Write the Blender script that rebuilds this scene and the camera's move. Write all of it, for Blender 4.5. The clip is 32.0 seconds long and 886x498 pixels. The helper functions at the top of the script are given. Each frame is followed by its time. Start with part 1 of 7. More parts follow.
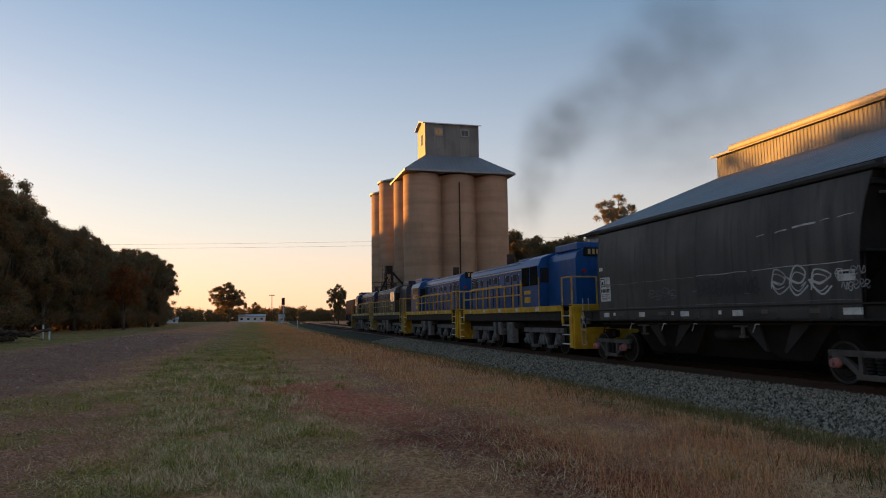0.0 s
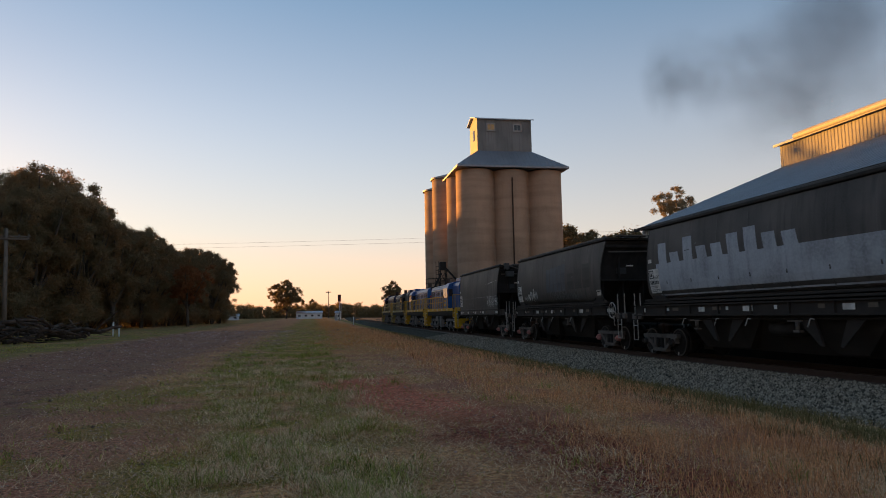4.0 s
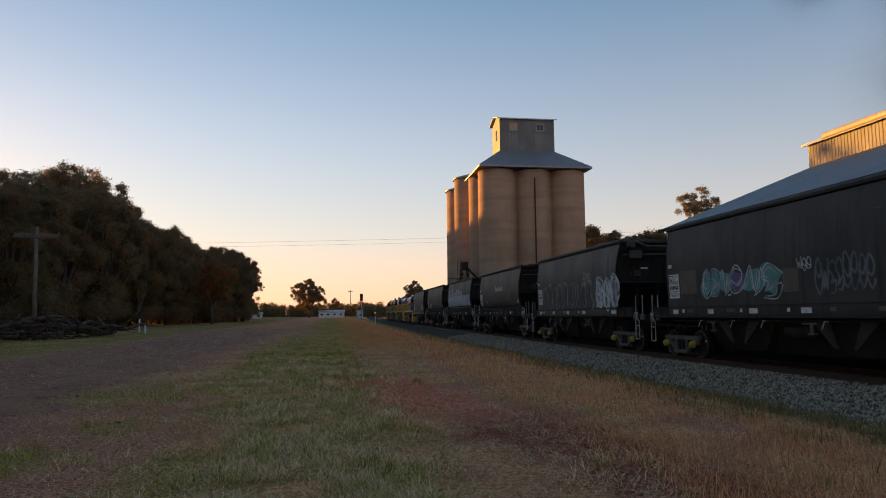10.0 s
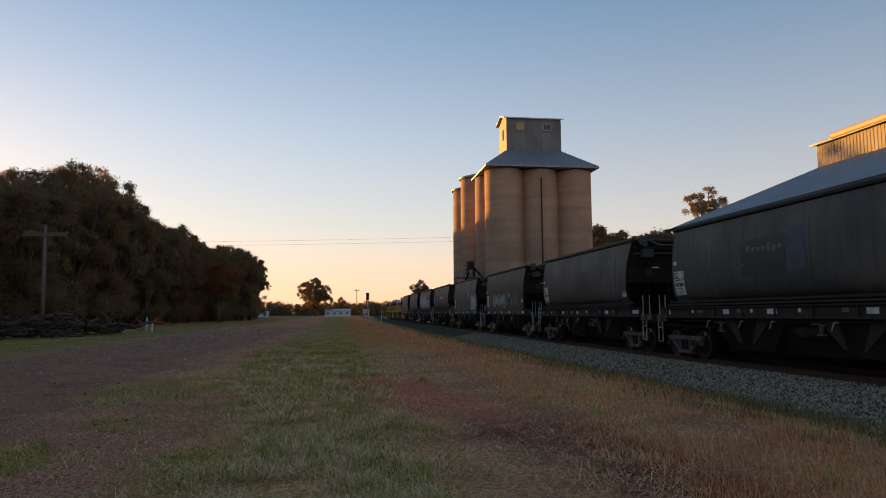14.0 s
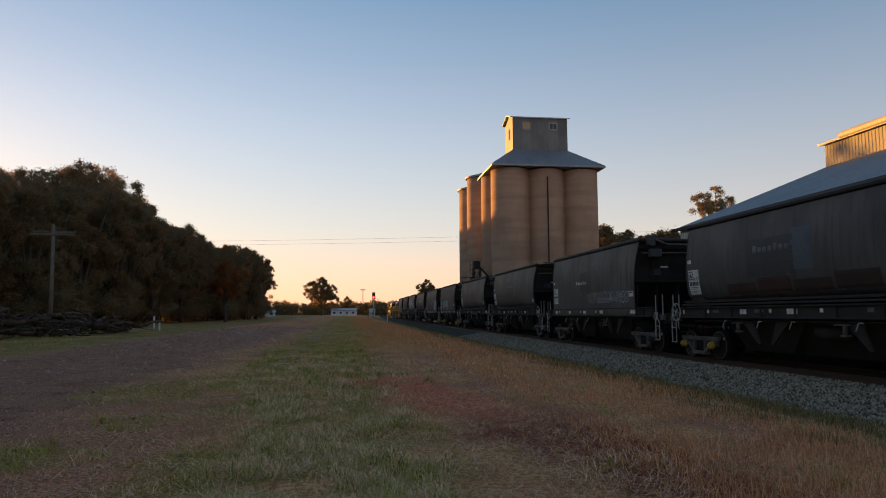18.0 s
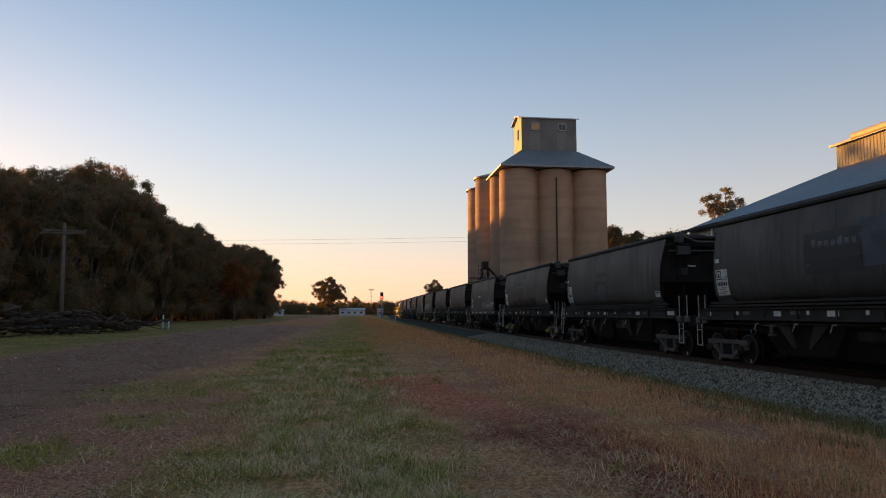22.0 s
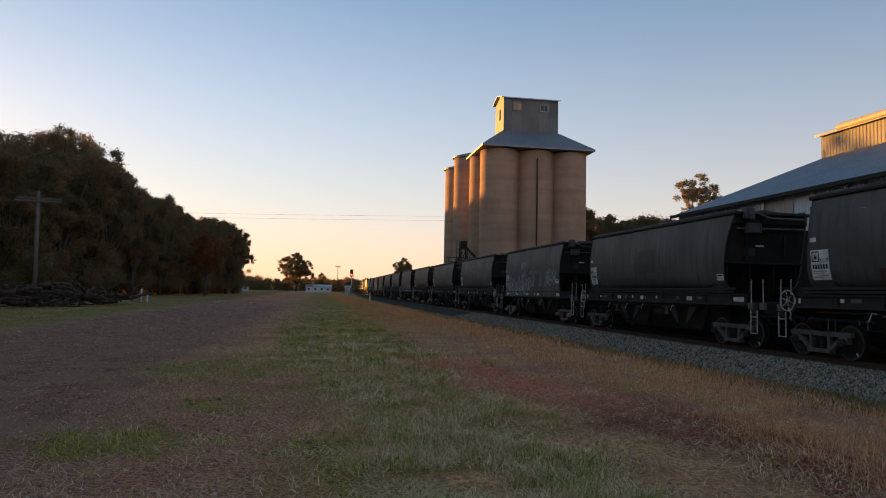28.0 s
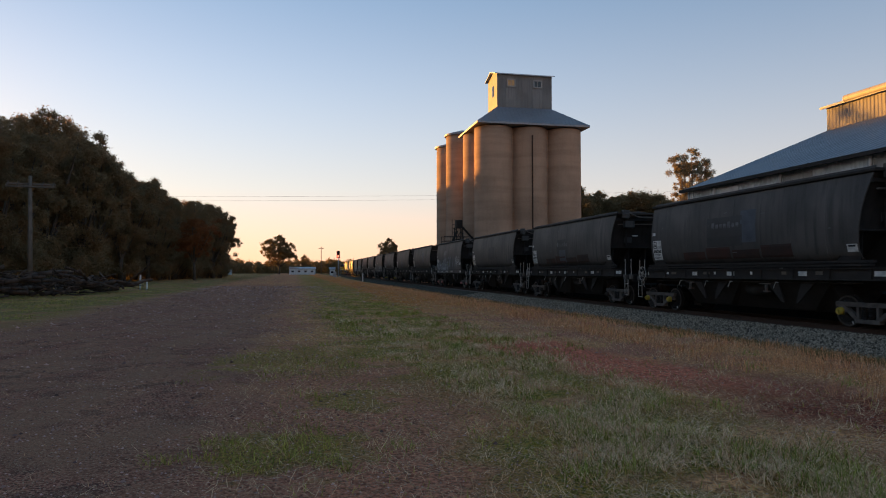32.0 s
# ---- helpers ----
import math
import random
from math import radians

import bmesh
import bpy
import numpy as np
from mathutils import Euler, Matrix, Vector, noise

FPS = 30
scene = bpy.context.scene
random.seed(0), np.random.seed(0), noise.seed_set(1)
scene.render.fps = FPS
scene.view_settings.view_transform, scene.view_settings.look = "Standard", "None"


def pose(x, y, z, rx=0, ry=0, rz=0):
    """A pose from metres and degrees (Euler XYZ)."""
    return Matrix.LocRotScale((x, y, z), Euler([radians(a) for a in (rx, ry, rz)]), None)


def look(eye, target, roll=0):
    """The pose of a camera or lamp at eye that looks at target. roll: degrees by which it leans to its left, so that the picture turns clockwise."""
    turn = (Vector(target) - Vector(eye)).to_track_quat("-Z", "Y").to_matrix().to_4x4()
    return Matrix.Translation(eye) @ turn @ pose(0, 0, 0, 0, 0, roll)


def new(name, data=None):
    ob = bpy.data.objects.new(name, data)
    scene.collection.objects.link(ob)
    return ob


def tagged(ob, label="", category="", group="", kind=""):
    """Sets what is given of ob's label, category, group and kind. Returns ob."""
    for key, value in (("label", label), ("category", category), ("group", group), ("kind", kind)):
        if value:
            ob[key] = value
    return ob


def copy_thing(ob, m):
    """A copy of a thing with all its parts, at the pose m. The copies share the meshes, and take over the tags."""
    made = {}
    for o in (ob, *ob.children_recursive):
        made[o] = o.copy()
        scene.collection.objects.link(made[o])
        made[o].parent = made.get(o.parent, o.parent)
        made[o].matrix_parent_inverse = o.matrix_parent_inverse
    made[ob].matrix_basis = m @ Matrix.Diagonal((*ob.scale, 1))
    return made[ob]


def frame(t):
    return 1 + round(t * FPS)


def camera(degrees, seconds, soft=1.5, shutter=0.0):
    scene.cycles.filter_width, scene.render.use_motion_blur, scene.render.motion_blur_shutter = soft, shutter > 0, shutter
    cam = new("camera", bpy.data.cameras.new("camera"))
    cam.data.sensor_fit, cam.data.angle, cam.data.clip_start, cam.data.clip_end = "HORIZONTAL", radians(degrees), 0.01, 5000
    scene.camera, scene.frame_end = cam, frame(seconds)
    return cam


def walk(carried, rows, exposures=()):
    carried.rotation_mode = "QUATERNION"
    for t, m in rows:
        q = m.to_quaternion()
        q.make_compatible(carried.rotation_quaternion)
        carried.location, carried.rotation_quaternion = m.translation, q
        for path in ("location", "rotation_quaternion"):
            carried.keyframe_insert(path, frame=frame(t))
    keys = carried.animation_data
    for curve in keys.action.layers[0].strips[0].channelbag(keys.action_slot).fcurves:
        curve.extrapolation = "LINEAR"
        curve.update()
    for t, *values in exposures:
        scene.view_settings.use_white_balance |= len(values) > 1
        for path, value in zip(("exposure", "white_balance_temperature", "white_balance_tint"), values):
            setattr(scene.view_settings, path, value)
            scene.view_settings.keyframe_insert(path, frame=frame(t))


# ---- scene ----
# camera: seconds, place, heading to the right of +y, tilt up, roll
CAM = (
    (0.0, 0.00, 0.00, 1.70, 6.987, 5.821, -0.772),
    (0.5, 0.00, 0.00, 1.70, 6.537, 5.790, -0.661),
    (1.0, 0.00, 0.00, 1.70, 6.174, 5.816, -0.578),
    (1.5, 0.00, 0.00, 1.70, 5.899, 5.776, -0.727),
    (2.0, 0.00, 0.00, 1.70, 5.368, 5.801, -0.924),
    (2.5, 0.00, 0.00, 1.70, 4.758, 5.749, -0.997),
    (3.0, 0.00, 0.00, 1.70, 3.740, 5.669, -0.908),
    (3.5, 0.00, 0.00, 1.70, 3.038, 5.607, -0.943),
    (5.5, 0.00, 0.00, 1.70, 1.126, 5.451, -0.940),
    (6.0, 0.00, 0.00, 1.70, 0.994, 5.459, -0.802),
    (6.5, 0.00, 0.00, 1.70, 0.935, 5.457, -0.920),
    (7.0, 0.00, 0.00, 1.70, 0.923, 5.414, -0.932),
    (7.5, 0.00, 0.00, 1.70, 0.803, 5.548, -0.766),
    (8.0, 0.00, 0.00, 1.70, 0.722, 5.585, -0.795),
    (8.5, 0.00, 0.00, 1.70, 0.739, 5.599, -0.767),
    (9.0, 0.00, 0.00, 1.70, 0.649, 5.593, -0.688),
    (9.5, 0.00, 0.00, 1.70, 0.667, 5.538, -0.571),
    (10.0, 0.00, 0.00, 1.70, 0.592, 5.564, -0.567),
    (10.5, 0.00, 0.00, 1.70, 0.587, 5.539, -0.564),
    (11.0, 0.00, 0.00, 1.70, 0.576, 5.596, -0.560),
    (11.5, 0.00, 0.00, 1.70, 0.449, 5.533, -0.511),
    (12.0, 0.00, 0.00, 1.70, 0.369, 5.511, -0.511),
    (12.5, 0.00, 0.00, 1.70, 0.300, 5.510, -0.506),
    (13.0, 0.00, 0.00, 1.70, 0.247, 5.494, -0.470),
    (13.5, 0.00, 0.00, 1.70, 0.146, 5.505, -0.427),
    (14.0, 0.00, 0.00, 1.70, 0.057, 5.515, -0.348),
    (14.5, 0.00, 0.00, 1.70, 0.049, 5.472, -0.407),
    (16.5, 0.00, 0.00, 1.70, -0.178, 5.543, -0.296),
    (17.0, 0.00, 0.00, 1.70, -0.290, 5.496, -0.291),
    (17.5, 0.00, 0.00, 1.70, -0.408, 5.435, -0.298),
    (18.0, 0.00, 0.00, 1.70, -0.458, 5.479, -0.250),
    (18.5, 0.00, 0.00, 1.70, -0.477, 5.509, -0.203),
    (19.0, 0.00, 0.00, 1.70, -0.585, 5.503, -0.110),
    (19.5, 0.00, 0.00, 1.70, -0.697, 5.497, -0.094),
    (20.0, 0.00, 0.00, 1.70, -0.794, 5.523, 0.007),
    (20.5, 0.00, 0.00, 1.70, -0.868, 5.517, 0.113),
    (21.0, 0.00, 0.00, 1.70, -1.010, 5.541, 0.194),
    (21.5, 0.00, 0.00, 1.70, -1.182, 5.483, 0.195),
    (22.0, 0.00, 0.00, 1.70, -1.157, 5.504, 0.079),
    (22.5, 0.00, 0.00, 1.70, -1.145, 5.500, -0.115),
    (23.0, 0.00, 0.00, 1.70, -1.171, 5.428, -0.153),
    (23.5, -0.06, 0.09, 1.69, -1.036, 5.399, -0.125),
    (24.0, -0.07, 0.10, 1.69, -0.298, 5.375, 0.247),
    (24.5, -0.05, 0.10, 1.69, -0.232, 5.365, 0.503),
    (25.0, -0.09, 0.08, 1.69, -0.349, 5.429, 1.469),
    (25.5, -0.32, 0.16, 1.66, -0.373, 5.427, 1.554),
    (27.5, -1.47, 0.37, 1.70, 1.968, 3.674, 2.046),
    (28.0, -1.89, 0.44, 1.73, 1.963, 3.742, 1.212),
    (28.5, -2.23, 0.57, 1.71, 2.029, 3.871, 0.783),
    (29.0, -2.57, 0.65, 1.71, 2.121, 3.841, 0.773),
    (29.5, -2.92, 0.78, 1.70, 3.223, 2.872, -0.896),
    (30.0, -3.14, 0.85, 1.73, 3.017, 1.201, -1.880),
    (30.5, -3.28, 0.98, 1.75, 2.999, 1.116, -2.187),
    (31.0, -3.46, 1.08, 1.75, 3.085, 1.302, -1.279),
    (31.5, -3.72, 1.17, 1.77, 3.357, 1.694, -0.542),
    (32.0, -3.95, 1.29, 1.75, 3.809, 2.026, 0.009),
)


def cam_pose(x, y, z, yaw, tilt, roll):
    m = Matrix.Rotation(radians(-yaw), 4, "Z") @ Matrix.Rotation(radians(90 + tilt), 4, "X") @ Matrix.Rotation(radians(roll), 4, "Z")
    return Matrix.Translation((x, y, z)) @ m


cam = camera(66.32, 32.0, soft=1.0, shutter=0.12)
walk(cam, [(r[0], cam_pose(*r[1:])) for r in CAM], exposures=[(0, 1.83, 7400, 26), (6, 1.77, 7250, 25.5), (23.5, 1.77, 7130, 25), (28, 1.85, 7050, 25), (30, 1.94, 7100, 25), (32, 1.86, 6880, 25)])

# ---- light: a sun just over the horizon, ahead and to the west ----
SUN_AZ, SUN_EL = -43.0, 2.5
world = bpy.data.worlds.new("dusk_sky")
scene.world = world
world.use_nodes = True
wn = world.node_tree
wn.nodes.clear()
sky = wn.nodes.new("ShaderNodeTexSky")
sky.sky_type, sky.sun_disc = "NISHITA", False
sky.sun_elevation, sky.sun_rotation = radians(SUN_EL), radians(SUN_AZ)
sky.air_density, sky.dust_density, sky.ozone_density = 1.0, 0.2, 1.95
bg = wn.nodes.new("ShaderNodeBackground")
bg.inputs["Strength"].default_value = 0.157
wo = wn.nodes.new("ShaderNodeOutputWorld")
haze = wn.nodes.new("ShaderNodeMix")
haze.data_type = "RGBA"
# thin evening haze: rose at the horizon, blue overhead
sky_co = wn.nodes.new("ShaderNodeTexCoord")
sky_up = wn.nodes.new("ShaderNodeSeparateXYZ")
wn.links.new(sky_co.outputs["Generated"], sky_up.inputs["Vector"])
tint = wn.nodes.new("ShaderNodeValToRGB")
tint.color_ramp.elements[0].position, tint.color_ramp.elements[0].color = 0.0, (1.84, 1.16, 0.97, 1)
tint.color_ramp.elements[1].position, tint.color_ramp.elements[1].color = 0.45, (0.11, 0.43, 0.76, 1)
mid = tint.color_ramp.elements.new(0.12)
mid.color = (1.12, 1.11, 1.13, 1)
wn.links.new(sky_up.outputs["Z"], tint.inputs["Fac"])
wn.links.new(tint.outputs["Color"], haze.inputs["B"])
thick = wn.nodes.new("ShaderNodeMapRange")
thick.interpolation_type = "SMOOTHSTEP"
for k, v in (("From Min", 0.0), ("From Max", 0.3), ("To Min", 0.8), ("To Max", 0.5)):
    thick.inputs[k].default_value = v
wn.links.new(sky_up.outputs["Z"], thick.inputs["Value"])
wn.links.new(thick.outputs["Result"], haze.inputs["Factor"])
wn.links.new(sky.outputs["Color"], haze.inputs["A"])
wn.links.new(haze.outputs["Result"], bg.inputs["Color"])
wn.links.new(bg.outputs["Background"], wo.inputs["Surface"])
sun = new("sun", bpy.data.lights.new("sun", "SUN"))
sun.data.energy, sun.data.angle, sun.data.color = 3.2, radians(0.6), (1.0, 0.47, 0.08)
sun_way = Vector((math.sin(radians(SUN_AZ)) * math.cos(radians(SUN_EL)), math.cos(radians(SUN_AZ)) * math.cos(radians(SUN_EL)), math.sin(radians(SUN_EL))))
sun.matrix_world = look(sun_way * 300, (0, 0, 0))


# ---- materials ----
def mat(name, base, rough=0.8, metal=0.0, spots=None, spot_scale=2.0, amount=0.5, grain=40.0, grain_amount=0.25, bump=0.2, bump_scale=None, detail=6.0, per_piece=0.0, streaks=0.0, spec=0.2, bands=0.0):
    """Base colour with a second colour in large patches, fine grain, relief, and rain streaks down its height."""
    m = bpy.data.materials.new(name)
    m.use_nodes = True
    nt = m.node_tree
    n, lk = nt.nodes, nt.links.new
    bsdf = n["Principled BSDF"]
    bsdf.inputs["Roughness"].default_value, bsdf.inputs["Metallic"].default_value = rough, metal
    bsdf.inputs["Specular IOR Level"].default_value = spec
    co = n.new("ShaderNodeTexCoord")
    src = co.outputs["Object"]

    def noise_tex(scale, det=detail, stretch=None):
        t = n.new("ShaderNodeTexNoise")
        t.inputs["Scale"].default_value, t.inputs["Detail"].default_value = scale, det
        if stretch:
            mp = n.new("ShaderNodeMapping")
            mp.inputs["Scale"].default_value = stretch
            lk(src, mp.inputs["Vector"])
            lk(mp.outputs["Vector"], t.inputs["Vector"])
        else:
            lk(src, t.inputs["Vector"])
        return t.outputs["Fac"]

    def ramp(fac, lo, hi):
        r = n.new("ShaderNodeMapRange")
        r.inputs["From Min"].default_value, r.inputs["From Max"].default_value = lo, hi
        lk(fac, r.inputs["Value"])
        return r.outputs["Result"]

    def mix(fac, a, b, kind="MIX"):
        x = n.new("ShaderNodeMix")
        x.data_type, x.blend_type = "RGBA", kind
        for sock, v in ((x.inputs["Factor"], fac), (x.inputs["A"], a), (x.inputs["B"], b)):
            if isinstance(v, (int, float)):
                sock.default_value = v
            elif isinstance(v, tuple):
                sock.default_value = (*v, 1) if len(v) == 3 else v
            else:
                lk(v, sock)
        return x.outputs["Result"]

    def times(fac, k):
        x = n.new("ShaderNodeMath")
        x.operation = "MULTIPLY"
        lk(fac, x.inputs[0])
        x.inputs[1].default_value = k
        return x.outputs["Value"]

    col = tuple(base)
    second = tuple(spots) if spots else tuple(c * 0.6 for c in base)
    col = mix(times(ramp(noise_tex(spot_scale), 0.42, 0.62), amount), col, second)
    if streaks:
        col = mix(times(ramp(noise_tex(1.0, 4, (5, 5, 0.35)), 0.5, 0.7), streaks), col, tuple(c * 0.45 for c in base))
    if bands:
        col = mix(times(ramp(noise_tex(1.0, 3, (0.08, 0.08, 1.1)), 0.42, 0.62), bands), col, tuple(c * 0.55 for c in base))
    col = mix(times(ramp(noise_tex(grain, 3), 0.35, 0.7), grain_amount), col, tuple(min(1, c * 1.6) for c in base))
    if per_piece:
        oi = n.new("ShaderNodeObjectInfo")
        hs = n.new("ShaderNodeHueSaturation")
        lk(col, hs.inputs["Color"])
        lk(ramp(oi.outputs["Random"], -0.5 / per_piece + 0.0, 0.5 / per_piece + 1.0), hs.inputs["Value"])
        col = hs.outputs["Color"]
        x = n.new("ShaderNodeMath")
        x.operation = "MULTIPLY_ADD"
        lk(oi.outputs["Random"], x.inputs[0])
        x.inputs[1].default_value, x.inputs[2].default_value = 2 * per_piece, 1 - per_piece
        lk(x.outputs["Value"], hs.inputs["Value"])
    lk(col, bsdf.inputs["Base Color"])
    if bump:
        bp = n.new("ShaderNodeBump")
        bp.inputs["Strength"].default_value, bp.inputs["Distance"].default_value = bump, 0.02
        lk(noise_tex(bump_scale or grain, 4), bp.inputs["Height"])
        lk(bp.outputs["Normal"], bsdf.inputs["Normal"])
    return m


def leaf_mat(name, base, second, scale):
    """Thin leaves: some of the light passes through them."""
    m = mat(name, base, 0.65, 0.0, spots=second, spot_scale=scale, amount=0.85, grain=3, grain_amount=0.3, bump=0.0, spec=0.04)
    n, lk = m.node_tree.nodes, m.node_tree.links.new
    b, out = n["Principled BSDF"], n["Material Output"]
    tr, mx = n.new("ShaderNodeBsdfTranslucent"), n.new("ShaderNodeMixShader")
    lk(b.inputs["Base Color"].links[0].from_socket, tr.inputs["Color"])
    mx.inputs["Fac"].default_value = 0.45
    lk(b.outputs["BSDF"], mx.inputs[1])
    lk(tr.outputs["BSDF"], mx.inputs[2])
    lk(mx.outputs["Shader"], out.inputs["Surface"])
    return m


def glow(name, colour, strength):
    m = bpy.data.materials.new(name)
    m.use_nodes = True
    b = m.node_tree.nodes["Principled BSDF"]
    b.inputs["Base Color"].default_value = (*colour, 1)
    b.inputs["Emission Color"].default_value = (*colour, 1)
    b.inputs["Emission Strength"].default_value = strength
    return m


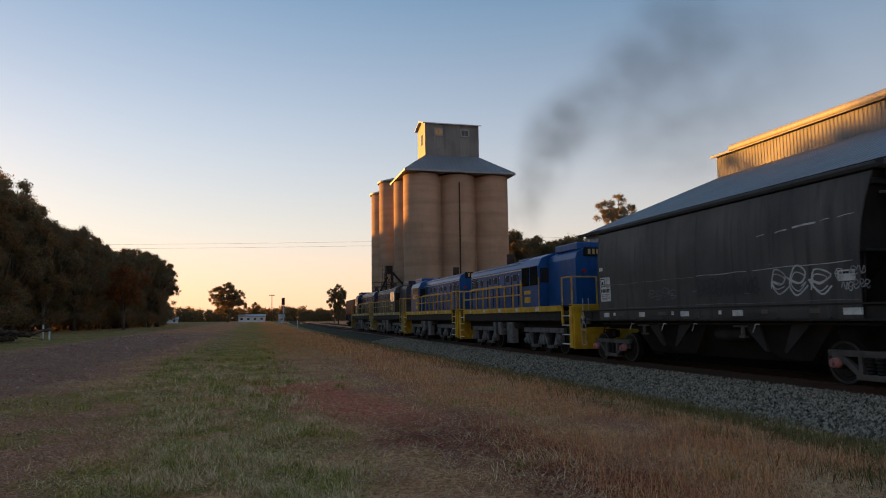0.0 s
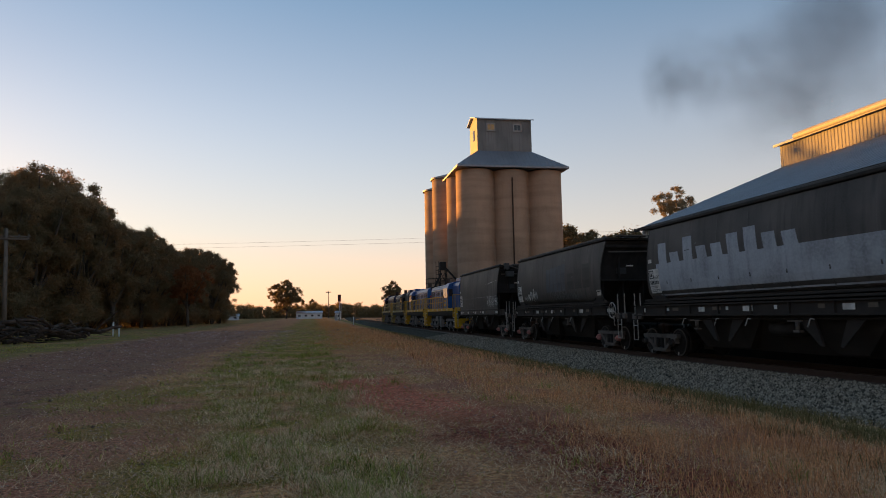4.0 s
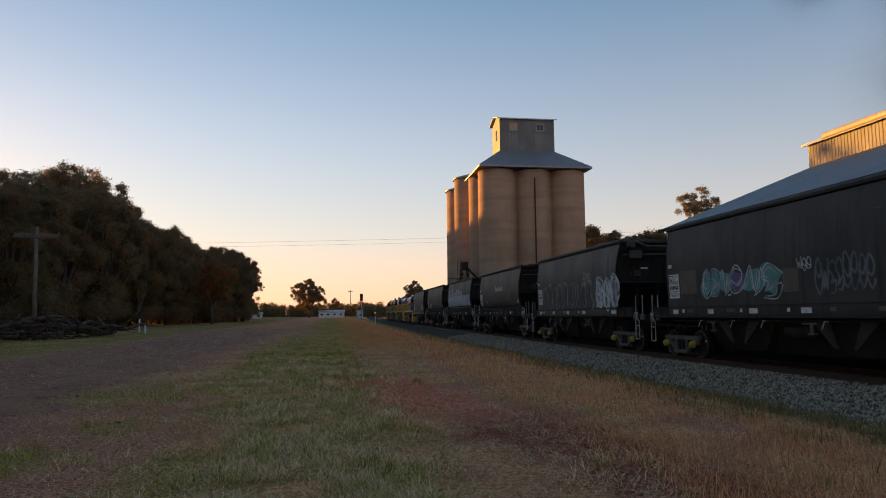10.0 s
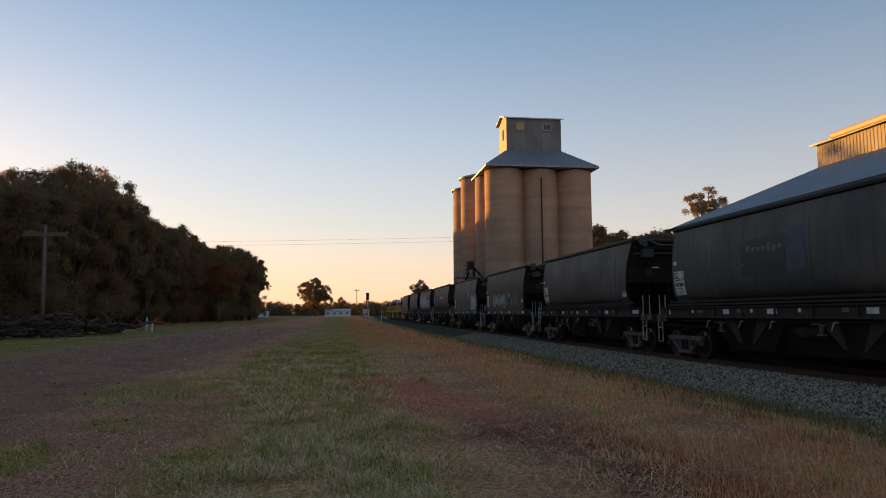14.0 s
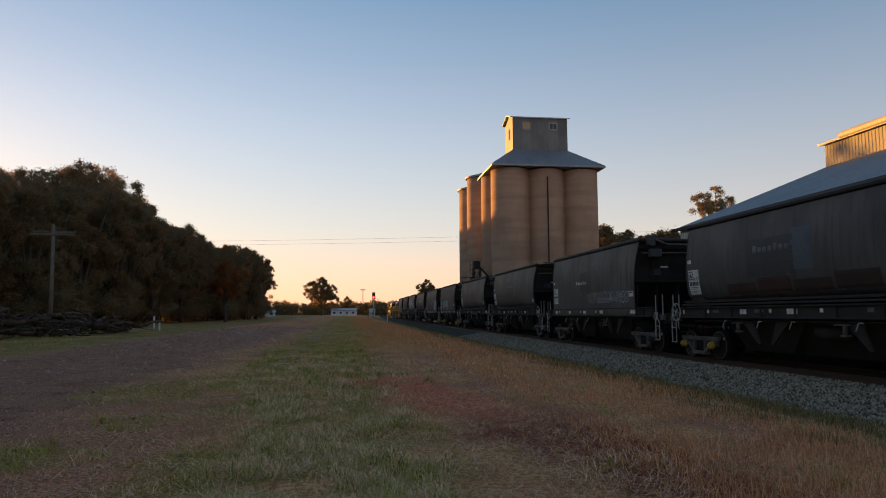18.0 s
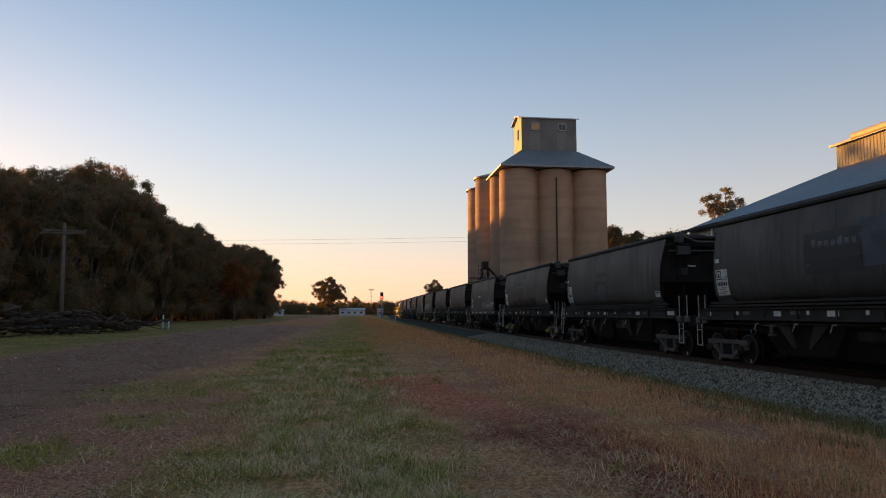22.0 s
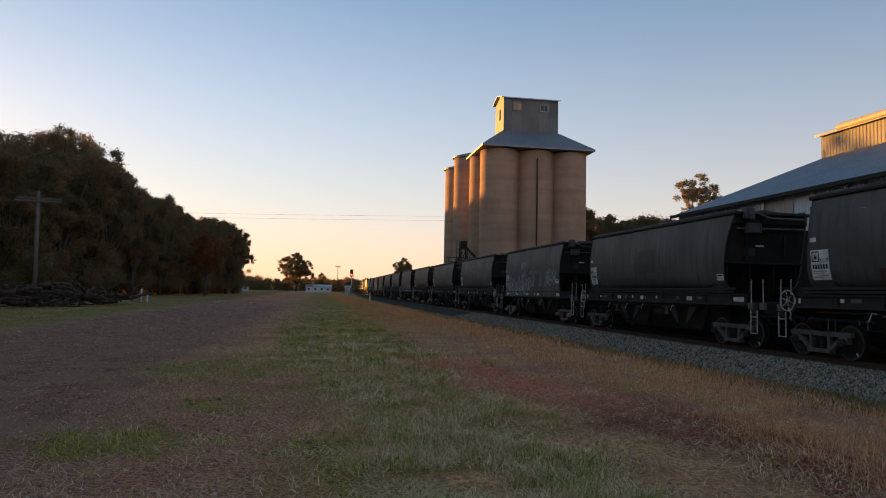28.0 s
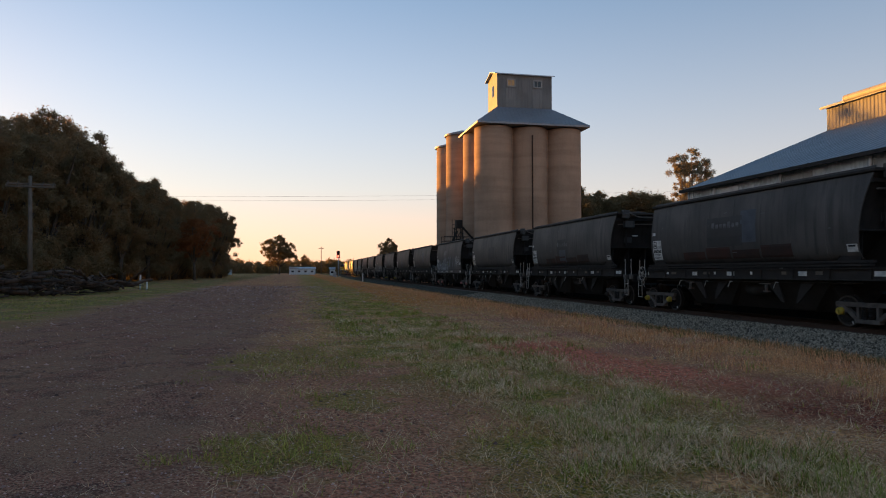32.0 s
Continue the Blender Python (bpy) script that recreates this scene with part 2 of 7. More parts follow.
M = dict(
    concrete=mat("weathered_concrete", (0.42, 0.265, 0.178), 0.9, spots=(0.28, 0.18, 0.122), spot_scale=0.3, amount=0.7, grain=9, grain_amount=0.16, bump=0.3, streaks=0.14, bands=0.45),
    roof_iron=mat("roof_iron", (0.24, 0.245, 0.26), 0.5, 0.4, spots=(0.17, 0.172, 0.185), spot_scale=0.4, grain=15, bump=0.05, streaks=0.3),
    head_iron=mat("stained_headhouse_sheet", (0.2, 0.195, 0.185), 0.6, 0.25, spots=(0.14, 0.135, 0.13), spot_scale=0.5, amount=0.7, grain=20, bump=0.05, streaks=0.5),
    wall_iron=mat("galvanised_wall_sheet", (0.3, 0.29, 0.275), 0.55, 0.35, spots=(0.27, 0.24, 0.21), spot_scale=0.5, amount=0.7, grain=20, bump=0.05, streaks=0.5),
    cream_iron=mat("cream_wall_sheet", (0.6, 0.63, 0.62), 0.6, 0.1, spots=(0.44, 0.46, 0.46), spot_scale=0.35, amount=0.7, grain=20, bump=0.05, streaks=0.4),
    hopper=mat("sooty_hopper_paint", (0.048, 0.043, 0.04), 0.6, 0.0, spots=(0.1, 0.086, 0.077), spot_scale=0.55, amount=0.85, grain=25, grain_amount=0.35, bump=0.1, streaks=0.8, spec=0.35),
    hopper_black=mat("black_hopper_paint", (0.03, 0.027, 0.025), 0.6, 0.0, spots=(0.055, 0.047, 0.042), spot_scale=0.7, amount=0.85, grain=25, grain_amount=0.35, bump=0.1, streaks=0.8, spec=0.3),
    # end sheets, darker than the hopper sides
    dark_end=mat("dark_end_sheet", (0.02, 0.017, 0.0155), 0.75, 0.0, spots=(0.034, 0.028, 0.024), spot_scale=1.3, amount=0.7, grain=25, bump=0.15, streaks=0.5, spec=0.15),
    frame_steel=mat("grimy_frame_steel", (0.028, 0.023, 0.02), 0.8, 0.0, spots=(0.045, 0.035, 0.029), spot_scale=3, grain=40, bump=0.2, spec=0.2),
    cast=mat("dusty_cast_steel", (0.11, 0.092, 0.08), 0.75, 0.0, spots=(0.04, 0.032, 0.027), spot_scale=5, grain=40, bump=0.2),
    wheel=mat("wheel_steel", (0.016, 0.013, 0.011), 0.7, 0.0, spots=(0.03, 0.02, 0.016), spot_scale=6, grain=50, bump=0.1),
    rust=mat("rusty_steel", (0.065, 0.036, 0.025), 0.85, 0.1, spots=(0.06, 0.03, 0.02), spot_scale=6, grain=60, bump=0.3),
    rail_top=mat("polished_rail", (0.3, 0.28, 0.26), 0.35, 0.9, grain=60, bump=0.05),
    worn_rim=mat("worn_wheel_rim", (0.07, 0.06, 0.053), 0.5, 0.4, grain=60, bump=0.05),
    loco_cast=mat("grey_painted_bogie", (0.15, 0.14, 0.135), 0.7, 0.0, spots=(0.06, 0.052, 0.046), spot_scale=4, amount=0.8, grain=40, bump=0.2),
    # red-orange of the low sun on a wagon side, put into the colour
    rail_red=mat("sun_reddened_wagon", (0.32, 0.07, 0.03), 0.7, 0.0, spots=(0.18, 0.05, 0.03), spot_scale=1.5, grain=30, bump=0.15, streaks=0.4),
    blue=mat("blue_loco_paint", (0.002, 0.072, 0.235), 0.35, 0.0, spots=(0.004, 0.05, 0.15), spot_scale=1.6, amount=0.7, grain=30, bump=0.05, streaks=0.55, spec=0.25),
    grey_loco=mat("faded_grey_loco_paint", (0.045, 0.042, 0.045), 0.5, 0.0, spots=(0.12, 0.1, 0.1), spot_scale=1.2, amount=0.6, grain=30, bump=0.05, streaks=0.4),
    navy=mat("navy_loco_paint", (0.012, 0.018, 0.06), 0.4, 0.0, spots=(0.02, 0.02, 0.03), spot_scale=1.2, grain=30, bump=0.05, streaks=0.4),
    faded_yellow=mat("faded_yellow_paint", (0.4, 0.3, 0.1), 0.6, 0.0, spots=(0.12, 0.09, 0.05), spot_scale=4, amount=0.8, grain=40, bump=0.1),
    yellow=mat("yellow_paint", (0.64, 0.345, 0.022), 0.5, 0.0, spots=(0.3, 0.13, 0.015), spot_scale=3, amount=0.55, grain=40, bump=0.1),
    white=mat("dirty_white_paint", (0.6, 0.58, 0.54), 0.6, 0.0, spots=(0.3, 0.27, 0.24), spot_scale=5, amount=0.7, grain=40, bump=0.05),
    rail_paint=mat("worn_rail_paint", (0.36, 0.34, 0.31), 0.6, 0.0, spots=(0.16, 0.14, 0.12), spot_scale=6, amount=0.8, grain=40, bump=0.05),
    pink=mat("faded_red_cap", (0.42, 0.16, 0.14), 0.6, grain=40, bump=0.05),
    yellow_cap=mat("yellow_cap", (0.38, 0.27, 0.04), 0.6, grain=40, bump=0.05),
    glass=mat("dark_glass", (0.012, 0.014, 0.017), 0.08, 0.0, amount=0.0, grain_amount=0.0, bump=0.0, spec=0.5),
    black=mat("black_paint", (0.012, 0.012, 0.012), 0.6, grain=40, bump=0.05),
    red_paint=mat("red_paint", (0.4, 0.03, 0.02), 0.5, grain=40, bump=0.05),
    ballast=mat("blue_metal_ballast", (0.055, 0.047, 0.038), 0.95, 0.0, spots=(0.18, 0.145, 0.105), spot_scale=20, amount=0.8, grain=30, grain_amount=0.5, bump=0.9, bump_scale=22, spec=0.0),
    stone=mat("ballast_stone", (0.15, 0.16, 0.155), 0.8, 0.0, spots=(0.11, 0.12, 0.13), spot_scale=9, amount=0.8, grain=60, bump=0.3),
    sleeper=mat("grey_sleeper", (0.2, 0.18, 0.16), 0.9, 0.0, grain=30, bump=0.3),
    bark=mat("gum_bark", (0.17, 0.13, 0.1), 0.9, 0.0, spots=(0.3, 0.25, 0.2), spot_scale=2, grain=20, bump=0.5),
    dark_bark=mat("dark_bark", (0.07, 0.055, 0.045), 0.9, 0.0, spots=(0.12, 0.09, 0.07), spot_scale=2, grain=20, bump=0.5),
    old_wood=mat("grey_old_timber", (0.16, 0.12, 0.095), 0.9, 0.0, spots=(0.07, 0.055, 0.045), spot_scale=3, grain=30, bump=0.4),
    log_wood=mat("charred_log_wood", (0.05, 0.03, 0.022), 0.9, 0.0, spots=(0.16, 0.1, 0.07), spot_scale=2.5, grain=30, bump=0.5),
    # a warm glow put into the colour, for one window and the loco digits
    glow_tan=mat("tan_painted_glow", (0.55, 0.33, 0.14), 0.5, spots=(0.35, 0.2, 0.1), spot_scale=3, grain=30, bump=0.0),
    leaf=leaf_mat("gum_leaves", (0.205, 0.155, 0.088), (0.27, 0.145, 0.067), 0.4),
    leaf_rust=leaf_mat("rusty_leaves", (0.27, 0.1, 0.04), (0.15, 0.07, 0.03), 0.6),
    leaf_pale=leaf_mat("pale_gum_leaves", (0.24, 0.21, 0.135), (0.3, 0.22, 0.125), 0.8),
    leaf_far=leaf_mat("distant_foliage", (0.16, 0.125, 0.065), (0.22, 0.13, 0.06), 0.3),
    signal_red=glow("red_signal_light", (1.0, 0.02, 0.01), 12.0),
    # near black, gives the darkness behind and under the wagons as colour
    gap_dark=mat("gap_dark_sheet", (0.022, 0.019, 0.017), 0.95, 0.0, spots=(0.035, 0.028, 0.022), spot_scale=1.5, grain=20, bump=0.3, spec=0.0),
    chalk=mat("chalky_white_spray", (0.5, 0.5, 0.49), 0.8, spots=(0.16, 0.16, 0.16), spot_scale=2.5, amount=0.9, grain=20, bump=0.0),
    grey_spray=mat("thin_grey_spray", (0.16, 0.165, 0.17), 0.7, spots=(0.06, 0.06, 0.06), spot_scale=2.0, amount=0.9, grain=20, bump=0.0),
    whitewash=mat("worn_whitewash", (0.36, 0.38, 0.41), 0.75, spots=(0.2, 0.21, 0.22), spot_scale=0.9, amount=0.7, grain=15, bump=0.05, streaks=0.5),
    teal=mat("teal_spray", (0.07, 0.22, 0.2), 0.6, spots=(0.12, 0.28, 0.28), spot_scale=2.0, grain=20, bump=0.0),
    purple=mat("violet_spray", (0.12, 0.09, 0.2), 0.6, grain=20, bump=0.0),
    tan_patch=mat("tan_primer_patch", (0.12, 0.095, 0.075), 0.7, grain=20, bump=0.0),
    blue_patch=mat("faded_blue_patch", (0.075, 0.088, 0.105), 0.6, spots=(0.045, 0.05, 0.058), spot_scale=1.5, amount=0.8, grain=20, bump=0.0),
    dark_patch=mat("repainted_panel", (0.045, 0.043, 0.043), 0.55, spots=(0.03, 0.029, 0.028), spot_scale=1.5, amount=0.7, grain=20, bump=0.0),
    zinc=mat("grey_zinc_roof", (0.33, 0.35, 0.37), 0.4, 0.7, grain=20, bump=0.05),
    tank=mat("white_sheet_wall", (0.55, 0.56, 0.57), 0.6, 0.0, grain=20, bump=0.05),
)


# ---- mesh helpers ----
def bm_box(bm, cx, cy, cz, sx, sy, sz, rot=None):
    """A box by centre and size, turned by a matrix."""
    m = Matrix.Translation((cx, cy, cz)) @ (rot or Matrix()) @ Matrix.Diagonal((sx, sy, sz, 1))
    vs = [bm.verts.new(m @ Vector((x, y, z))) for x in (-0.5, 0.5) for y in (-0.5, 0.5) for z in (-0.5, 0.5)]
    for f in ((0, 1, 3, 2), (4, 6, 7, 5), (0, 4, 5, 1), (2, 3, 7, 6), (0, 2, 6, 4), (1, 5, 7, 3)):
        bm.faces.new([vs[i] for i in f])
    return vs


def bm_tube(bm, p, q, r, r2=None, n=8, cap=True):
    """A round bar from p to q."""
    p, q = Vector(p), Vector(q)
    r2 = r if r2 is None else r2
    turn = (q - p).to_track_quat("Z", "Y").to_matrix()
    rings = []
    for c, rad in ((p, r), (q, r2)):
        rings.append([bm.verts.new(c + turn @ Vector((math.cos(2 * math.pi * k / n) * rad, math.sin(2 * math.pi * k / n) * rad, 0))) for k in range(n)])
    for k in range(n):
        f = bm.faces.new((rings[0][k], rings[0][(k + 1) % n], rings[1][(k + 1) % n], rings[1][k]))
        f.smooth = n > 6
    if cap:
        bm.faces.new(rings[0][::-1])
        bm.faces.new(rings[1])


def bm_path(bm, pts, r, n=6):
    """One bent bar through the points."""
    prev = None
    for i, p in enumerate(pts):
        d = Vector(pts[min(i + 1, len(pts) - 1)]) - Vector(pts[max(i - 1, 0)])
        turn = d.to_track_quat("Z", "Y").to_matrix()
        ring = [bm.verts.new(Vector(p) + turn @ Vector((math.cos(2 * math.pi * k / n) * r, math.sin(2 * math.pi * k / n) * r, 0))) for k in range(n)]
        if prev:
            for k in range(n):
                bm.faces.new((prev[k], prev[(k + 1) % n], ring[(k + 1) % n], ring[k]))
        prev = ring


def bm_prism(bm, outline, axis, lo, hi):
    """A closed outline of (a, b) pairs drawn out along an axis."""
    def at(a, b, c):
        return {"x": (c, a, b), "y": (a, c, b), "z": (a, b, c)}[axis]
    rings = [[bm.verts.new(at(a, b, c)) for a, b in outline] for c in (lo, hi)]
    k = len(outline)
    for i in range(k):
        bm.faces.new((rings[0][i], rings[0][(i + 1) % k], rings[1][(i + 1) % k], rings[1][i]))
    bm.faces.new(rings[0][::-1])
    bm.faces.new(rings[1])


def mesh_of(name, bm, material, bevel=0.0):
    if bevel:
        bmesh.ops.bevel(bm, geom=bm.edges[:], offset=bevel, segments=1, affect="EDGES", clamp_overlap=True)
    bmesh.ops.recalc_face_normals(bm, faces=bm.faces[:])
    me = bpy.data.meshes.new(name)
    bm.to_mesh(me)
    bm.free()
    for x in material if isinstance(material, (list, tuple)) else [material]:
        me.materials.append(x)
    return me


def part(name, bm, material, parent, label="", bevel=0.0):
    ob = new(name, mesh_of(name, bm, material, bevel))
    ob.parent = parent
    if label:
        ob["label"] = label
    return ob


def thing(name, label, category, m=None, group="", kind=""):
    ob = tagged(new(name), label, category, group, kind)
    ob.empty_display_size = 0.3
    if m is not None:
        ob.matrix_world = m
    return ob


def solid(name, bm, material, label, category, m=None, group="", kind="", bevel=0.0):
    ob = tagged(new(name, mesh_of(name, bm, material, bevel)), label, category, group, kind)
    if m is not None:
        ob.matrix_world = m
    return ob


def box_part(name, parent, material, cx, cy, cz, sx, sy, sz, bevel=0.0, label="", rot=None):
    bm = bmesh.new()
    bm_box(bm, cx, cy, cz, sx, sy, sz, rot)
    return part(name, bm, material, parent, label, bevel)


def bars_part(name, parent, material, segs, r, n=6, label=""):
    bm = bmesh.new()
    for p, q in segs:
        bm_tube(bm, p, q, r, n=n)
    return part(name, bm, material, parent, label)


# ---- the line of the track and the lie of the land ----
def rail_x(y):
    return 12.42 - 0.1655 * y + 1.0e-4 * y * y


def rail_z(y):
    return 0.2 + 0.004 * max(0.0, y - 25)


def track_frame(y):
    """Centre line point at y, its heading (radians) and its left-hand normal."""
    slope = -0.1655 + 2.0e-4 * y
    head = math.atan2(1.0, slope)
    left = Vector((-math.sin(head), math.cos(head), 0))
    return Vector((rail_x(y), y, rail_z(y))) - left * 0.75, head, left


_ys = np.arange(-420.0, 700.0, 0.5)
_xs = 12.42 - 0.1655 * _ys + 1.0e-4 * _ys * _ys
_ss = np.concatenate([[0.0], np.cumsum(np.hypot(np.diff(_xs), 0.5))])
_ss -= np.interp(0.0, _ys, _ss)


def y_at(s):
    return float(np.interp(s, _ss, _ys))


def from_track(x, y):
    """Metres to the left of the near rail, square to the line."""
    slope = -0.1655 + 2.0e-4 * y
    return (rail_x(y) - x) / math.sqrt(1 + slope * slope)


def smooth01(v):
    v = min(1.0, max(0.0, v))
    return v * v * (3 - 2 * v)


def ground_z(x, y):
    rise = 0.017 * max(0.0, min(y, 16.0)) + (0.0035 * (y - 16) if y > 16 else 0.0)
    rise += 0.004 * max(0.0, min(-x, 30.0))
    base = rise + 0.05 * noise.noise((x * 0.18, y * 0.18, 3.0)) + 0.02 * noise.noise((x * 0.9, y * 0.9, 7.0))
    d = from_track(x, y)
    low = rail_z(y) - 0.5
    return base + (low - base) * smooth01((7.0 - d) / 4.5)


# ---- ground ----
def build_ground():
    def line(lo, hi, near, far):
        out, v = [lo], lo
        while v < hi:
            v += max(near, min(far, abs(v) * 0.06))
            out.append(min(v, hi))
        return out
    neg = [-v for v in line(0, 900, 0.45, 60)][::-1]
    xs = neg[:-1] + line(0, 900, 0.45, 60)
    ys = [-v for v in line(0, 500, 1.5, 60)][::-1][:-1] + line(0, 1600, 0.45, 80)
    verts, faces = [], []
    for y in ys:
        for x in xs:
            verts.append((x, y, ground_z(x, y)))
    nx = len(xs)
    for j in range(len(ys) - 1):
        for i in range(nx - 1):
            a = j * nx + i
            faces.append((a, a + 1, a + nx + 1, a + nx))
    me = bpy.data.meshes.new("ground")
    me.from_pydata(verts, [], faces)
    me.polygons.foreach_set("use_smooth", [True] * len(faces))
    me.materials.append(ground_material())
    return tagged(new("ground", me), "dry mown verge with straw, green grass and red dirt", "ground", kind="structure")


def ground_material():
    m = bpy.data.materials.new("verge_soil")
    m.use_nodes = True
    n, lk = m.node_tree.nodes, m.node_tree.links.new
    b = n["Principled BSDF"]
    b.inputs["Roughness"].default_value, b.inputs["Specular IOR Level"].default_value = 0.95, 0.03
    co = n.new("ShaderNodeTexCoord").outputs["Object"]

    def tex(scale, det=6):
        t = n.new("ShaderNodeTexNoise")
        t.inputs["Scale"].default_value, t.inputs["Detail"].default_value = scale, det
        lk(co, t.inputs["Vector"])
        return t.outputs["Fac"]

    def rng(f, lo, hi):
        r = n.new("ShaderNodeMapRange")
        r.inputs["From Min"].default_value, r.inputs["From Max"].default_value = lo, hi
        lk(f, r.inputs["Value"])
        return r.outputs["Result"]

    def mix(f, a, c):
        x = n.new("ShaderNodeMix")
        x.data_type = "RGBA"
        for s, v in ((x.inputs["Factor"], f), (x.inputs["A"], a), (x.inputs["B"], c)):
            if isinstance(v, tuple):
                s.default_value = (*v, 1)
            elif isinstance(v, float):
                s.default_value = v
            else:
                lk(v, s)
        return x.outputs["Result"]

    def math_(op, a, c, d=None):
        x = n.new("ShaderNodeMath")
        x.operation = op
        for s, v in zip(x.inputs, (a, c, d)):
            if v is None:
                continue
            if isinstance(v, (int, float)):
                s.default_value = v
            else:
                lk(v, s)
        return x.outputs["Value"]

    sep = n.new("ShaderNodeSeparateXYZ")
    lk(co, sep.inputs["Vector"])
    X, Y = sep.outputs["X"], sep.outputs["Y"]
    wob = math_("MULTIPLY_ADD", tex(0.5, 4), 3.0, -1.5)
    # u: metres to the right of a line through the foot of the camera, along the track
    u = math_("ADD", math_("MULTIPLY_ADD", Y, 0.15, X), wob)

    def band(lo, hi, soft):
        return math_("MULTIPLY", rng(u, lo - soft, lo + soft), math_("SUBTRACT", 1.0, rng(u, hi - soft, hi + soft)))
    def spot(cx, cy, rx, ry):
        """A ragged patch round a place on the ground."""
        px = math_("MULTIPLY", math_("ADD", X, -cx), 1.0 / rx)
        py = math_("MULTIPLY", math_("ADD", Y, -cy), 1.0 / ry)
        d = math_("SQRT", math_("ADD", math_("MULTIPLY", px, px), math_("MULTIPLY", py, py)), 0.0)
        d = math_("ADD", d, math_("MULTIPLY_ADD", tex(2.6, 6), 3.0, -1.5))
        return math_("SUBTRACT", 1.0, rng(d, 0.75, 1.1))

    straw = mix(rng(tex(16, 6), 0.4, 0.6), (0.27, 0.13, 0.065), (0.62, 0.33, 0.165))
    green = mix(rng(tex(20, 6), 0.4, 0.62), (0.09, 0.09, 0.018), (0.33, 0.21, 0.065))
    soil = mix(rng(tex(24, 6), 0.38, 0.62), (0.19, 0.082, 0.052), (0.52, 0.235, 0.145))
    gravel = mix(rng(tex(40, 4), 0.36, 0.62), (0.105, 0.047, 0.032), (0.37, 0.178, 0.12))
    red = mix(rng(tex(18, 5), 0.38, 0.62), (0.28, 0.09, 0.055), (0.68, 0.25, 0.155))
    umber = mix(rng(tex(22, 6), 0.4, 0.62), (0.11, 0.036, 0.024), (0.34, 0.125, 0.075))
    olive = mix(rng(tex(14, 5), 0.4, 0.6), (0.07, 0.068, 0.02), (0.22, 0.165, 0.055))
    near = math_("SUBTRACT", 1.0, rng(Y, 9.0, 13.0))
    col = mix(rng(tex(0.55), 0.44, 0.58), straw, soil)
    # burnt-orange dry grass farther up the verge
    col = mix(math_("MULTIPLY", band(-0.2, 5.4, 1.0), rng(Y, 22.0, 34.0)), col, mix(rng(tex(0.5), 0.3, 0.5), straw, mix(rng(tex(9, 5), 0.4, 0.6), (0.3, 0.115, 0.042), (0.56, 0.235, 0.09))))
    # the green strip, broader farther off
    col = mix(math_("MULTIPLY", band(-2.9, 0.9, 0.7), rng(tex(1.1, 7), 0.38, 0.52)), col, green)
    col = mix(math_("MULTIPLY", math_("MULTIPLY", band(-5.0, -1.8, 0.5), near), 0.95), col, soil)
    # bare red dirt running out into brown soil
    v = math_("ADD", math_("MULTIPLY_ADD", Y, 0.35, X), math_("MULTIPLY_ADD", tex(0.9, 5), 1.6, -4.85))
    def trail(lo, hi, soft):
        return math_("MULTIPLY", rng(v, lo - soft, lo + soft), math_("SUBTRACT", 1.0, rng(v, hi - soft, hi + soft)))
    col = mix(math_("MULTIPLY", trail(-0.5, 1.5, 0.3), math_("MULTIPLY", near, rng(tex(1.3), 0.3, 0.42))), col, umber)
    col = mix(math_("MULTIPLY", trail(-1.0, 0.9, 0.3), math_("MULTIPLY", rng(Y, 9.5, 11.5), math_("SUBTRACT", 1.0, rng(Y, 15.5, 17.5)))), col, red)
    # stony drive with worn, dusty wheel tracks along it
    along = n.new("ShaderNodeMapping")
    along.inputs["Rotation"].default_value, along.inputs["Scale"].default_value = (0, 0, radians(-8.5)), (1.0, 0.16, 1.0)
    lk(co, along.inputs["Vector"])
    ruts = n.new("ShaderNodeTexNoise")
    ruts.inputs["Scale"].default_value, ruts.inputs["Detail"].default_value = 1.1, 6.0
    lk(along.outputs["Vector"], ruts.inputs["Vector"])
    gravel = mix(math_("MULTIPLY", rng(ruts.outputs["Fac"], 0.45, 0.6), 0.65), gravel, mix(rng(tex(12, 6), 0.4, 0.6), (0.16, 0.08, 0.05), (0.44, 0.23, 0.14)))
    gravel = mix(math_("MULTIPLY", rng(tex(2.6, 6), 0.5, 0.62), 0.55), gravel, (0.09, 0.05, 0.037))
    col = mix(math_("MULTIPLY", band(-11.0, -4.2, 0.8), math_("SUBTRACT", 1.0, rng(Y, 50.0, 80.0))), col, mix(rng(tex(0.8), 0.45, 0.62), gravel, mix(tex(22, 5), (0.14, 0.072, 0.048), (0.38, 0.2, 0.125))))
    col = mix(math_("MULTIPLY", band(-40.0, -11.2, 0.8), rng(tex(0.45), 0.3, 0.52)), col, mix(tex(5, 5), (0.09, 0.088, 0.028), (0.28, 0.18, 0.08)))
    for cx, cy, rx, ry in ((-5.0, 7.6, 0.8, 0.7), (-6.0, 13.4, 1.0, 1.7), (-4.5, 9.8, 0.6, 0.7)):
        col = mix(math_("MULTIPLY", spot(cx, cy, rx, ry), 0.6), col, green)
    col = mix(math_("MULTIPLY", band(6.6, 10.5, 0.6), rng(tex(0.7), 0.24, 0.42)), col, olive)
    # litter of pale and dark specks
    col = mix(math_("MULTIPLY", rng(tex(70, 2), 0.53, 0.63), 0.75), col, mix(rng(tex(40, 1), 0.45, 0.55), (0.035, 0.027, 0.022), (0.4, 0.3, 0.2)))
    hs = n.new("ShaderNodeHueSaturation")
    hs.inputs["Saturation"].default_value, hs.inputs["Value"].default_value = 1.12, 1.36
    hs.inputs["Hue"].default_value = 0.491
    lk(col, hs.inputs["Color"])
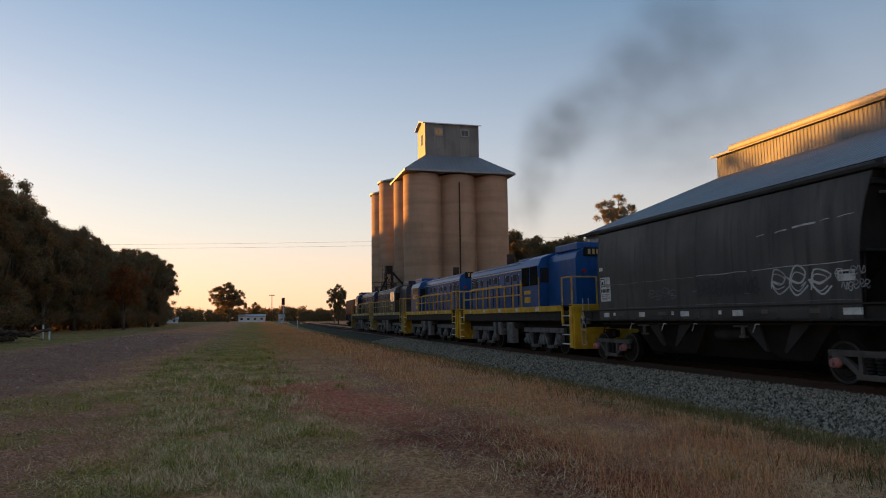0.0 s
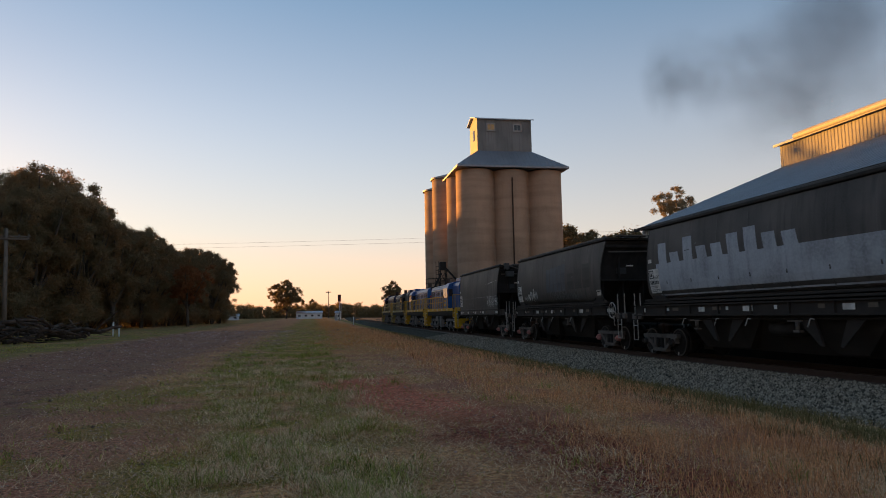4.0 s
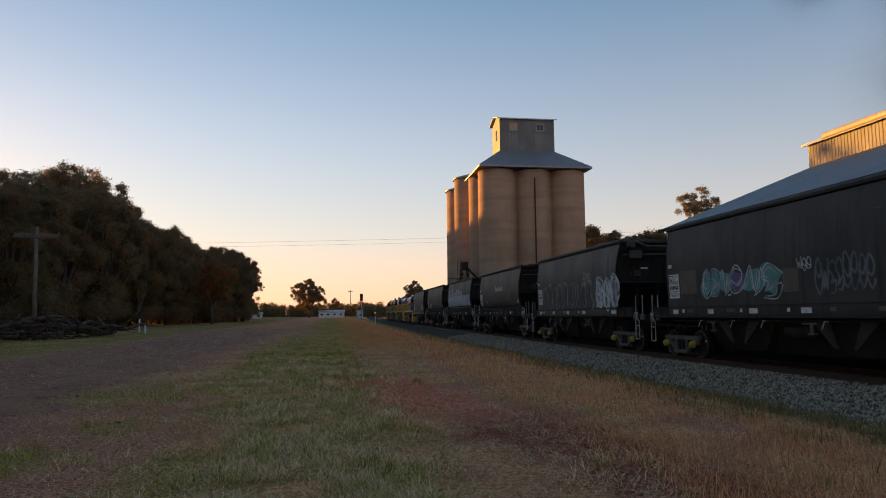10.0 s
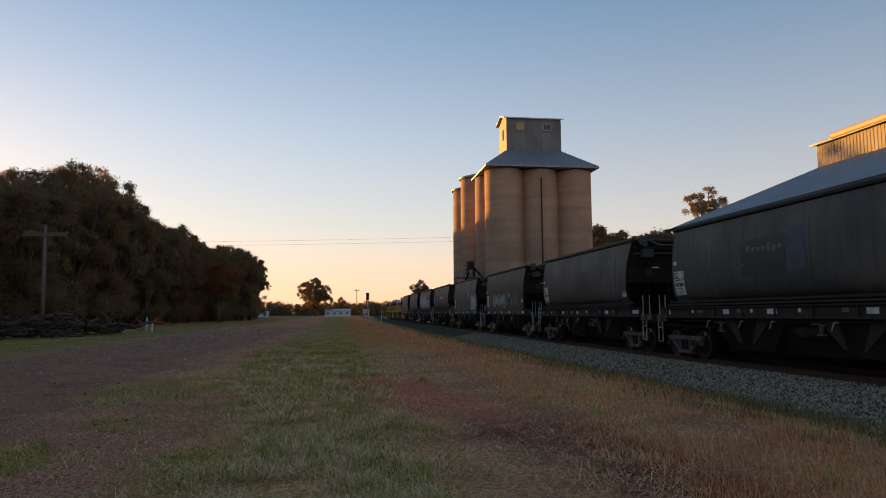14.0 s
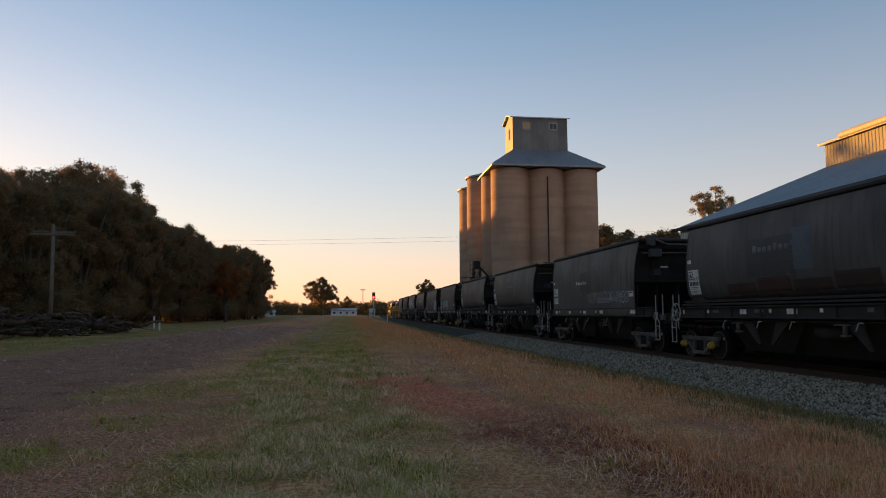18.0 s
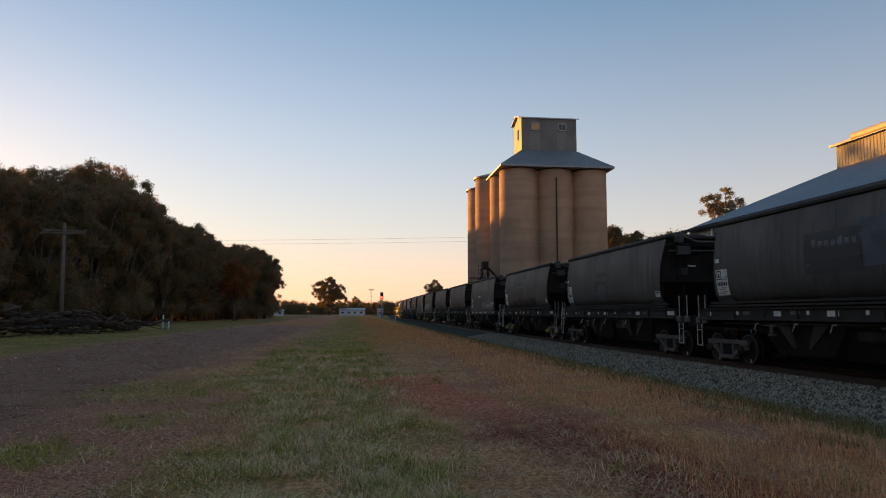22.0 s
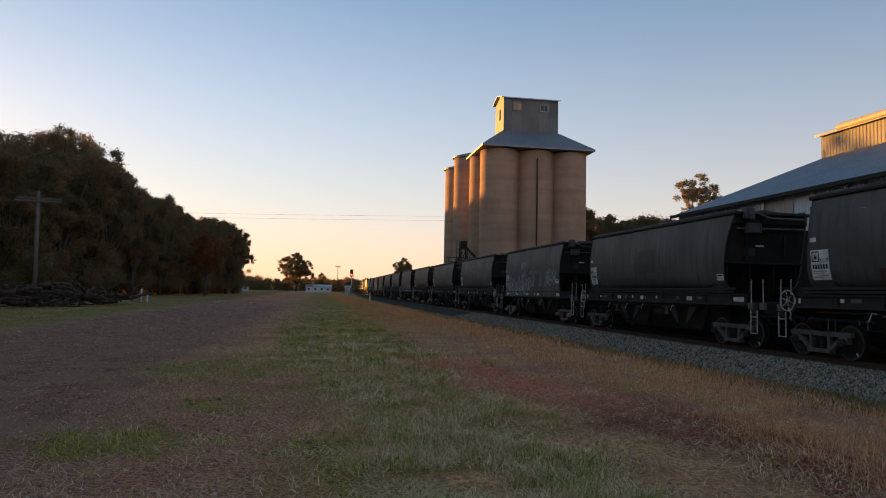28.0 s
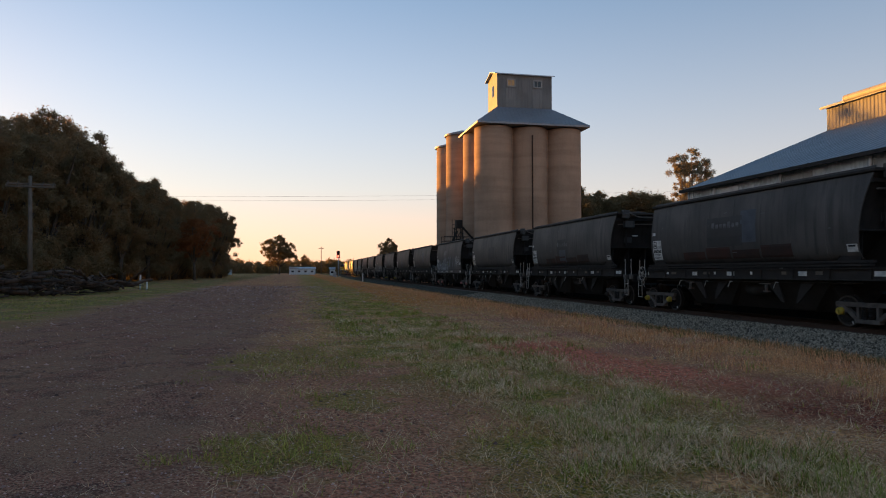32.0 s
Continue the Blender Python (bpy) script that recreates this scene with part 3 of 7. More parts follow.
    lk(hs.outputs["Color"], b.inputs["Base Color"])
    bp = n.new("ShaderNodeBump")
    bp.inputs["Strength"].default_value, bp.inputs["Distance"].default_value = 0.9, 0.05
    lk(tex(30, 6), bp.inputs["Height"])
    lk(bp.outputs["Normal"], b.inputs["Normal"])
    return m


ground = build_ground()


# ---- track ----
def strip(name, profile, y0, y1, step, material, closed=True):
    """A profile of (left of centre, height) pairs swept along the track."""
    verts, faces = [], []
    ys = list(np.arange(y0, y1 + step, step))
    k = len(profile)
    for y in ys:
        c, head, left = track_frame(y)
        for a, z in profile:
            verts.append(tuple(c + left * a + Vector((0, 0, z))))
    for j in range(len(ys) - 1):
        for i in range(k if closed else k - 1):
            a, b2 = j * k + i, j * k + (i + 1) % k
            faces.append((a, b2, b2 + k, a + k))
    me = bpy.data.meshes.new(name)
    me.from_pydata(verts, [], faces)
    me.materials.append(material)
    return new(name, me)


RAIL = ((-0.07, -0.17), (0.07, -0.17), (0.07, -0.155), (0.012, -0.14), (0.012, -0.04), (0.036, -0.032), (0.036, -0.005), (0.028, 0.0), (-0.028, 0.0), (-0.036, -0.005), (-0.036, -0.032), (-0.012, -0.04), (-0.012, -0.14), (-0.07, -0.155))
track = thing("railway_track", "rusty steel rails on sleepers over grey stone ballast", "railway track", kind="structure")
for side in (0.7525, -0.7525):
    r = strip("rail", [(side + a, z) for a, z in RAIL], -60, 420, 4, M["rust"])
    r.parent = track
bed = strip("ballast_bed", [(-5.0, -0.74), (-1.9, -0.22), (-1.55, -0.2), (1.55, -0.2), (1.9, -0.22), (5.0, -0.74)], -60, 420, 3, M["ballast"], closed=False)
tagged(bed, "bed of blue-grey crushed stone ballast under the track", "ballast", kind="structure")
bm = bmesh.new()
bm_box(bm, 0, 0, -0.24, 2.5, 0.24, 0.14)
sleeper_mesh = mesh_of("sleeper", bm, M["sleeper"])
for k in range(150):
    y = 4.0 + 0.61 * k
    c, head, left = track_frame(y)
    ob = new("sleeper", sleeper_mesh)
    ob.parent = track
    ob.matrix_world = Matrix.Translation(c) @ Matrix.Rotation(head - math.pi / 2, 4, "Z")


# ---- grain silo ----
SILO = pose(5.5, 79.6, 0.5, 0, 0, 8)


def build_silo():
    silo = thing("grain_silo", "concrete grain silo of joined round cells, iron hip roof", "silo", SILO)
    R, P, H = 2.28, 4.42, 18.7
    seg = 40
    def cell(cx, cy, r, h, name="cell"):
        bm = bmesh.new()
        rings = []
        levels = 16
        for j in range(levels + 1):
            z = -1.0 + (h + 1.0) * j / levels
            rings.append([bm.verts.new((cx + r * math.cos(2 * math.pi * k / seg), cy + r * math.sin(2 * math.pi * k / seg), z)) for k in range(seg)])
        for j in range(levels):
            for k in range(seg):
                f = bm.faces.new((rings[j][k], rings[j][(k + 1) % seg], rings[j + 1][(k + 1) % seg], rings[j + 1][k]))
                f.smooth = True
        bm.faces.new(rings[-1])
        part(name, bm, M["concrete"], silo)
    for i in range(3):
        for j in range(2):
            cell(R + 0.1 + P * i - 0.35 * j, R + 0.1 + P * j, R, H)
    # filling walls between the cells
    for i in range(2):
        box_part("web_wall", silo, M["concrete"], R + 0.1 + P * (i + 0.5), R + 0.1 + P * 0.5, H / 2, 1.6, P + 1.6, H - 0.02)
    # two annex cells behind with flat cone caps
    for cx, cy, h in ((1.35, 13.9, 19.9), (1.1, 19.3, 19.2)):
        cell(cx, cy, R, h, "annex_cell")
        bm = bmesh.new()
        n = 40
        for a, b, c, d in ((2.5, h, 2.5, h + 0.22), (2.5, h + 0.22, 0.3, h + 0.9)):
            r0 = [bm.verts.new((cx + a * math.cos(2 * math.pi * k / n), cy + a * math.sin(2 * math.pi * k / n), b)) for k in range(n)]
            r1 = [bm.verts.new((cx + c * math.cos(2 * math.pi * k / n), cy + c * math.sin(2 * math.pi * k / n), d)) for k in range(n)]
            for k in range(n):
                bm.faces.new((r0[k], r0[(k + 1) % n], r1[(k + 1) % n], r1[k]))
        part("annex_roof", bm, M["roof_iron"], silo, "low conical iron cap")
    # hip roof
    W, D = 3 * P + 0.2, 2 * P + 0.2
    o, z0, z1 = 0.3, H + 0.12, H + 2.7
    hx0, hx1, hy0, hy1 = 2.85, 9.85, 2.2, 6.2
    bm = bmesh.new()
    low = [bm.verts.new(v) for v in ((-o, -o, z0), (W + o, -o, z0), (W + o, D + o, z0), (-o, D + o, z0))]
    top = [bm.verts.new(v) for v in ((hx0, hy0, z1), (hx1, hy0, z1), (hx1, hy1, z1), (hx0, hy1, z1))]
    lip = [bm.verts.new((v.co.x, v.co.y, z0 + 0.22)) for v in low]
    for k in range(4):
        bm.faces.new((low[k], low[(k + 1) % 4], lip[(k + 1) % 4], lip[k]))
        bm.faces.new((lip[k], lip[(k + 1) % 4], top[(k + 1) % 4], top[k]))
    bm.faces.new(low[::-1])
    part("roof", bm, M["roof_iron"], silo, "grey corrugated iron hip roof")
    bm = bmesh.new()
    for k in range(1, 28):
        x = -o + (W + 2 * o) * k / 28
        t = min(1.0, max(0.0, min((x + o) / (hx0 + o), (W + o - x) / (W + o - hx1))))
        bm_tube(bm, (x, -o, z0 + 0.23), (x, -o + (hy0 + o) * t, z0 + 0.24 + (z1 - z0 - 0.22) * t), 0.03, n=4)
    part("roof_ribs", bm, M["roof_iron"], silo)["kind"] = "stuff"
    # headhouse
    hz = z1 - 0.25
    bm = bmesh.new()
    bm_box(bm, (hx0 + hx1) / 2, (hy0 + hy1) / 2, hz + 2.17, hx1 - hx0, hy1 - hy0, 4.34)
    bm_prism(bm, [(hy0, hz + 4.34), (hy1, hz + 4.34), ((hy0 + hy1) / 2, hz + 4.9)], "x", hx0, hx1)
    head = part("headhouse", bm, M["head_iron"], silo, "corrugated iron headhouse on the roof")
    bm = bmesh.new()
    mid = (hy0 + hy1) / 2
    for y0, s in ((hy0 - 0.3, 1), (hy1 + 0.3, -1)):
        bm_prism(bm, [(y0, hz + 4.22), (y0, hz + 4.34), (mid, hz + 5.05), (mid, hz + 4.91)], "x", hx0 - 0.35, hx1 + 0.3)
    part("headhouse_roof", bm, M["zinc"], head, "low gabled iron roof")
    for wx in (hx0 + 1.75, hx0 + 5.15):
        # left pane: the sun shining through is painted in tan
        w = box_part("window", head, M["glow_tan"] if wx < hx0 + 3 else M["glass"], wx, hy0 - 0.02, hz + 3.25, 0.9, 0.06, 0.75, label="small square window")
        bm = bmesh.new()
        for a in (-0.5, 0.5):
            bm_box(bm, wx + a, hy0 - 0.06, hz + 3.25, 0.16, 0.1, 1.0)
            bm_box(bm, wx, hy0 - 0.06, hz + 3.25 + a * 0.85, 1.16, 0.1, 0.16)
        bm_box(bm, wx, hy0 - 0.06, hz + 3.25, 0.06, 0.08, 0.8)
        part("window_frame", bm, M["wall_iron"], w, "grey painted window frame")
    box_part("window", head, M["glass"], hx0 - 0.02, mid - 0.3, hz + 2.5, 0.06, 0.6, 1.3)
    bm = bmesh.new()
    for k in range(60):
        x = hx0 + 0.06 + (hx1 - hx0 - 0.12) * k / 59
        if all(abs(x - wx) > 0.55 for wx in (hx0 + 1.75, hx0 + 5.15)):
            bm_tube(bm, (x, hy0, hz), (x, hy0, hz + 4.24), 0.025, n=4)
    part("cladding_ribs", bm, M["head_iron"], head)["kind"] = "stuff"
    bars_part("downpipe", silo, M["rust"], [((R + 0.1 + P - 0.3, -0.12, 0.3), (R + 0.1 + P - 0.3, -0.12, H - 1.1))], 0.09)
    # open steel loading tower beside the annex
    def bars(name, segs, r, label=""):
        bars_part(name, silo, M["frame_steel"], segs, r, 5, label)
    corners = ((-1.7, 4.5), (-0.9, 4.5), (-0.9, 5.5), (-1.7, 5.5))
    for x, y in corners:
        bars("tower_leg", [((x, y, -0.6), (x, y, 6.9))], 0.07)
    for z in (2.4, 3.9, 5.4, 6.8):
        bars("tower_frame", [((*a, z), (*b, z)) for a, b in zip(corners, corners[1:] + corners[:1])], 0.05)
        bars("tower_brace", [((*a, z - 1.4), (*b, z)) for a, b in zip(corners, corners[1:] + corners[:1])], 0.035)
    box_part("elevator_head", silo, M["frame_steel"], -1.3, 5.0, 7.3, 0.8, 0.9, 0.9, 0.05, "dark boxed elevator head")
    bars("spout", [((-1.3, 5.0, 7.4), (0.6, 4.4, 5.2)), ((-1.5, 5.0, 6.4), (-2.4, 4.8, 4.6))], 0.13, "sloping delivery spout")
    bars("ladder", [((-1.9, 4.4, -0.5), (-1.9, 4.4, 7.8)), ((-2.25, 4.4, -0.5), (-2.25, 4.4, 7.8))] + [((-1.9, 4.4, z), (-2.25, 4.4, z)) for z in np.arange(0.2, 7.6, 0.5)], 0.03)
    box_part("walkway", silo, M["frame_steel"], -1.5, 5.0, 4.6, 3.6, 1.6, 0.08)
    bars("walkway_rail", [((-3.3, y, 4.6 + h), (0.3, y, 4.6 + h)) for y in (4.2, 5.8) for h in (0.55, 1.1)] + [((x, y, 4.6), (x, y, 5.7)) for x in (-3.3, -2.1, -0.9, 0.3) for y in (4.2, 5.8)], 0.03)
    return silo


build_silo()


# ---- storage shed beside the track ----
SHED = Matrix.Translation((16.19, 47.1, 0.0)) @ Matrix.Rotation(math.atan2(1.0, -0.156) + math.pi, 4, "Z")
# local x runs back along the track from the far gable, local y away from the track


def corrugate(bm, p0, along, up, length, height, pitch, depth, out):
    """Corrugated sheet: ribs every pitch metres."""
    p0, along, up, out = Vector(p0), Vector(along), Vector(up), Vector(out)
    k = int(length / pitch)
    prev = None
    for i in range(k + 1):
        for f, d in ((0.0, 0.0), (0.35, 0.0), (0.5, depth), (0.85, depth)):
            a = (i + f) * pitch
            if a > length:
                break
            v0 = bm.verts.new(p0 + along * a + out * d)
            v1 = bm.verts.new(p0 + along * a + up * height + out * d)
            if prev:
                bm.faces.new((prev[0], v0, v1, prev[1]))
            prev = (v0, v1)


def build_shed():
    shed = thing("storage_shed", "long iron grain shed with a raised roof lantern", "shed", SHED)
    L, w, ze, zm, zt = 72.0, 11.5, 7.55, 12.1, 13.85
    bm = bmesh.new()
    corrugate(bm, (0, 0, 5.4), (1, 0, 0), (0, 0, 1), L, ze - 5.5, 0.24, 0.04, (0, -1, 0))
    bm_box(bm, L / 2, 0.25, ze / 2 - 0.3, L, 0.3, ze + 0.3)
    wall = part("wall", bm, M["cream_iron"], shed, "pale corrugated upper wall")
    # the darkness of an open bay, put into a near-black lower wall
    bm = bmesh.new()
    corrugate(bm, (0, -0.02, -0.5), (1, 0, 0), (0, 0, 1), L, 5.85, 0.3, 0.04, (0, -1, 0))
    part("lower_wall", bm, M["gap_dark"], shed, "near-black lower wall standing in for a dark open bay")
    for k in range(11):
        box_part("upper_panel", wall, M["wall_iron"] if k % 3 else M["zinc"], 4.4 + 6.1 * k, -0.055, 6.3, 2.2, 0.02, 1.7, label="greyer replaced wall sheet")
    bm = bmesh.new()
    bm_prism(bm, [(0.12, -0.5), (0.12, ze), (w, zm), (w, zt), (w + 9, zt), (w + 9, zm), (2 * w + 9, ze), (2 * w + 9, -0.5)], "x", 0.02, 0.2)
    part("gable_wall", bm, M["cream_iron"], shed)
    for xx in list(np.arange(3.2, L, 6.1)):
        bars_part("downpipe", shed, M["zinc"], [((xx, -0.16, 0.0), (xx, -0.16, ze - 0.1))], 0.09)
    # main roof slope as a ribbed slab
    bm = bmesh.new()
    sl = Vector((0, w + 0.6, zm - ze + 0.25))
    n = sl.cross(Vector((-1, 0, 0))).normalized()
    corrugate(bm, (-0.1, -0.5, ze - 0.12), (1, 0, 0), sl.normalized(), L + 0.5, sl.length, 0.6, 0.05, n if n.z > 0 else -n)
    part("roof_slope", bm, M["roof_iron"], shed, "dark blue-grey iron roof")
    bm = bmesh.new()
    bm_box(bm, L / 2 + 0.1, -0.52, ze - 0.16, L + 0.5, 0.16, 0.2)
    part("gutter", bm, M["frame_steel"], shed)
    bm = bmesh.new()
    bm_prism(bm, [(w + 9, ze - 0.1 + 4.55), (2 * w + 9.5, ze - 0.2), (2 * w + 9.5, ze - 0.05), (w + 9, ze + 4.7)], "x", -0.4, L + 0.4)
    part("rear_roof", bm, M["roof_iron"], shed)
    # lantern
    bm = bmesh.new()
    corrugate(bm, (0, w, zm - 0.2), (1, 0, 0), (0, 0, 1), L, zt - zm + 0.2, 0.3, 0.018, (0, -1, 0))
    lantern = part("lantern_wall", bm, M["head_iron"], shed, "corrugated iron lantern wall")
    bm = bmesh.new()
    bm_prism(bm, [(w - 0.35, zt - 0.05), (w - 0.35, zt + 0.12), (w + 4.5, zt + 1.2), (w + 9.35, zt + 0.12), (w + 9.35, zt - 0.05), (w + 4.5, zt + 1.05)], "x", -0.3, L + 0.3)
    part("lantern_roof", bm, M["roof_iron"], shed)
    bm = bmesh.new()
    bm_tube(bm, (2.0, w - 0.25, zt + 0.22), (L, w - 0.25, zt + 0.22), 0.26, n=10)
    part("ridge_roll", bm, M["wall_iron"], shed, "rolled iron ventilator along the lantern eave")
    return shed


build_shed()


# ---- wagons ----
def wheelset(parent, x):
    bm = bmesh.new()
    bm_tube(bm, (0, -0.8, 0), (0, 0.8, 0), 0.08, n=8)
    for s in (-1, 1):
        bm_tube(bm, (0, s * 0.70, 0), (0, s * 0.83, 0), 0.455, n=28)
        bm_tube(bm, (0, s * 0.665, 0), (0, s * 0.70, 0), 0.485, n=28)
        bm_tube(bm, (0, s * 0.825, 0), (0, s * 0.845, 0), 0.33, 0.3, n=20)
        bm_tube(bm, (0, s * 0.84, 0), (0, s * 0.9, 0), 0.14, n=12)
    w = part("wheelset", bm, M["wheel"], parent)
    w.location = (x, 0, 0.46)
    for s in (-1, 1):
        bm = bmesh.new()
        n = 28
        rings = [[bm.verts.new((r * math.cos(2 * math.pi * k / n), s * yy, r * math.sin(2 * math.pi * k / n))) for k in range(n)] for r, yy in ((0.455, 0.832), (0.45, 0.838), (0.405, 0.838), (0.4, 0.83))]
        for p, q in zip(rings, rings[1:]):
            for k in range(n):
                bm.faces.new((p[k], p[(k + 1) % n], q[(k + 1) % n], q[k]))
        part("rim", bm, M["worn_rim"], w, "worn bright wheel rim")
        bm = bmesh.new()
        bm_box(bm, 0.37, s * 0.842, 0, 0.1, 0.012, 0.05)
        part("chalk_mark", bm, M["chalk"], w)
    return w


def coil_spring(parent, x, y, z0, z1, r):
    bm = bmesh.new()
    turns, n = 5, 10
    prev = None
    for k in range(turns * 2 + 1):
        rad, z = r * (1.0 if k % 2 else 0.72), z0 + (z1 - z0) * k / (turns * 2)
        ring = [bm.verts.new((x + rad * math.cos(2 * math.pi * i / n), y + rad * math.sin(2 * math.pi * i / n), z)) for i in range(n)]
        if prev:
            for i in range(n):
                bm.faces.new((prev[i], prev[(i + 1) % n], ring[(i + 1) % n], ring[i]))
        prev = ring
    part("coil_spring", bm, M["wheel"], parent)


def bogie(parent, x0, wb=1.75, cap=None):
    """Three-piece bogie: cast side frames, springs, wheelsets and axle caps."""
    for s in (-1, 1):
        y = s * 0.98
        bm = bmesh.new()
        h = wb / 2
        # arch bars of the frame: top chord, two diagonals, spring seat, pedestals
        def bar(a, b, t, d=0.14):
            p, q = Vector((a[0], 0, a[1])), Vector((b[0], 0, b[1]))
            mid, ln = (p + q) / 2, (q - p).length
            ang = math.atan2(q.z - p.z, q.x - p.x)
            bm_box(bm, x0 + mid.x, y, mid.z, ln + t * 0.6, d, t, Matrix.Rotation(-ang, 4, "Y"))
        bar((-h - 0.2, 0.66), (h + 0.2, 0.66), 0.13)
        bar((-h + 0.05, 0.6), (-0.36, 0.24), 0.12)
        bar((h - 0.05, 0.6), (0.36, 0.24), 0.12)
        bar((-0.38, 0.2), (0.38, 0.2), 0.12, 0.2)
        bar((-0.33, 0.24), (-0.33, 0.66), 0.1)
        bar((0.33, 0.24), (0.33, 0.66), 0.1)
        for e in (-1, 1):
            bm_box(bm, x0 + e * h, y, 0.55, 0.26, 0.17, 0.26)
        part("side_frame", bm, M["cast"], parent, "dusty grey cast side frame", 0.012)
        for e in (-0.12, 0.12):
            coil_spring(parent, x0 + e, y + s * 0.02, 0.26, 0.6, 0.095)
        for e in (-1, 1):
            bm = bmesh.new()
            bm_tube(bm, (x0 + e * h, y + s * 0.06, 0.46), (x0 + e * h, y + s * 0.2, 0.46), 0.125, 0.1, n=12)
            bm_tube(bm, (x0 + e * h, y + s * 0.2, 0.46), (x0 + e * h, y + s * 0.25, 0.46), 0.05, n=8)
            part("axle_cap", bm, cap or M["frame_steel"], parent)
    box_part("bolster", parent, M["frame_steel"], x0, 0, 0.6, 0.36, 2.0, 0.24)
    return [wheelset(parent, x0 - wb / 2), wheelset(parent, x0 + wb / 2)]


# side sheets as (height, half width): the barrel-sided wagons and the older straight-sided ones
BODY = ((1.9, 1.16), (1.98, 1.27), (2.12, 1.36), (2.4, 1.42), (2.85, 1.45), (3.3, 1.445), (3.7, 1.41), (4.12, 1.35), (4.26, 1.33))
FLAT = ((1.37, 1.4), (1.42, 1.42), (1.66, 1.425), (2.1, 1.434), (2.4, 1.44), (2.85, 1.455), (3.3, 1.45), (3.7, 1.415), (4.12, 1.355), (4.26, 1.335))
FLAT_AT = (0, 4, 5, 8, 12)
REAR_WHEEL_AT = (1, 2, 3, 7, 11)


def half_width(z, flat):
    prof = FLAT if flat else BODY
    return float(np.interp(z, [a for a, b in prof], [b for a, b in prof]))


def side_panel(name, parent, material, x0, x1, z0, z1, s, flat, lift, label=""):
    """A thin plate that follows the curve of the side sheet."""
    bm = bmesh.new()
    rows = []
    for j in range(6):
        z = z0 + (z1 - z0) * j / 5
        y = half_width(z, flat)
        rows.append([bm.verts.new((x, s * (y + o), z)) for x, o in ((x0, 0.0), (x0, lift), (x1, lift), (x1, 0.0))])
    for a, b in zip(rows, rows[1:]):
        for i in range(3):
            bm.faces.new((a[i], a[i + 1], b[i + 1], b[i]))
    bm.faces.new(rows[0])
    bm.faces.new(rows[-1])
    return part(name, bm, material, parent, label)


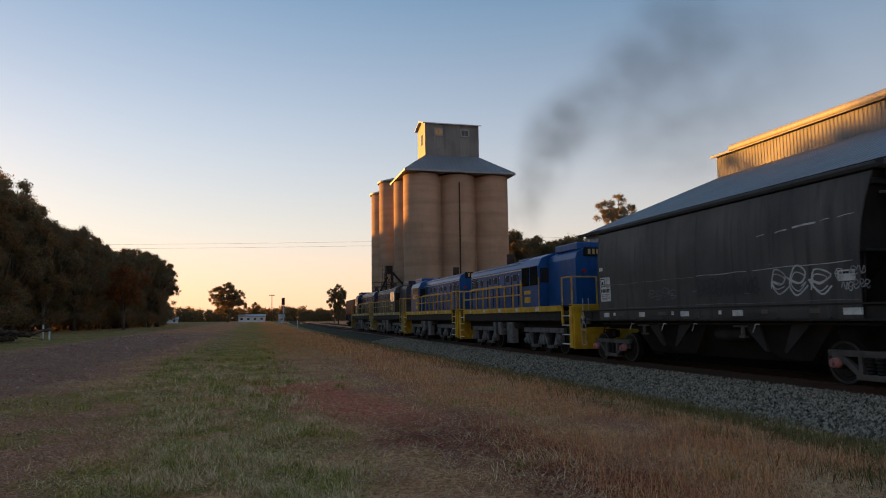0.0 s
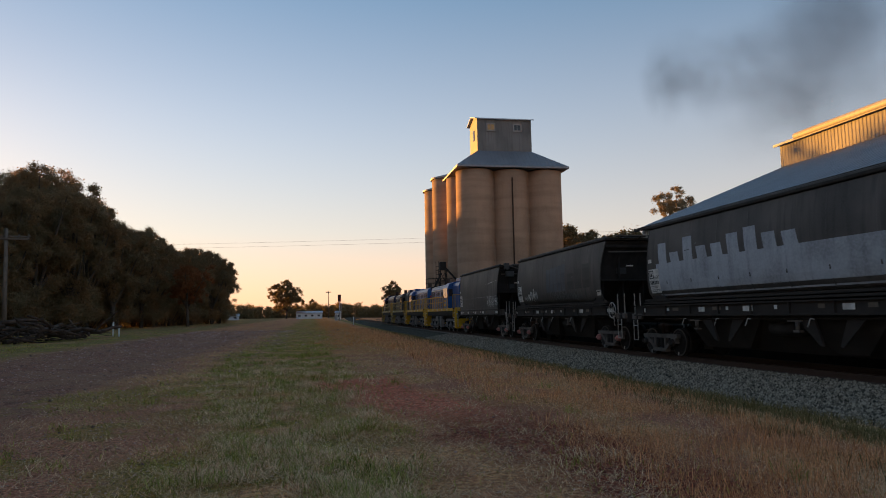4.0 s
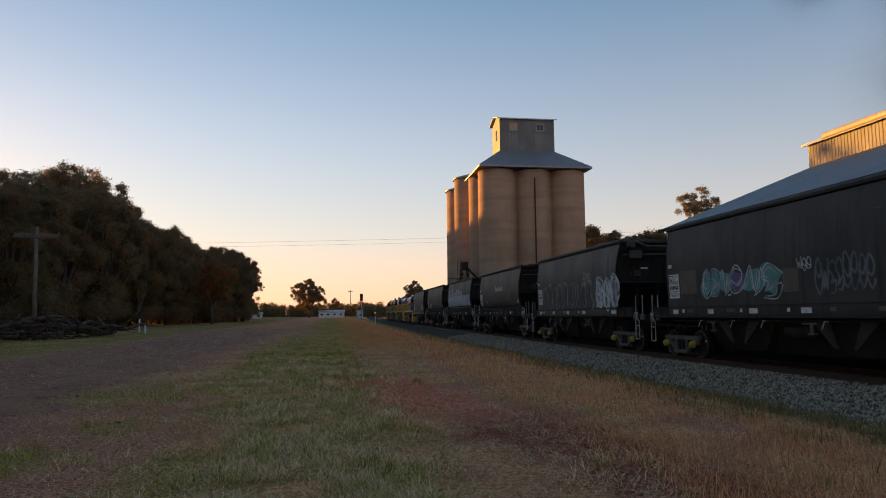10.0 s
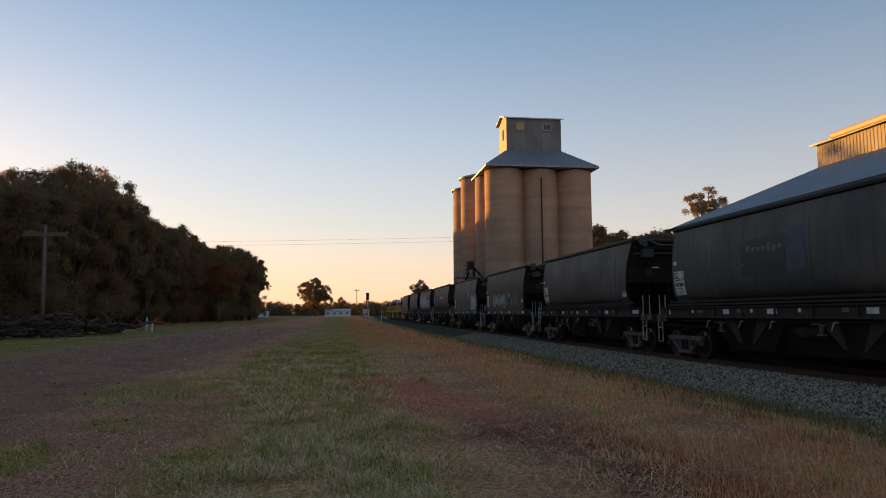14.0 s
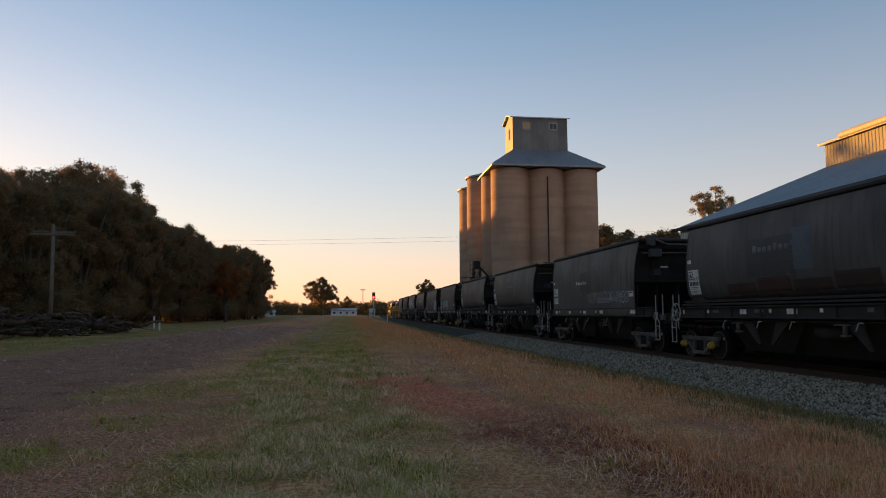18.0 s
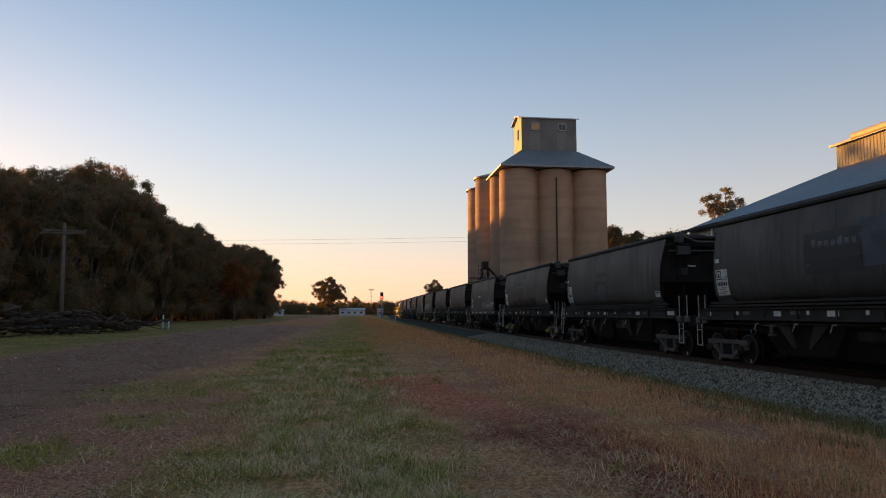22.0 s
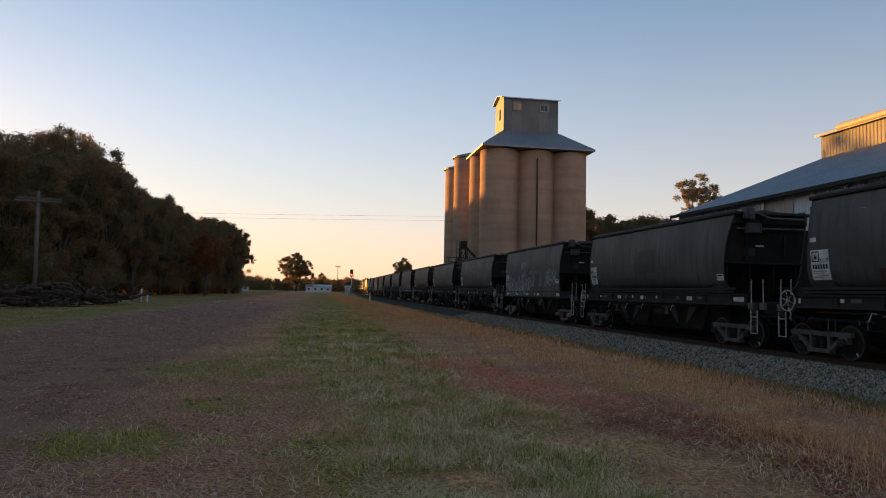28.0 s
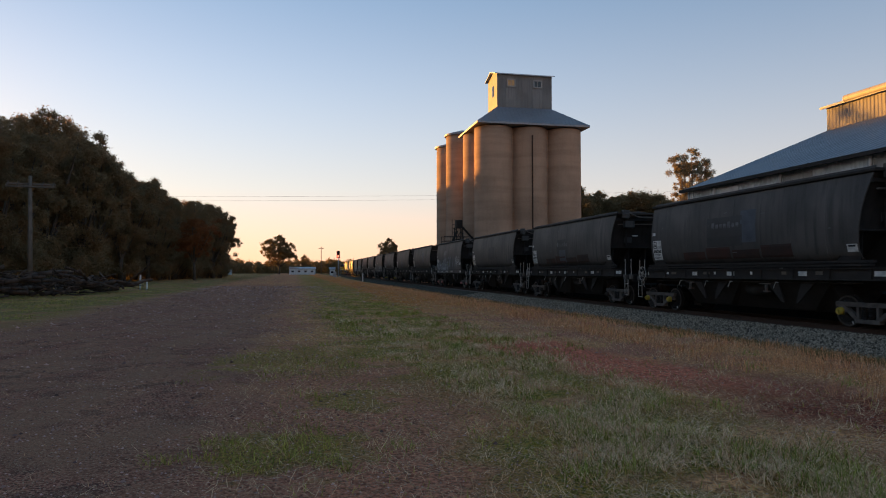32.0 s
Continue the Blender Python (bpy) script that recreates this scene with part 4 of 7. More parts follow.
def build_wagon(style):
    """style: 'flat' (older, straight sides), 'front' or 'rear' (barrel sides, hand brake wheel at that end)."""
    flat = style == "flat"
    paint = M["hopper"]
    prof = FLAT if flat else BODY
    w = thing("hopper_wagon", "sooty dark grey bogie grain hopper wagon with roof hatches", "wagon", group="hopper wagons of the train")

    def ends(z):
        k = (z - 1.9) / 2.24
        if flat:
            return -4.7 - 0.34 * max(0.0, k) ** 2, 5.56 - 0.02 * k
        return -5.0 - 0.44 * max(0.0, k) ** 2, 5.77 - 0.13 * k
    N = 14
    bm = bmesh.new()
    for s in (-1, 1):
        grid = []
        for z, hw in prof:
            e0, e1 = ends(z)
            grid.append([bm.verts.new((e0 + (e1 - e0) * i / N, s * hw, z)) for i in range(N + 1)])
        for a, b in zip(grid, grid[1:]):
            for i in range(N):
                f = bm.faces.new((a[i], a[i + 1], b[i + 1], b[i]) if s < 0 else (a[i], b[i], b[i + 1], a[i + 1]))
                f.smooth = True
    part("body", bm, paint, w)
    # welded seams, and a rolled edge where the side meets the end
    for s in (-1, 1):
        for xx in (-3.9, -2.5, -1.1, 0.3, 1.7, 3.1, 4.5):
            bm = bmesh.new()
            prev = None
            for z, hw in prof[:-1]:
                v = [bm.verts.new((xx + d, s * (hw + o), z)) for d, o in ((-0.03, 0.0005), (-0.018, 0.004), (0.018, 0.004), (0.03, 0.0005))]
                if prev:
                    for i in range(3):
                        bm.faces.new((prev[i], prev[i + 1], v[i + 1], v[i]) if s < 0 else (prev[i], v[i], v[i + 1], prev[i + 1]))
                prev = v
            part("sheet_seam", bm, paint, w)
        for e in (0, 1):
            bm = bmesh.new()
            bm_path(bm, [(ends(z)[e], s * (hw - 0.005), z) for z, hw in prof], 0.022, 6)
            part("corner_edge", bm, paint, w)
    # end sheets: upright above a shelf, sloping hopper floor below
    for e, s in ((0, -1), (1, 1)):
        bm = bmesh.new()
        rows = []
        for z in (2.72, 2.9, 3.3, 3.7, 4.12, 4.26):
            x, hw = ends(z)[e], half_width(z, flat)
            rows.append([bm.verts.new((x - s * 0.02, yy * hw, z)) for yy in (-1, -0.5, 0, 0.5, 1)])
        for a, b in zip(rows, rows[1:]):
            for i in range(4):
                bm.faces.new((a[i], a[i + 1], b[i + 1], b[i]))
        lo = [bm.verts.new((ends(2.7)[e] - s * 1.6, yy * 1.2, 1.3)) for yy in (-1, -0.5, 0, 0.5, 1)]
        for i in range(4):
            bm.faces.new((rows[0][i], rows[0][i + 1], lo[i + 1], lo[i]))
        part("end_sheet", bm, M["dark_end"], w)
        for yy in (-1.0, -0.35, 0.35, 1.0):
            bm = bmesh.new()
            x = ends(2.7)[e]
            bm_prism(bm, [(x, 2.7), (x - s * 1.45, 1.45), (x - s * 0.1, 1.45)], "y", yy * 1.28 - 0.02, yy * 1.28 + 0.02)
            part("end_gusset", bm, M["dark_end"], w)
        box_part("end_beam", w, M["dark_end"], ends(2.72)[e] + s * 0.05, 0, 2.72, 0.14, 2.8, 0.06, 0.012)
        box_part("end_beam", w, M["dark_end"], ends(4.05)[e] + s * 0.04, 0, 4.05, 0.1, 2.7, 0.12, 0.015)
        for yy in (-0.7, 0.7):
            box_part("end_stiffener", w, M["dark_end"], ends(3.4)[e] + s * 0.02, yy, 3.4, 0.07, 0.08, 1.2, 0.01)
        bars_part("end_pipe", w, M["cast"], [((ends(3.8)[e] + s * 0.2, -1.2, 3.86), (ends(3.8)[e] + s * 0.2, 1.25, 3.82))], 0.03, 6)
        box_part("end_plate", w, M["dark_patch"], ends(3.1)[e] + s * 0.01, 0.55, 3.1, 0.02, 0.42, 0.26)
        box_part("end_notice", w, M["white"], ends(3.25)[e] + s * 0.02, 0.2, 3.3, 0.012, 0.3, 0.05)
    # coaming, roof and hatches
    x0, x1 = ends(4.3)
    xm, ln = (x0 + x1) / 2, x1 - x0
    bm = bmesh.new()
    for s in (-1, 1):
        bm_box(bm, xm, s * 1.33, 4.33, ln + 0.2, 0.12, 0.1)
    for x in (x0 - 0.05, x1 + 0.05):
        bm_box(bm, x, 0, 4.33, 0.12, 2.7, 0.1)
    part("top_rail", bm, M["frame_steel"], w, bevel=0.02)
    for s in (-1, 1):
        box_part("coaming", w, paint, xm, s * 1.26, 4.41, ln, 0.05, 0.08, 0.012)
    bm = bmesh.new()
    bm_prism(bm, [(-1.27, 4.3), (-0.5, 4.4), (0.5, 4.4), (1.27, 4.3)], "x", x0, x1)
    part("roof", bm, paint, w)
    for k in range(4):
        xx = x0 + 1.5 + (ln - 3.0) * k / 3
        bm = bmesh.new()
        bm_prism(bm, [(-0.45, 4.38), (-0.4, 4.46), (0.0, 4.5), (0.4, 4.46), (0.45, 4.38)], "x", xx - 1.2, xx + 1.2)
        part("roof_hatch", bm, paint, w)
    if style == "rear":
        for yy, lx in ((-0.7, 0.5), (0.1, 0.8), (0.75, 0.4)):
            box_part("hatch_walkway", w, M["cast"], x0 - 0.2, yy, 4.44, 0.32, lx, 0.05, 0.01, "pale weathered walkway board")
        bars_part("walkway_bracket", w, M["frame_steel"], [((x0, yy, 4.3), (x0 - 0.35, yy, 4.42)) for yy in (-0.8, 0.0, 0.8)], 0.025, 5)
    else:
        bm = bmesh.new()
        bm_box(bm, x0 - 0.18, 0.95, 4.3, 0.28, 0.3, 0.38)
        bm_box(bm, x0 - 0.34, 0.95, 4.2, 0.08, 0.2, 0.24)
        part("hatch_gear", bm, paint, w, "hatch operating gear box", 0.02)
        bars_part("hatch_arm", w, M["cast"], [((x0 - 0.3, 0.85, 4.36), (x0 - 0.42, 0.5, 4.18)), ((x0 - 0.42, 0.5, 4.18), (x0 - 0.3, 0.2, 4.14))], 0.035, 6, "pale hatch linkage arm")
        bars_part("hatch_shaft", w, M["cast"], [((x0 - 0.28, -1.1, 4.15), (x0 - 0.28, 0.35, 4.15))], 0.04, 6, "pale hatch shaft")
        box_part("end_step", w, paint, x0 - 0.12, 0.75, 3.82, 0.22, 0.5, 0.32, 0.02)
    # sills and rails
    for s in (-1, 1):
        if not flat:
            for z, y, t in ((1.87, 1.3, 0.07), (1.77, 1.36, 0.06)):
                box_part("side_rail", w, M["frame_steel"], 0.35, s * y, z, 11.6, 0.1, t)
        bm = bmesh.new()
        bm_box(bm, 0.35, s * 1.34, 1.52, 12.9, 0.06, 0.3)
        bm_box(bm, 0.35, s * 1.37, 1.68, 12.9, 0.14, 0.04)
        bm_box(bm, 0.35, s * 1.37, 1.36, 12.9, 0.14, 0.04)
        part("side_sill", bm, M["frame_steel"], w)
        bm = bmesh.new()
        for xx in np.arange(-5.4, 6.6, 1.45):
            bm_box(bm, xx, s * 1.38, 1.52, 0.05, 0.08, 0.3)
        part("sill_ribs", bm, M["frame_steel"], w)["kind"] = "stuff"
        py = 1.43 if flat else 1.374
        for xx, wd in ((-5.75, 0.52), (-2.9, 0.34), (0.55, 0.4), (2.7, 0.3), (6.2, 0.2)) if not flat else ((-4.5, 0.46), (-1.2, 0.36), (0.9, 0.36), (3.0, 0.3), (5.1, 0.34)):
            box_part("sill_plate", w, M["white"], xx, s * py, 1.53, wd, 0.012, 0.14, label="small white lettered plate")
        for xx, wd, mt in ((-3.55, 0.26, "tan_patch"), (-2.1, 0.2, "tan_patch"), (-0.55, 0.1, "white"), (1.45, 0.1, "white"), (1.95, 0.4, "tan_patch"), (4.15, 0.34, "tan_patch"), (4.6, 0.12, "white")):
            box_part("sill_plate", w, M[mt], xx, s * py, 1.55, wd, 0.012, 0.1, label="small stained plate")
        # data panel with its lettering; the number is plain bars
        px = ends(2.5)[1] - 0.13
        zo = -0.12 if flat else 0.0
        dp = side_panel("data_panel", w, M["white"], px, px - 0.64, 2.1 + zo, 2.9 + zo, s, flat, 0.008, "white data panel with black lettering NGVF")
        side_panel("emblem", dp, M["black"], px - 0.04, px - 0.3, 2.58 + zo, 2.86 + zo, s, flat, 0.011, "black square emblem frame")
        side_panel("emblem_field", dp, M["white"], px - 0.07, px - 0.27, 2.61 + zo, 2.83 + zo, s, flat, 0.013)
        yb = half_width(2.7 + zo, flat)
        bm = bmesh.new()
        bm_prism(bm, [(px - 0.1, 2.65 + zo), (px - 0.24, 2.65 + zo), (px - 0.17, 2.79 + zo)], "y", s * yb, s * (yb + 0.018))
        part("triangle", bm, M["black"], dp)
        tx = bpy.data.curves.new("lettering", "FONT")
        tx.body, tx.size, tx.align_x = "NGVF", 0.17, "LEFT"
        tm = new("lettering_source", tx)
        lt = bpy.data.meshes.new_from_object(tm.evaluated_get(bpy.context.evaluated_depsgraph_get()))
        bpy.data.objects.remove(tm)
        lt.materials.append(M["black"])
        lo2 = new("lettering", lt)
        lo2.parent = dp
        xs = [v.co.x for v in lt.vertices]
        fit_w = 0.31 / (max(xs) - min(xs))
        base = Matrix.Rotation(math.pi if s > 0 else 0, 4, "Z") @ Matrix.Rotation(math.pi / 2, 4, "X") @ Matrix.Diagonal((fit_w, 1.0, 1.0, 1.0))
        lo2.matrix_local = Matrix.Translation((px - (0.32 if s > 0 else 0.63), s * (half_width(2.6 + zo, flat) + 0.016), 2.56 + zo)) @ base
        for k in range(6):
            side_panel("number_bar", dp, M["black"], px - 0.05 - 0.094 * k, px - 0.115 - 0.094 * k, 2.39 + zo, 2.51 + zo, s, flat, 0.011)
        for z2, w2 in ((2.32, 0.5), (2.27, 0.42), (2.2, 0.5), (2.15, 0.3)):
            side_panel("text_bar", dp, M["grey_spray"], px - 0.06, px - 0.06 - w2, z2 + zo, z2 + 0.018 + zo, s, flat, 0.011)
        side_panel("front_plate", w, M["white"], px + 0.02, px - 0.2, 3.12 + zo, 3.24 + zo, s, flat, 0.008, "small white plate over the data panel")
        rp = side_panel("rear_plate", w, M["white"], -4.62 if not flat else -4.2, -4.98 if not flat else -4.62, 2.14, 2.36, s, flat, 0.008, "small white notice plate")
        side_panel("text_bar", rp, M["black"], -4.68 if not flat else -4.26, -4.92 if not flat else -4.56, 2.28, 2.33, s, flat, 0.011)
    # platforms, headstocks, rails and steps
    for s, xa, xb, rails, step in ((1, 5.7, 7.02, (6.95, 6.53), 6.87), (-1, -7.02, -5.0, (-6.88, -6.32), -6.48)):
        bm = bmesh.new()
        bm_box(bm, (xa + xb) / 2, 0, 1.42, abs(xb - xa), 2.5, 0.08)
        bm_box(bm, s * 6.95, 0, 1.28, 0.16, 2.6, 0.34)
        part("end_platform", bm, M["frame_steel"], w)
        for yy in (-1, 1):
            for x in rails:
                bars_part("grab_rail", w, M["rail_paint"], [((x, yy * 1.33, 1.4), (x, yy * 1.33, 2.14))], 0.018, 6, "upright pale grab rail")
                box_part("rail_foot", w, M["cast"], x, yy * 1.34, 1.32, 0.26, 0.1, 0.2, 0.02, "grey cast pad at the foot of the rail")
            bars_part("step", w, M["rail_paint"], [((step + 0.15, yy * 1.36, 1.2), (step + 0.15, yy * 1.36, 0.5)), ((step - 0.15, yy * 1.36, 1.2), (step - 0.15, yy * 1.36, 0.5)), ((step + 0.15, yy * 1.36, 0.5), (step - 0.15, yy * 1.36, 0.5)), ((step + 0.15, yy * 1.36, 1.0), (step - 0.15, yy * 1.36, 1.0))], 0.018, 6, "pale bent-bar step")
            box_part("step_bracket", w, M["frame_steel"], step, yy * 1.31, 1.22, 0.26, 0.08, 0.3, 0.02)
        bm = bmesh.new()
        bm_box(bm, s * 7.08, 0, 0.86, 0.44, 0.2, 0.26)
        bm_box(bm, s * 7.22, 0.06 * s, 0.86, 0.2, 0.3, 0.34)
        part("coupler", bm, M["rust"], w, bevel=0.03)
        bm = bmesh.new()
        bm_path(bm, [(s * 6.98, 0.45, 1.1), (s * 7.1, 0.45, 0.85), (s * 7.22, 0.4, 0.62), (s * 7.3, 0.33, 0.6)], 0.03, 6)
        part("brake_hose", bm, M["black"], w)
    if flat:
        for xx in (6.62, -6.7):
            bars_part("cross_handle", w, M["rail_paint"], [((xx, 1.42, 1.18), (xx + 0.24, 1.45, 1.5)), ((xx + 0.24, 1.42, 1.18), (xx, 1.45, 1.5))], 0.024, 5, "white crossed lever")
    else:
        bx = 6.56 if style == "front" else -6.02
        bm = bmesh.new()
        bm_path(bm, [(bx + 0.29 * math.cos(math.pi * k / 12), 1.43, 1.53 + 0.29 * math.sin(math.pi * k / 12)) for k in range(25)], 0.02, 6)
        bw = part("brake_wheel", bm, M["rail_paint"], w, "white spoked hand brake wheel")
        for k in range(6):
            a = math.pi * k / 3 + 0.3
            bars_part("spoke", bw, M["rail_paint"], [((bx, 1.41, 1.53), (bx + 0.29 * math.cos(a), 1.43, 1.53 + 0.29 * math.sin(a)))], 0.014, 5)
        bars_part("hub", bw, M["rail_paint"], [((bx, 1.36, 1.53), (bx, 1.45, 1.53))], 0.045, 8)
        bm = bmesh.new()
        bm_path(bm, [(bx - 0.05, 1.41, 1.26), (bx - 0.12, 1.41, 1.16), (bx - 0.08, 1.41, 1.04), (bx - 0.16, 1.41, 0.96)], 0.016, 5)
        part("brake_chain", bm, M["rail_paint"], w)
    # hopper bottoms and brake gear
    for xx in (-2.2, 1.9):
        bm = bmesh.new()
        t, b = [], []
        for sx, sy in ((-1, -1), (1, -1), (1, 1), (-1, 1)):
            t.append(bm.verts.new((xx + sx * 1.7, sy * 1.2, 1.4)))
            b.append(bm.verts.new((xx + sx * 0.45, sy * 0.7, 0.42)))
        for k in range(4):
            bm.faces.new((t[k], t[(k + 1) % 4], b[(k + 1) % 4], b[k]))
        bm.faces.new(b)
        part("hopper_chute", bm, M["frame_steel"], w)
        for sg in (-1, 1):
            bm = bmesh.new()
            bm_prism(bm, [(xx + sg * 1.15, 1.36), (xx + sg * 0.35, 0.62), (xx + sg * 0.25, 0.62), (xx + sg * 0.55, 1.36)], "y", 1.2, 1.26)
            part("gusset", bm, M["frame_steel"], w)
    bm = bmesh.new()
    bm_prism(bm, [(-1.15, 1.4), (-0.35, 0.34), (0.35, 0.34), (1.15, 1.4)], "x", -3.6, 4.1)
    part("discharge_trough", bm, M["frame_steel"], w)
    bm = bmesh.new()
    bm_tube(bm, (-0.9, 0.85, 1.0), (0.2, 0.85, 1.0), 0.2, n=12)
    part("brake_cylinder", bm, M["frame_steel"], w)
    bars_part("brake_pipe", w, M["frame_steel"], [((-5, 1.28, 1.27), (5.6, 1.28, 1.24))], 0.025, 5)
    for xx in (3.7, 2.0, 0.6, -1.7):
        bars_part("pull_handle", w, M["rail_paint"], [((xx, 1.36, 1.26), (xx - 0.2, 1.42, 1.25)), ((xx, 1.36, 1.26), (xx + 0.03, 1.42, 1.06))], 0.015, 5, "white release handle")
    for xx in (3.2, -1.1):
        bm = bmesh.new()
        bm_box(bm, xx, 1.25, 1.2, 0.5, 0.12, 0.04)
        bm_tube(bm, (xx - 0.1, 1.3, 1.18), (xx - 0.1, 1.3, 0.98), 0.05, n=8)
        bm_box(bm, xx - 0.1, 1.28, 0.95, 0.2, 0.14, 0.05)
        part("slide_lock", bm, M["cast"], w, "grey hopper slide lock")
    box_part("underframe", w, M["frame_steel"], 0, 0, 1.2, 13.9, 0.5, 0.3)
    bogie(w, 5.55 if flat else 5.82)
    bogie(w, -4.55 if flat else -4.9)
    return w


wagon_bases = {k: build_wagon(k) for k in ("flat", "front", "rear")}


# ---- locomotives ----
def loco_bogie(parent, x0):
    for s in (-1, 1):
        y = s * 1.02
        bm = bmesh.new()
        def bar(a, b, t, d=0.13):
            p, q = Vector((a[0], 0, a[1])), Vector((b[0], 0, b[1]))
            mid, ln = (p + q) / 2, (q - p).length
            bm_box(bm, x0 + mid.x, y, mid.z, ln + t * 0.5, d, t, Matrix.Rotation(-math.atan2(q.z - p.z, q.x - p.x), 4, "Y"))
        bar((-1.95, 0.92), (1.95, 0.92), 0.2)
        for c in (-1.56, 0.0, 1.56):
            bm_tube(bm, (x0 + c, y, 0.46), (x0 + c, y + s * 0.2, 0.46), 0.15, 0.12, n=12)
        for c in (-0.78, 0.78):
            bar((c - 0.62, 0.8), (c - 0.3, 0.3), 0.12)
            bar((c + 0.62, 0.8), (c + 0.3, 0.3), 0.12)
            bar((c - 0.32, 0.27), (c + 0.32, 0.27), 0.13, 0.18)
        for c in (-1.56, 0.0, 1.56):
            bm_box(bm, x0 + c, y, 0.55, 0.36, 0.2, 0.42)
        part("bogie_frame", bm, M["loco_cast"], parent, "grey cast bogie side frame", 0.012)
        for c in (-0.78, 0.78):
            coil_spring(parent, x0 + c, y + s * 0.02, 0.33, 0.78, 0.13)
    return [wheelset(parent, x0 + c) for c in (-1.56, 0.0, 1.56)]


def build_loco(paint, label, cab, fence, roof_mat):
    """cab: +1 when the cab stands at the leading end, -1 at the trailing end."""
    w = thing("diesel_locomotive", label, "locomotive", group="locomotives of the train")
    c = cab
    def bx(name, m, x0, x1, y, z0, z1, bevel=0.03, lab=""):
        return box_part(name, w, m, c * (x0 + x1) / 2, 0, (z0 + z1) / 2, abs(x1 - x0), 2 * y, z1 - z0, bevel, lab)
    bx("underframe", M["frame_steel"], -7.0, 7.0, 1.35, 1.32, 1.68, 0.0)
    bx("frame_web", M["frame_steel"], -6.6, 6.6, 0.85, 0.8, 1.34, 0.0)
    for s in (-1, 1):
        bm = bmesh.new()
        bm_box(bm, 0, s * 1.4, 1.79, 12.2, 0.06, 0.22)
        part("sill_band", bm, fence, w, "yellow painted sill")
    bx("walkway", M["frame_steel"], -7.0, 7.0, 1.42, 1.86, 1.9, 0.0)
    # long hood with rounded shoulders
    bm = bmesh.new()
    prof = [(-0.92, 1.9), (-0.92, 3.7), (-0.84, 3.92), (-0.55, 4.08), (0.55, 4.08), (0.84, 3.92), (0.92, 3.7), (0.92, 1.9)]
    lo, hi = sorted((c * -6.2, c * 2.1))
    bm_prism(bm, prof, "x", lo, hi)
    hood = part("long_hood", bm, paint, w)
    bm = bmesh.new()
    lo, hi = sorted((c * 3.96, c * 6.45))
    bm_prism(bm, prof, "x", lo, hi)
    part("short_hood", bm, paint, w)
    # cab, wider and taller
    bm = bmesh.new()
    lo, hi = sorted((c * 2.1, c * 3.96))
    bm_prism(bm, [(-1.35, 1.75), (-1.35, 3.62), (-1.2, 3.92), (-0.7, 4.12), (0.7, 4.12), (1.2, 3.92), (1.35, 3.62), (1.35, 1.75)], "x", lo, hi)
    cabin = part("cab", bm, paint, w, "", 0.02)
    for s in (-1, 1):
        for x in (2.58, 3.48):
            box_part("window", cabin, M["glass"], c * x, s * 1.36, 3.2, 0.76, 0.03, 0.8, label="dark cab side window")
        for xe in (2.08, 3.98):
            box_part("window", cabin, M["glass"], c * xe, s * 1.1, 3.2, 0.03, 0.36, 0.6)
    # louvres and doors along the hood
    for s in (-1, 1):
        for k in range(9):
            x = -5.6 + k * 0.84
            box_part("hood_door", hood, paint, c * x, s * 0.925, 2.75, 0.74, 0.02, 1.5, 0.008)
        for x0, x1 in ((1.2, 2.0), (-5.9, -5.0)):
            g = bmesh.new()
            for k in range(9):
                bm_box(g, c * (x0 + x1) / 2, s * 0.945, 2.85 + k * 0.09, x1 - x0, 0.03, 0.045)
            part("louvre", g, M["black"], hood, "black radiator louvre")
        bm = bmesh.new()
        bm_box(bm, c * -2.0, s * 0.95, 3.62, 8.1, 0.03, 0.05)
        bm_tube(bm, (c * -6.1, s * 0.86, 3.96), (c * 2.1, s * 0.86, 3.96), 0.022, n=5)
        part("hood_rail", bm, M["white"], hood, "pale strip along the hood shoulder")
    # roof gear
    bm = bmesh.new()
    bm_tube(bm, (c * -2.5, 0, 4.0), (c * -2.5, 0, 4.68), 0.2, n=12)
    part("exhaust_stack", bm, M["rust"], w, "sooty exhaust stack")
    bm = bmesh.new()
    bm_box(bm, c * 0.6, 0, 4.05, 1.5, 1.1, 0.24)
    bm_box(bm, c * 5.1, 0, 4.22, 2.0, 1.3, 0.3)
    part("roof_fan", bm, roof_mat, w, bevel=0.04)
    bm = bmesh.new()
    for x in (-5.2, -1.2):
        bm_box(bm, c * x, 0, 4.0, 0.9, 0.9, 0.14)
    part("roof_vent", bm, roof_mat, w, bevel=0.03)
    # number boards, marker lamps, headlight at both ends
    for e, z, xe in ((1, 3.95, 6.47), (-1, 3.95, 6.22)):
        b = box_part("number_board", w, M["black"], c * e * xe, 0, z, 0.1, 1.15, 0.34, 0.02, "black number board")
        # the lit orange of the digits is painted in the same tan
        for k in range(5):
            box_part("digit_bar", b, M["glow_tan"], c * e * (xe + 0.055), -0.36 + k * 0.18, z, 0.01, 0.1, 0.2)
        bm = bmesh.new()
        for y in (-0.6, 0.6):
            bm_tube(bm, (c * e * (xe - 0.02), y, 3.2), (c * e * (xe + 0.06), y, 3.2), 0.08, n=10)
        part("marker_lamp", bm, M["red_paint"], w)
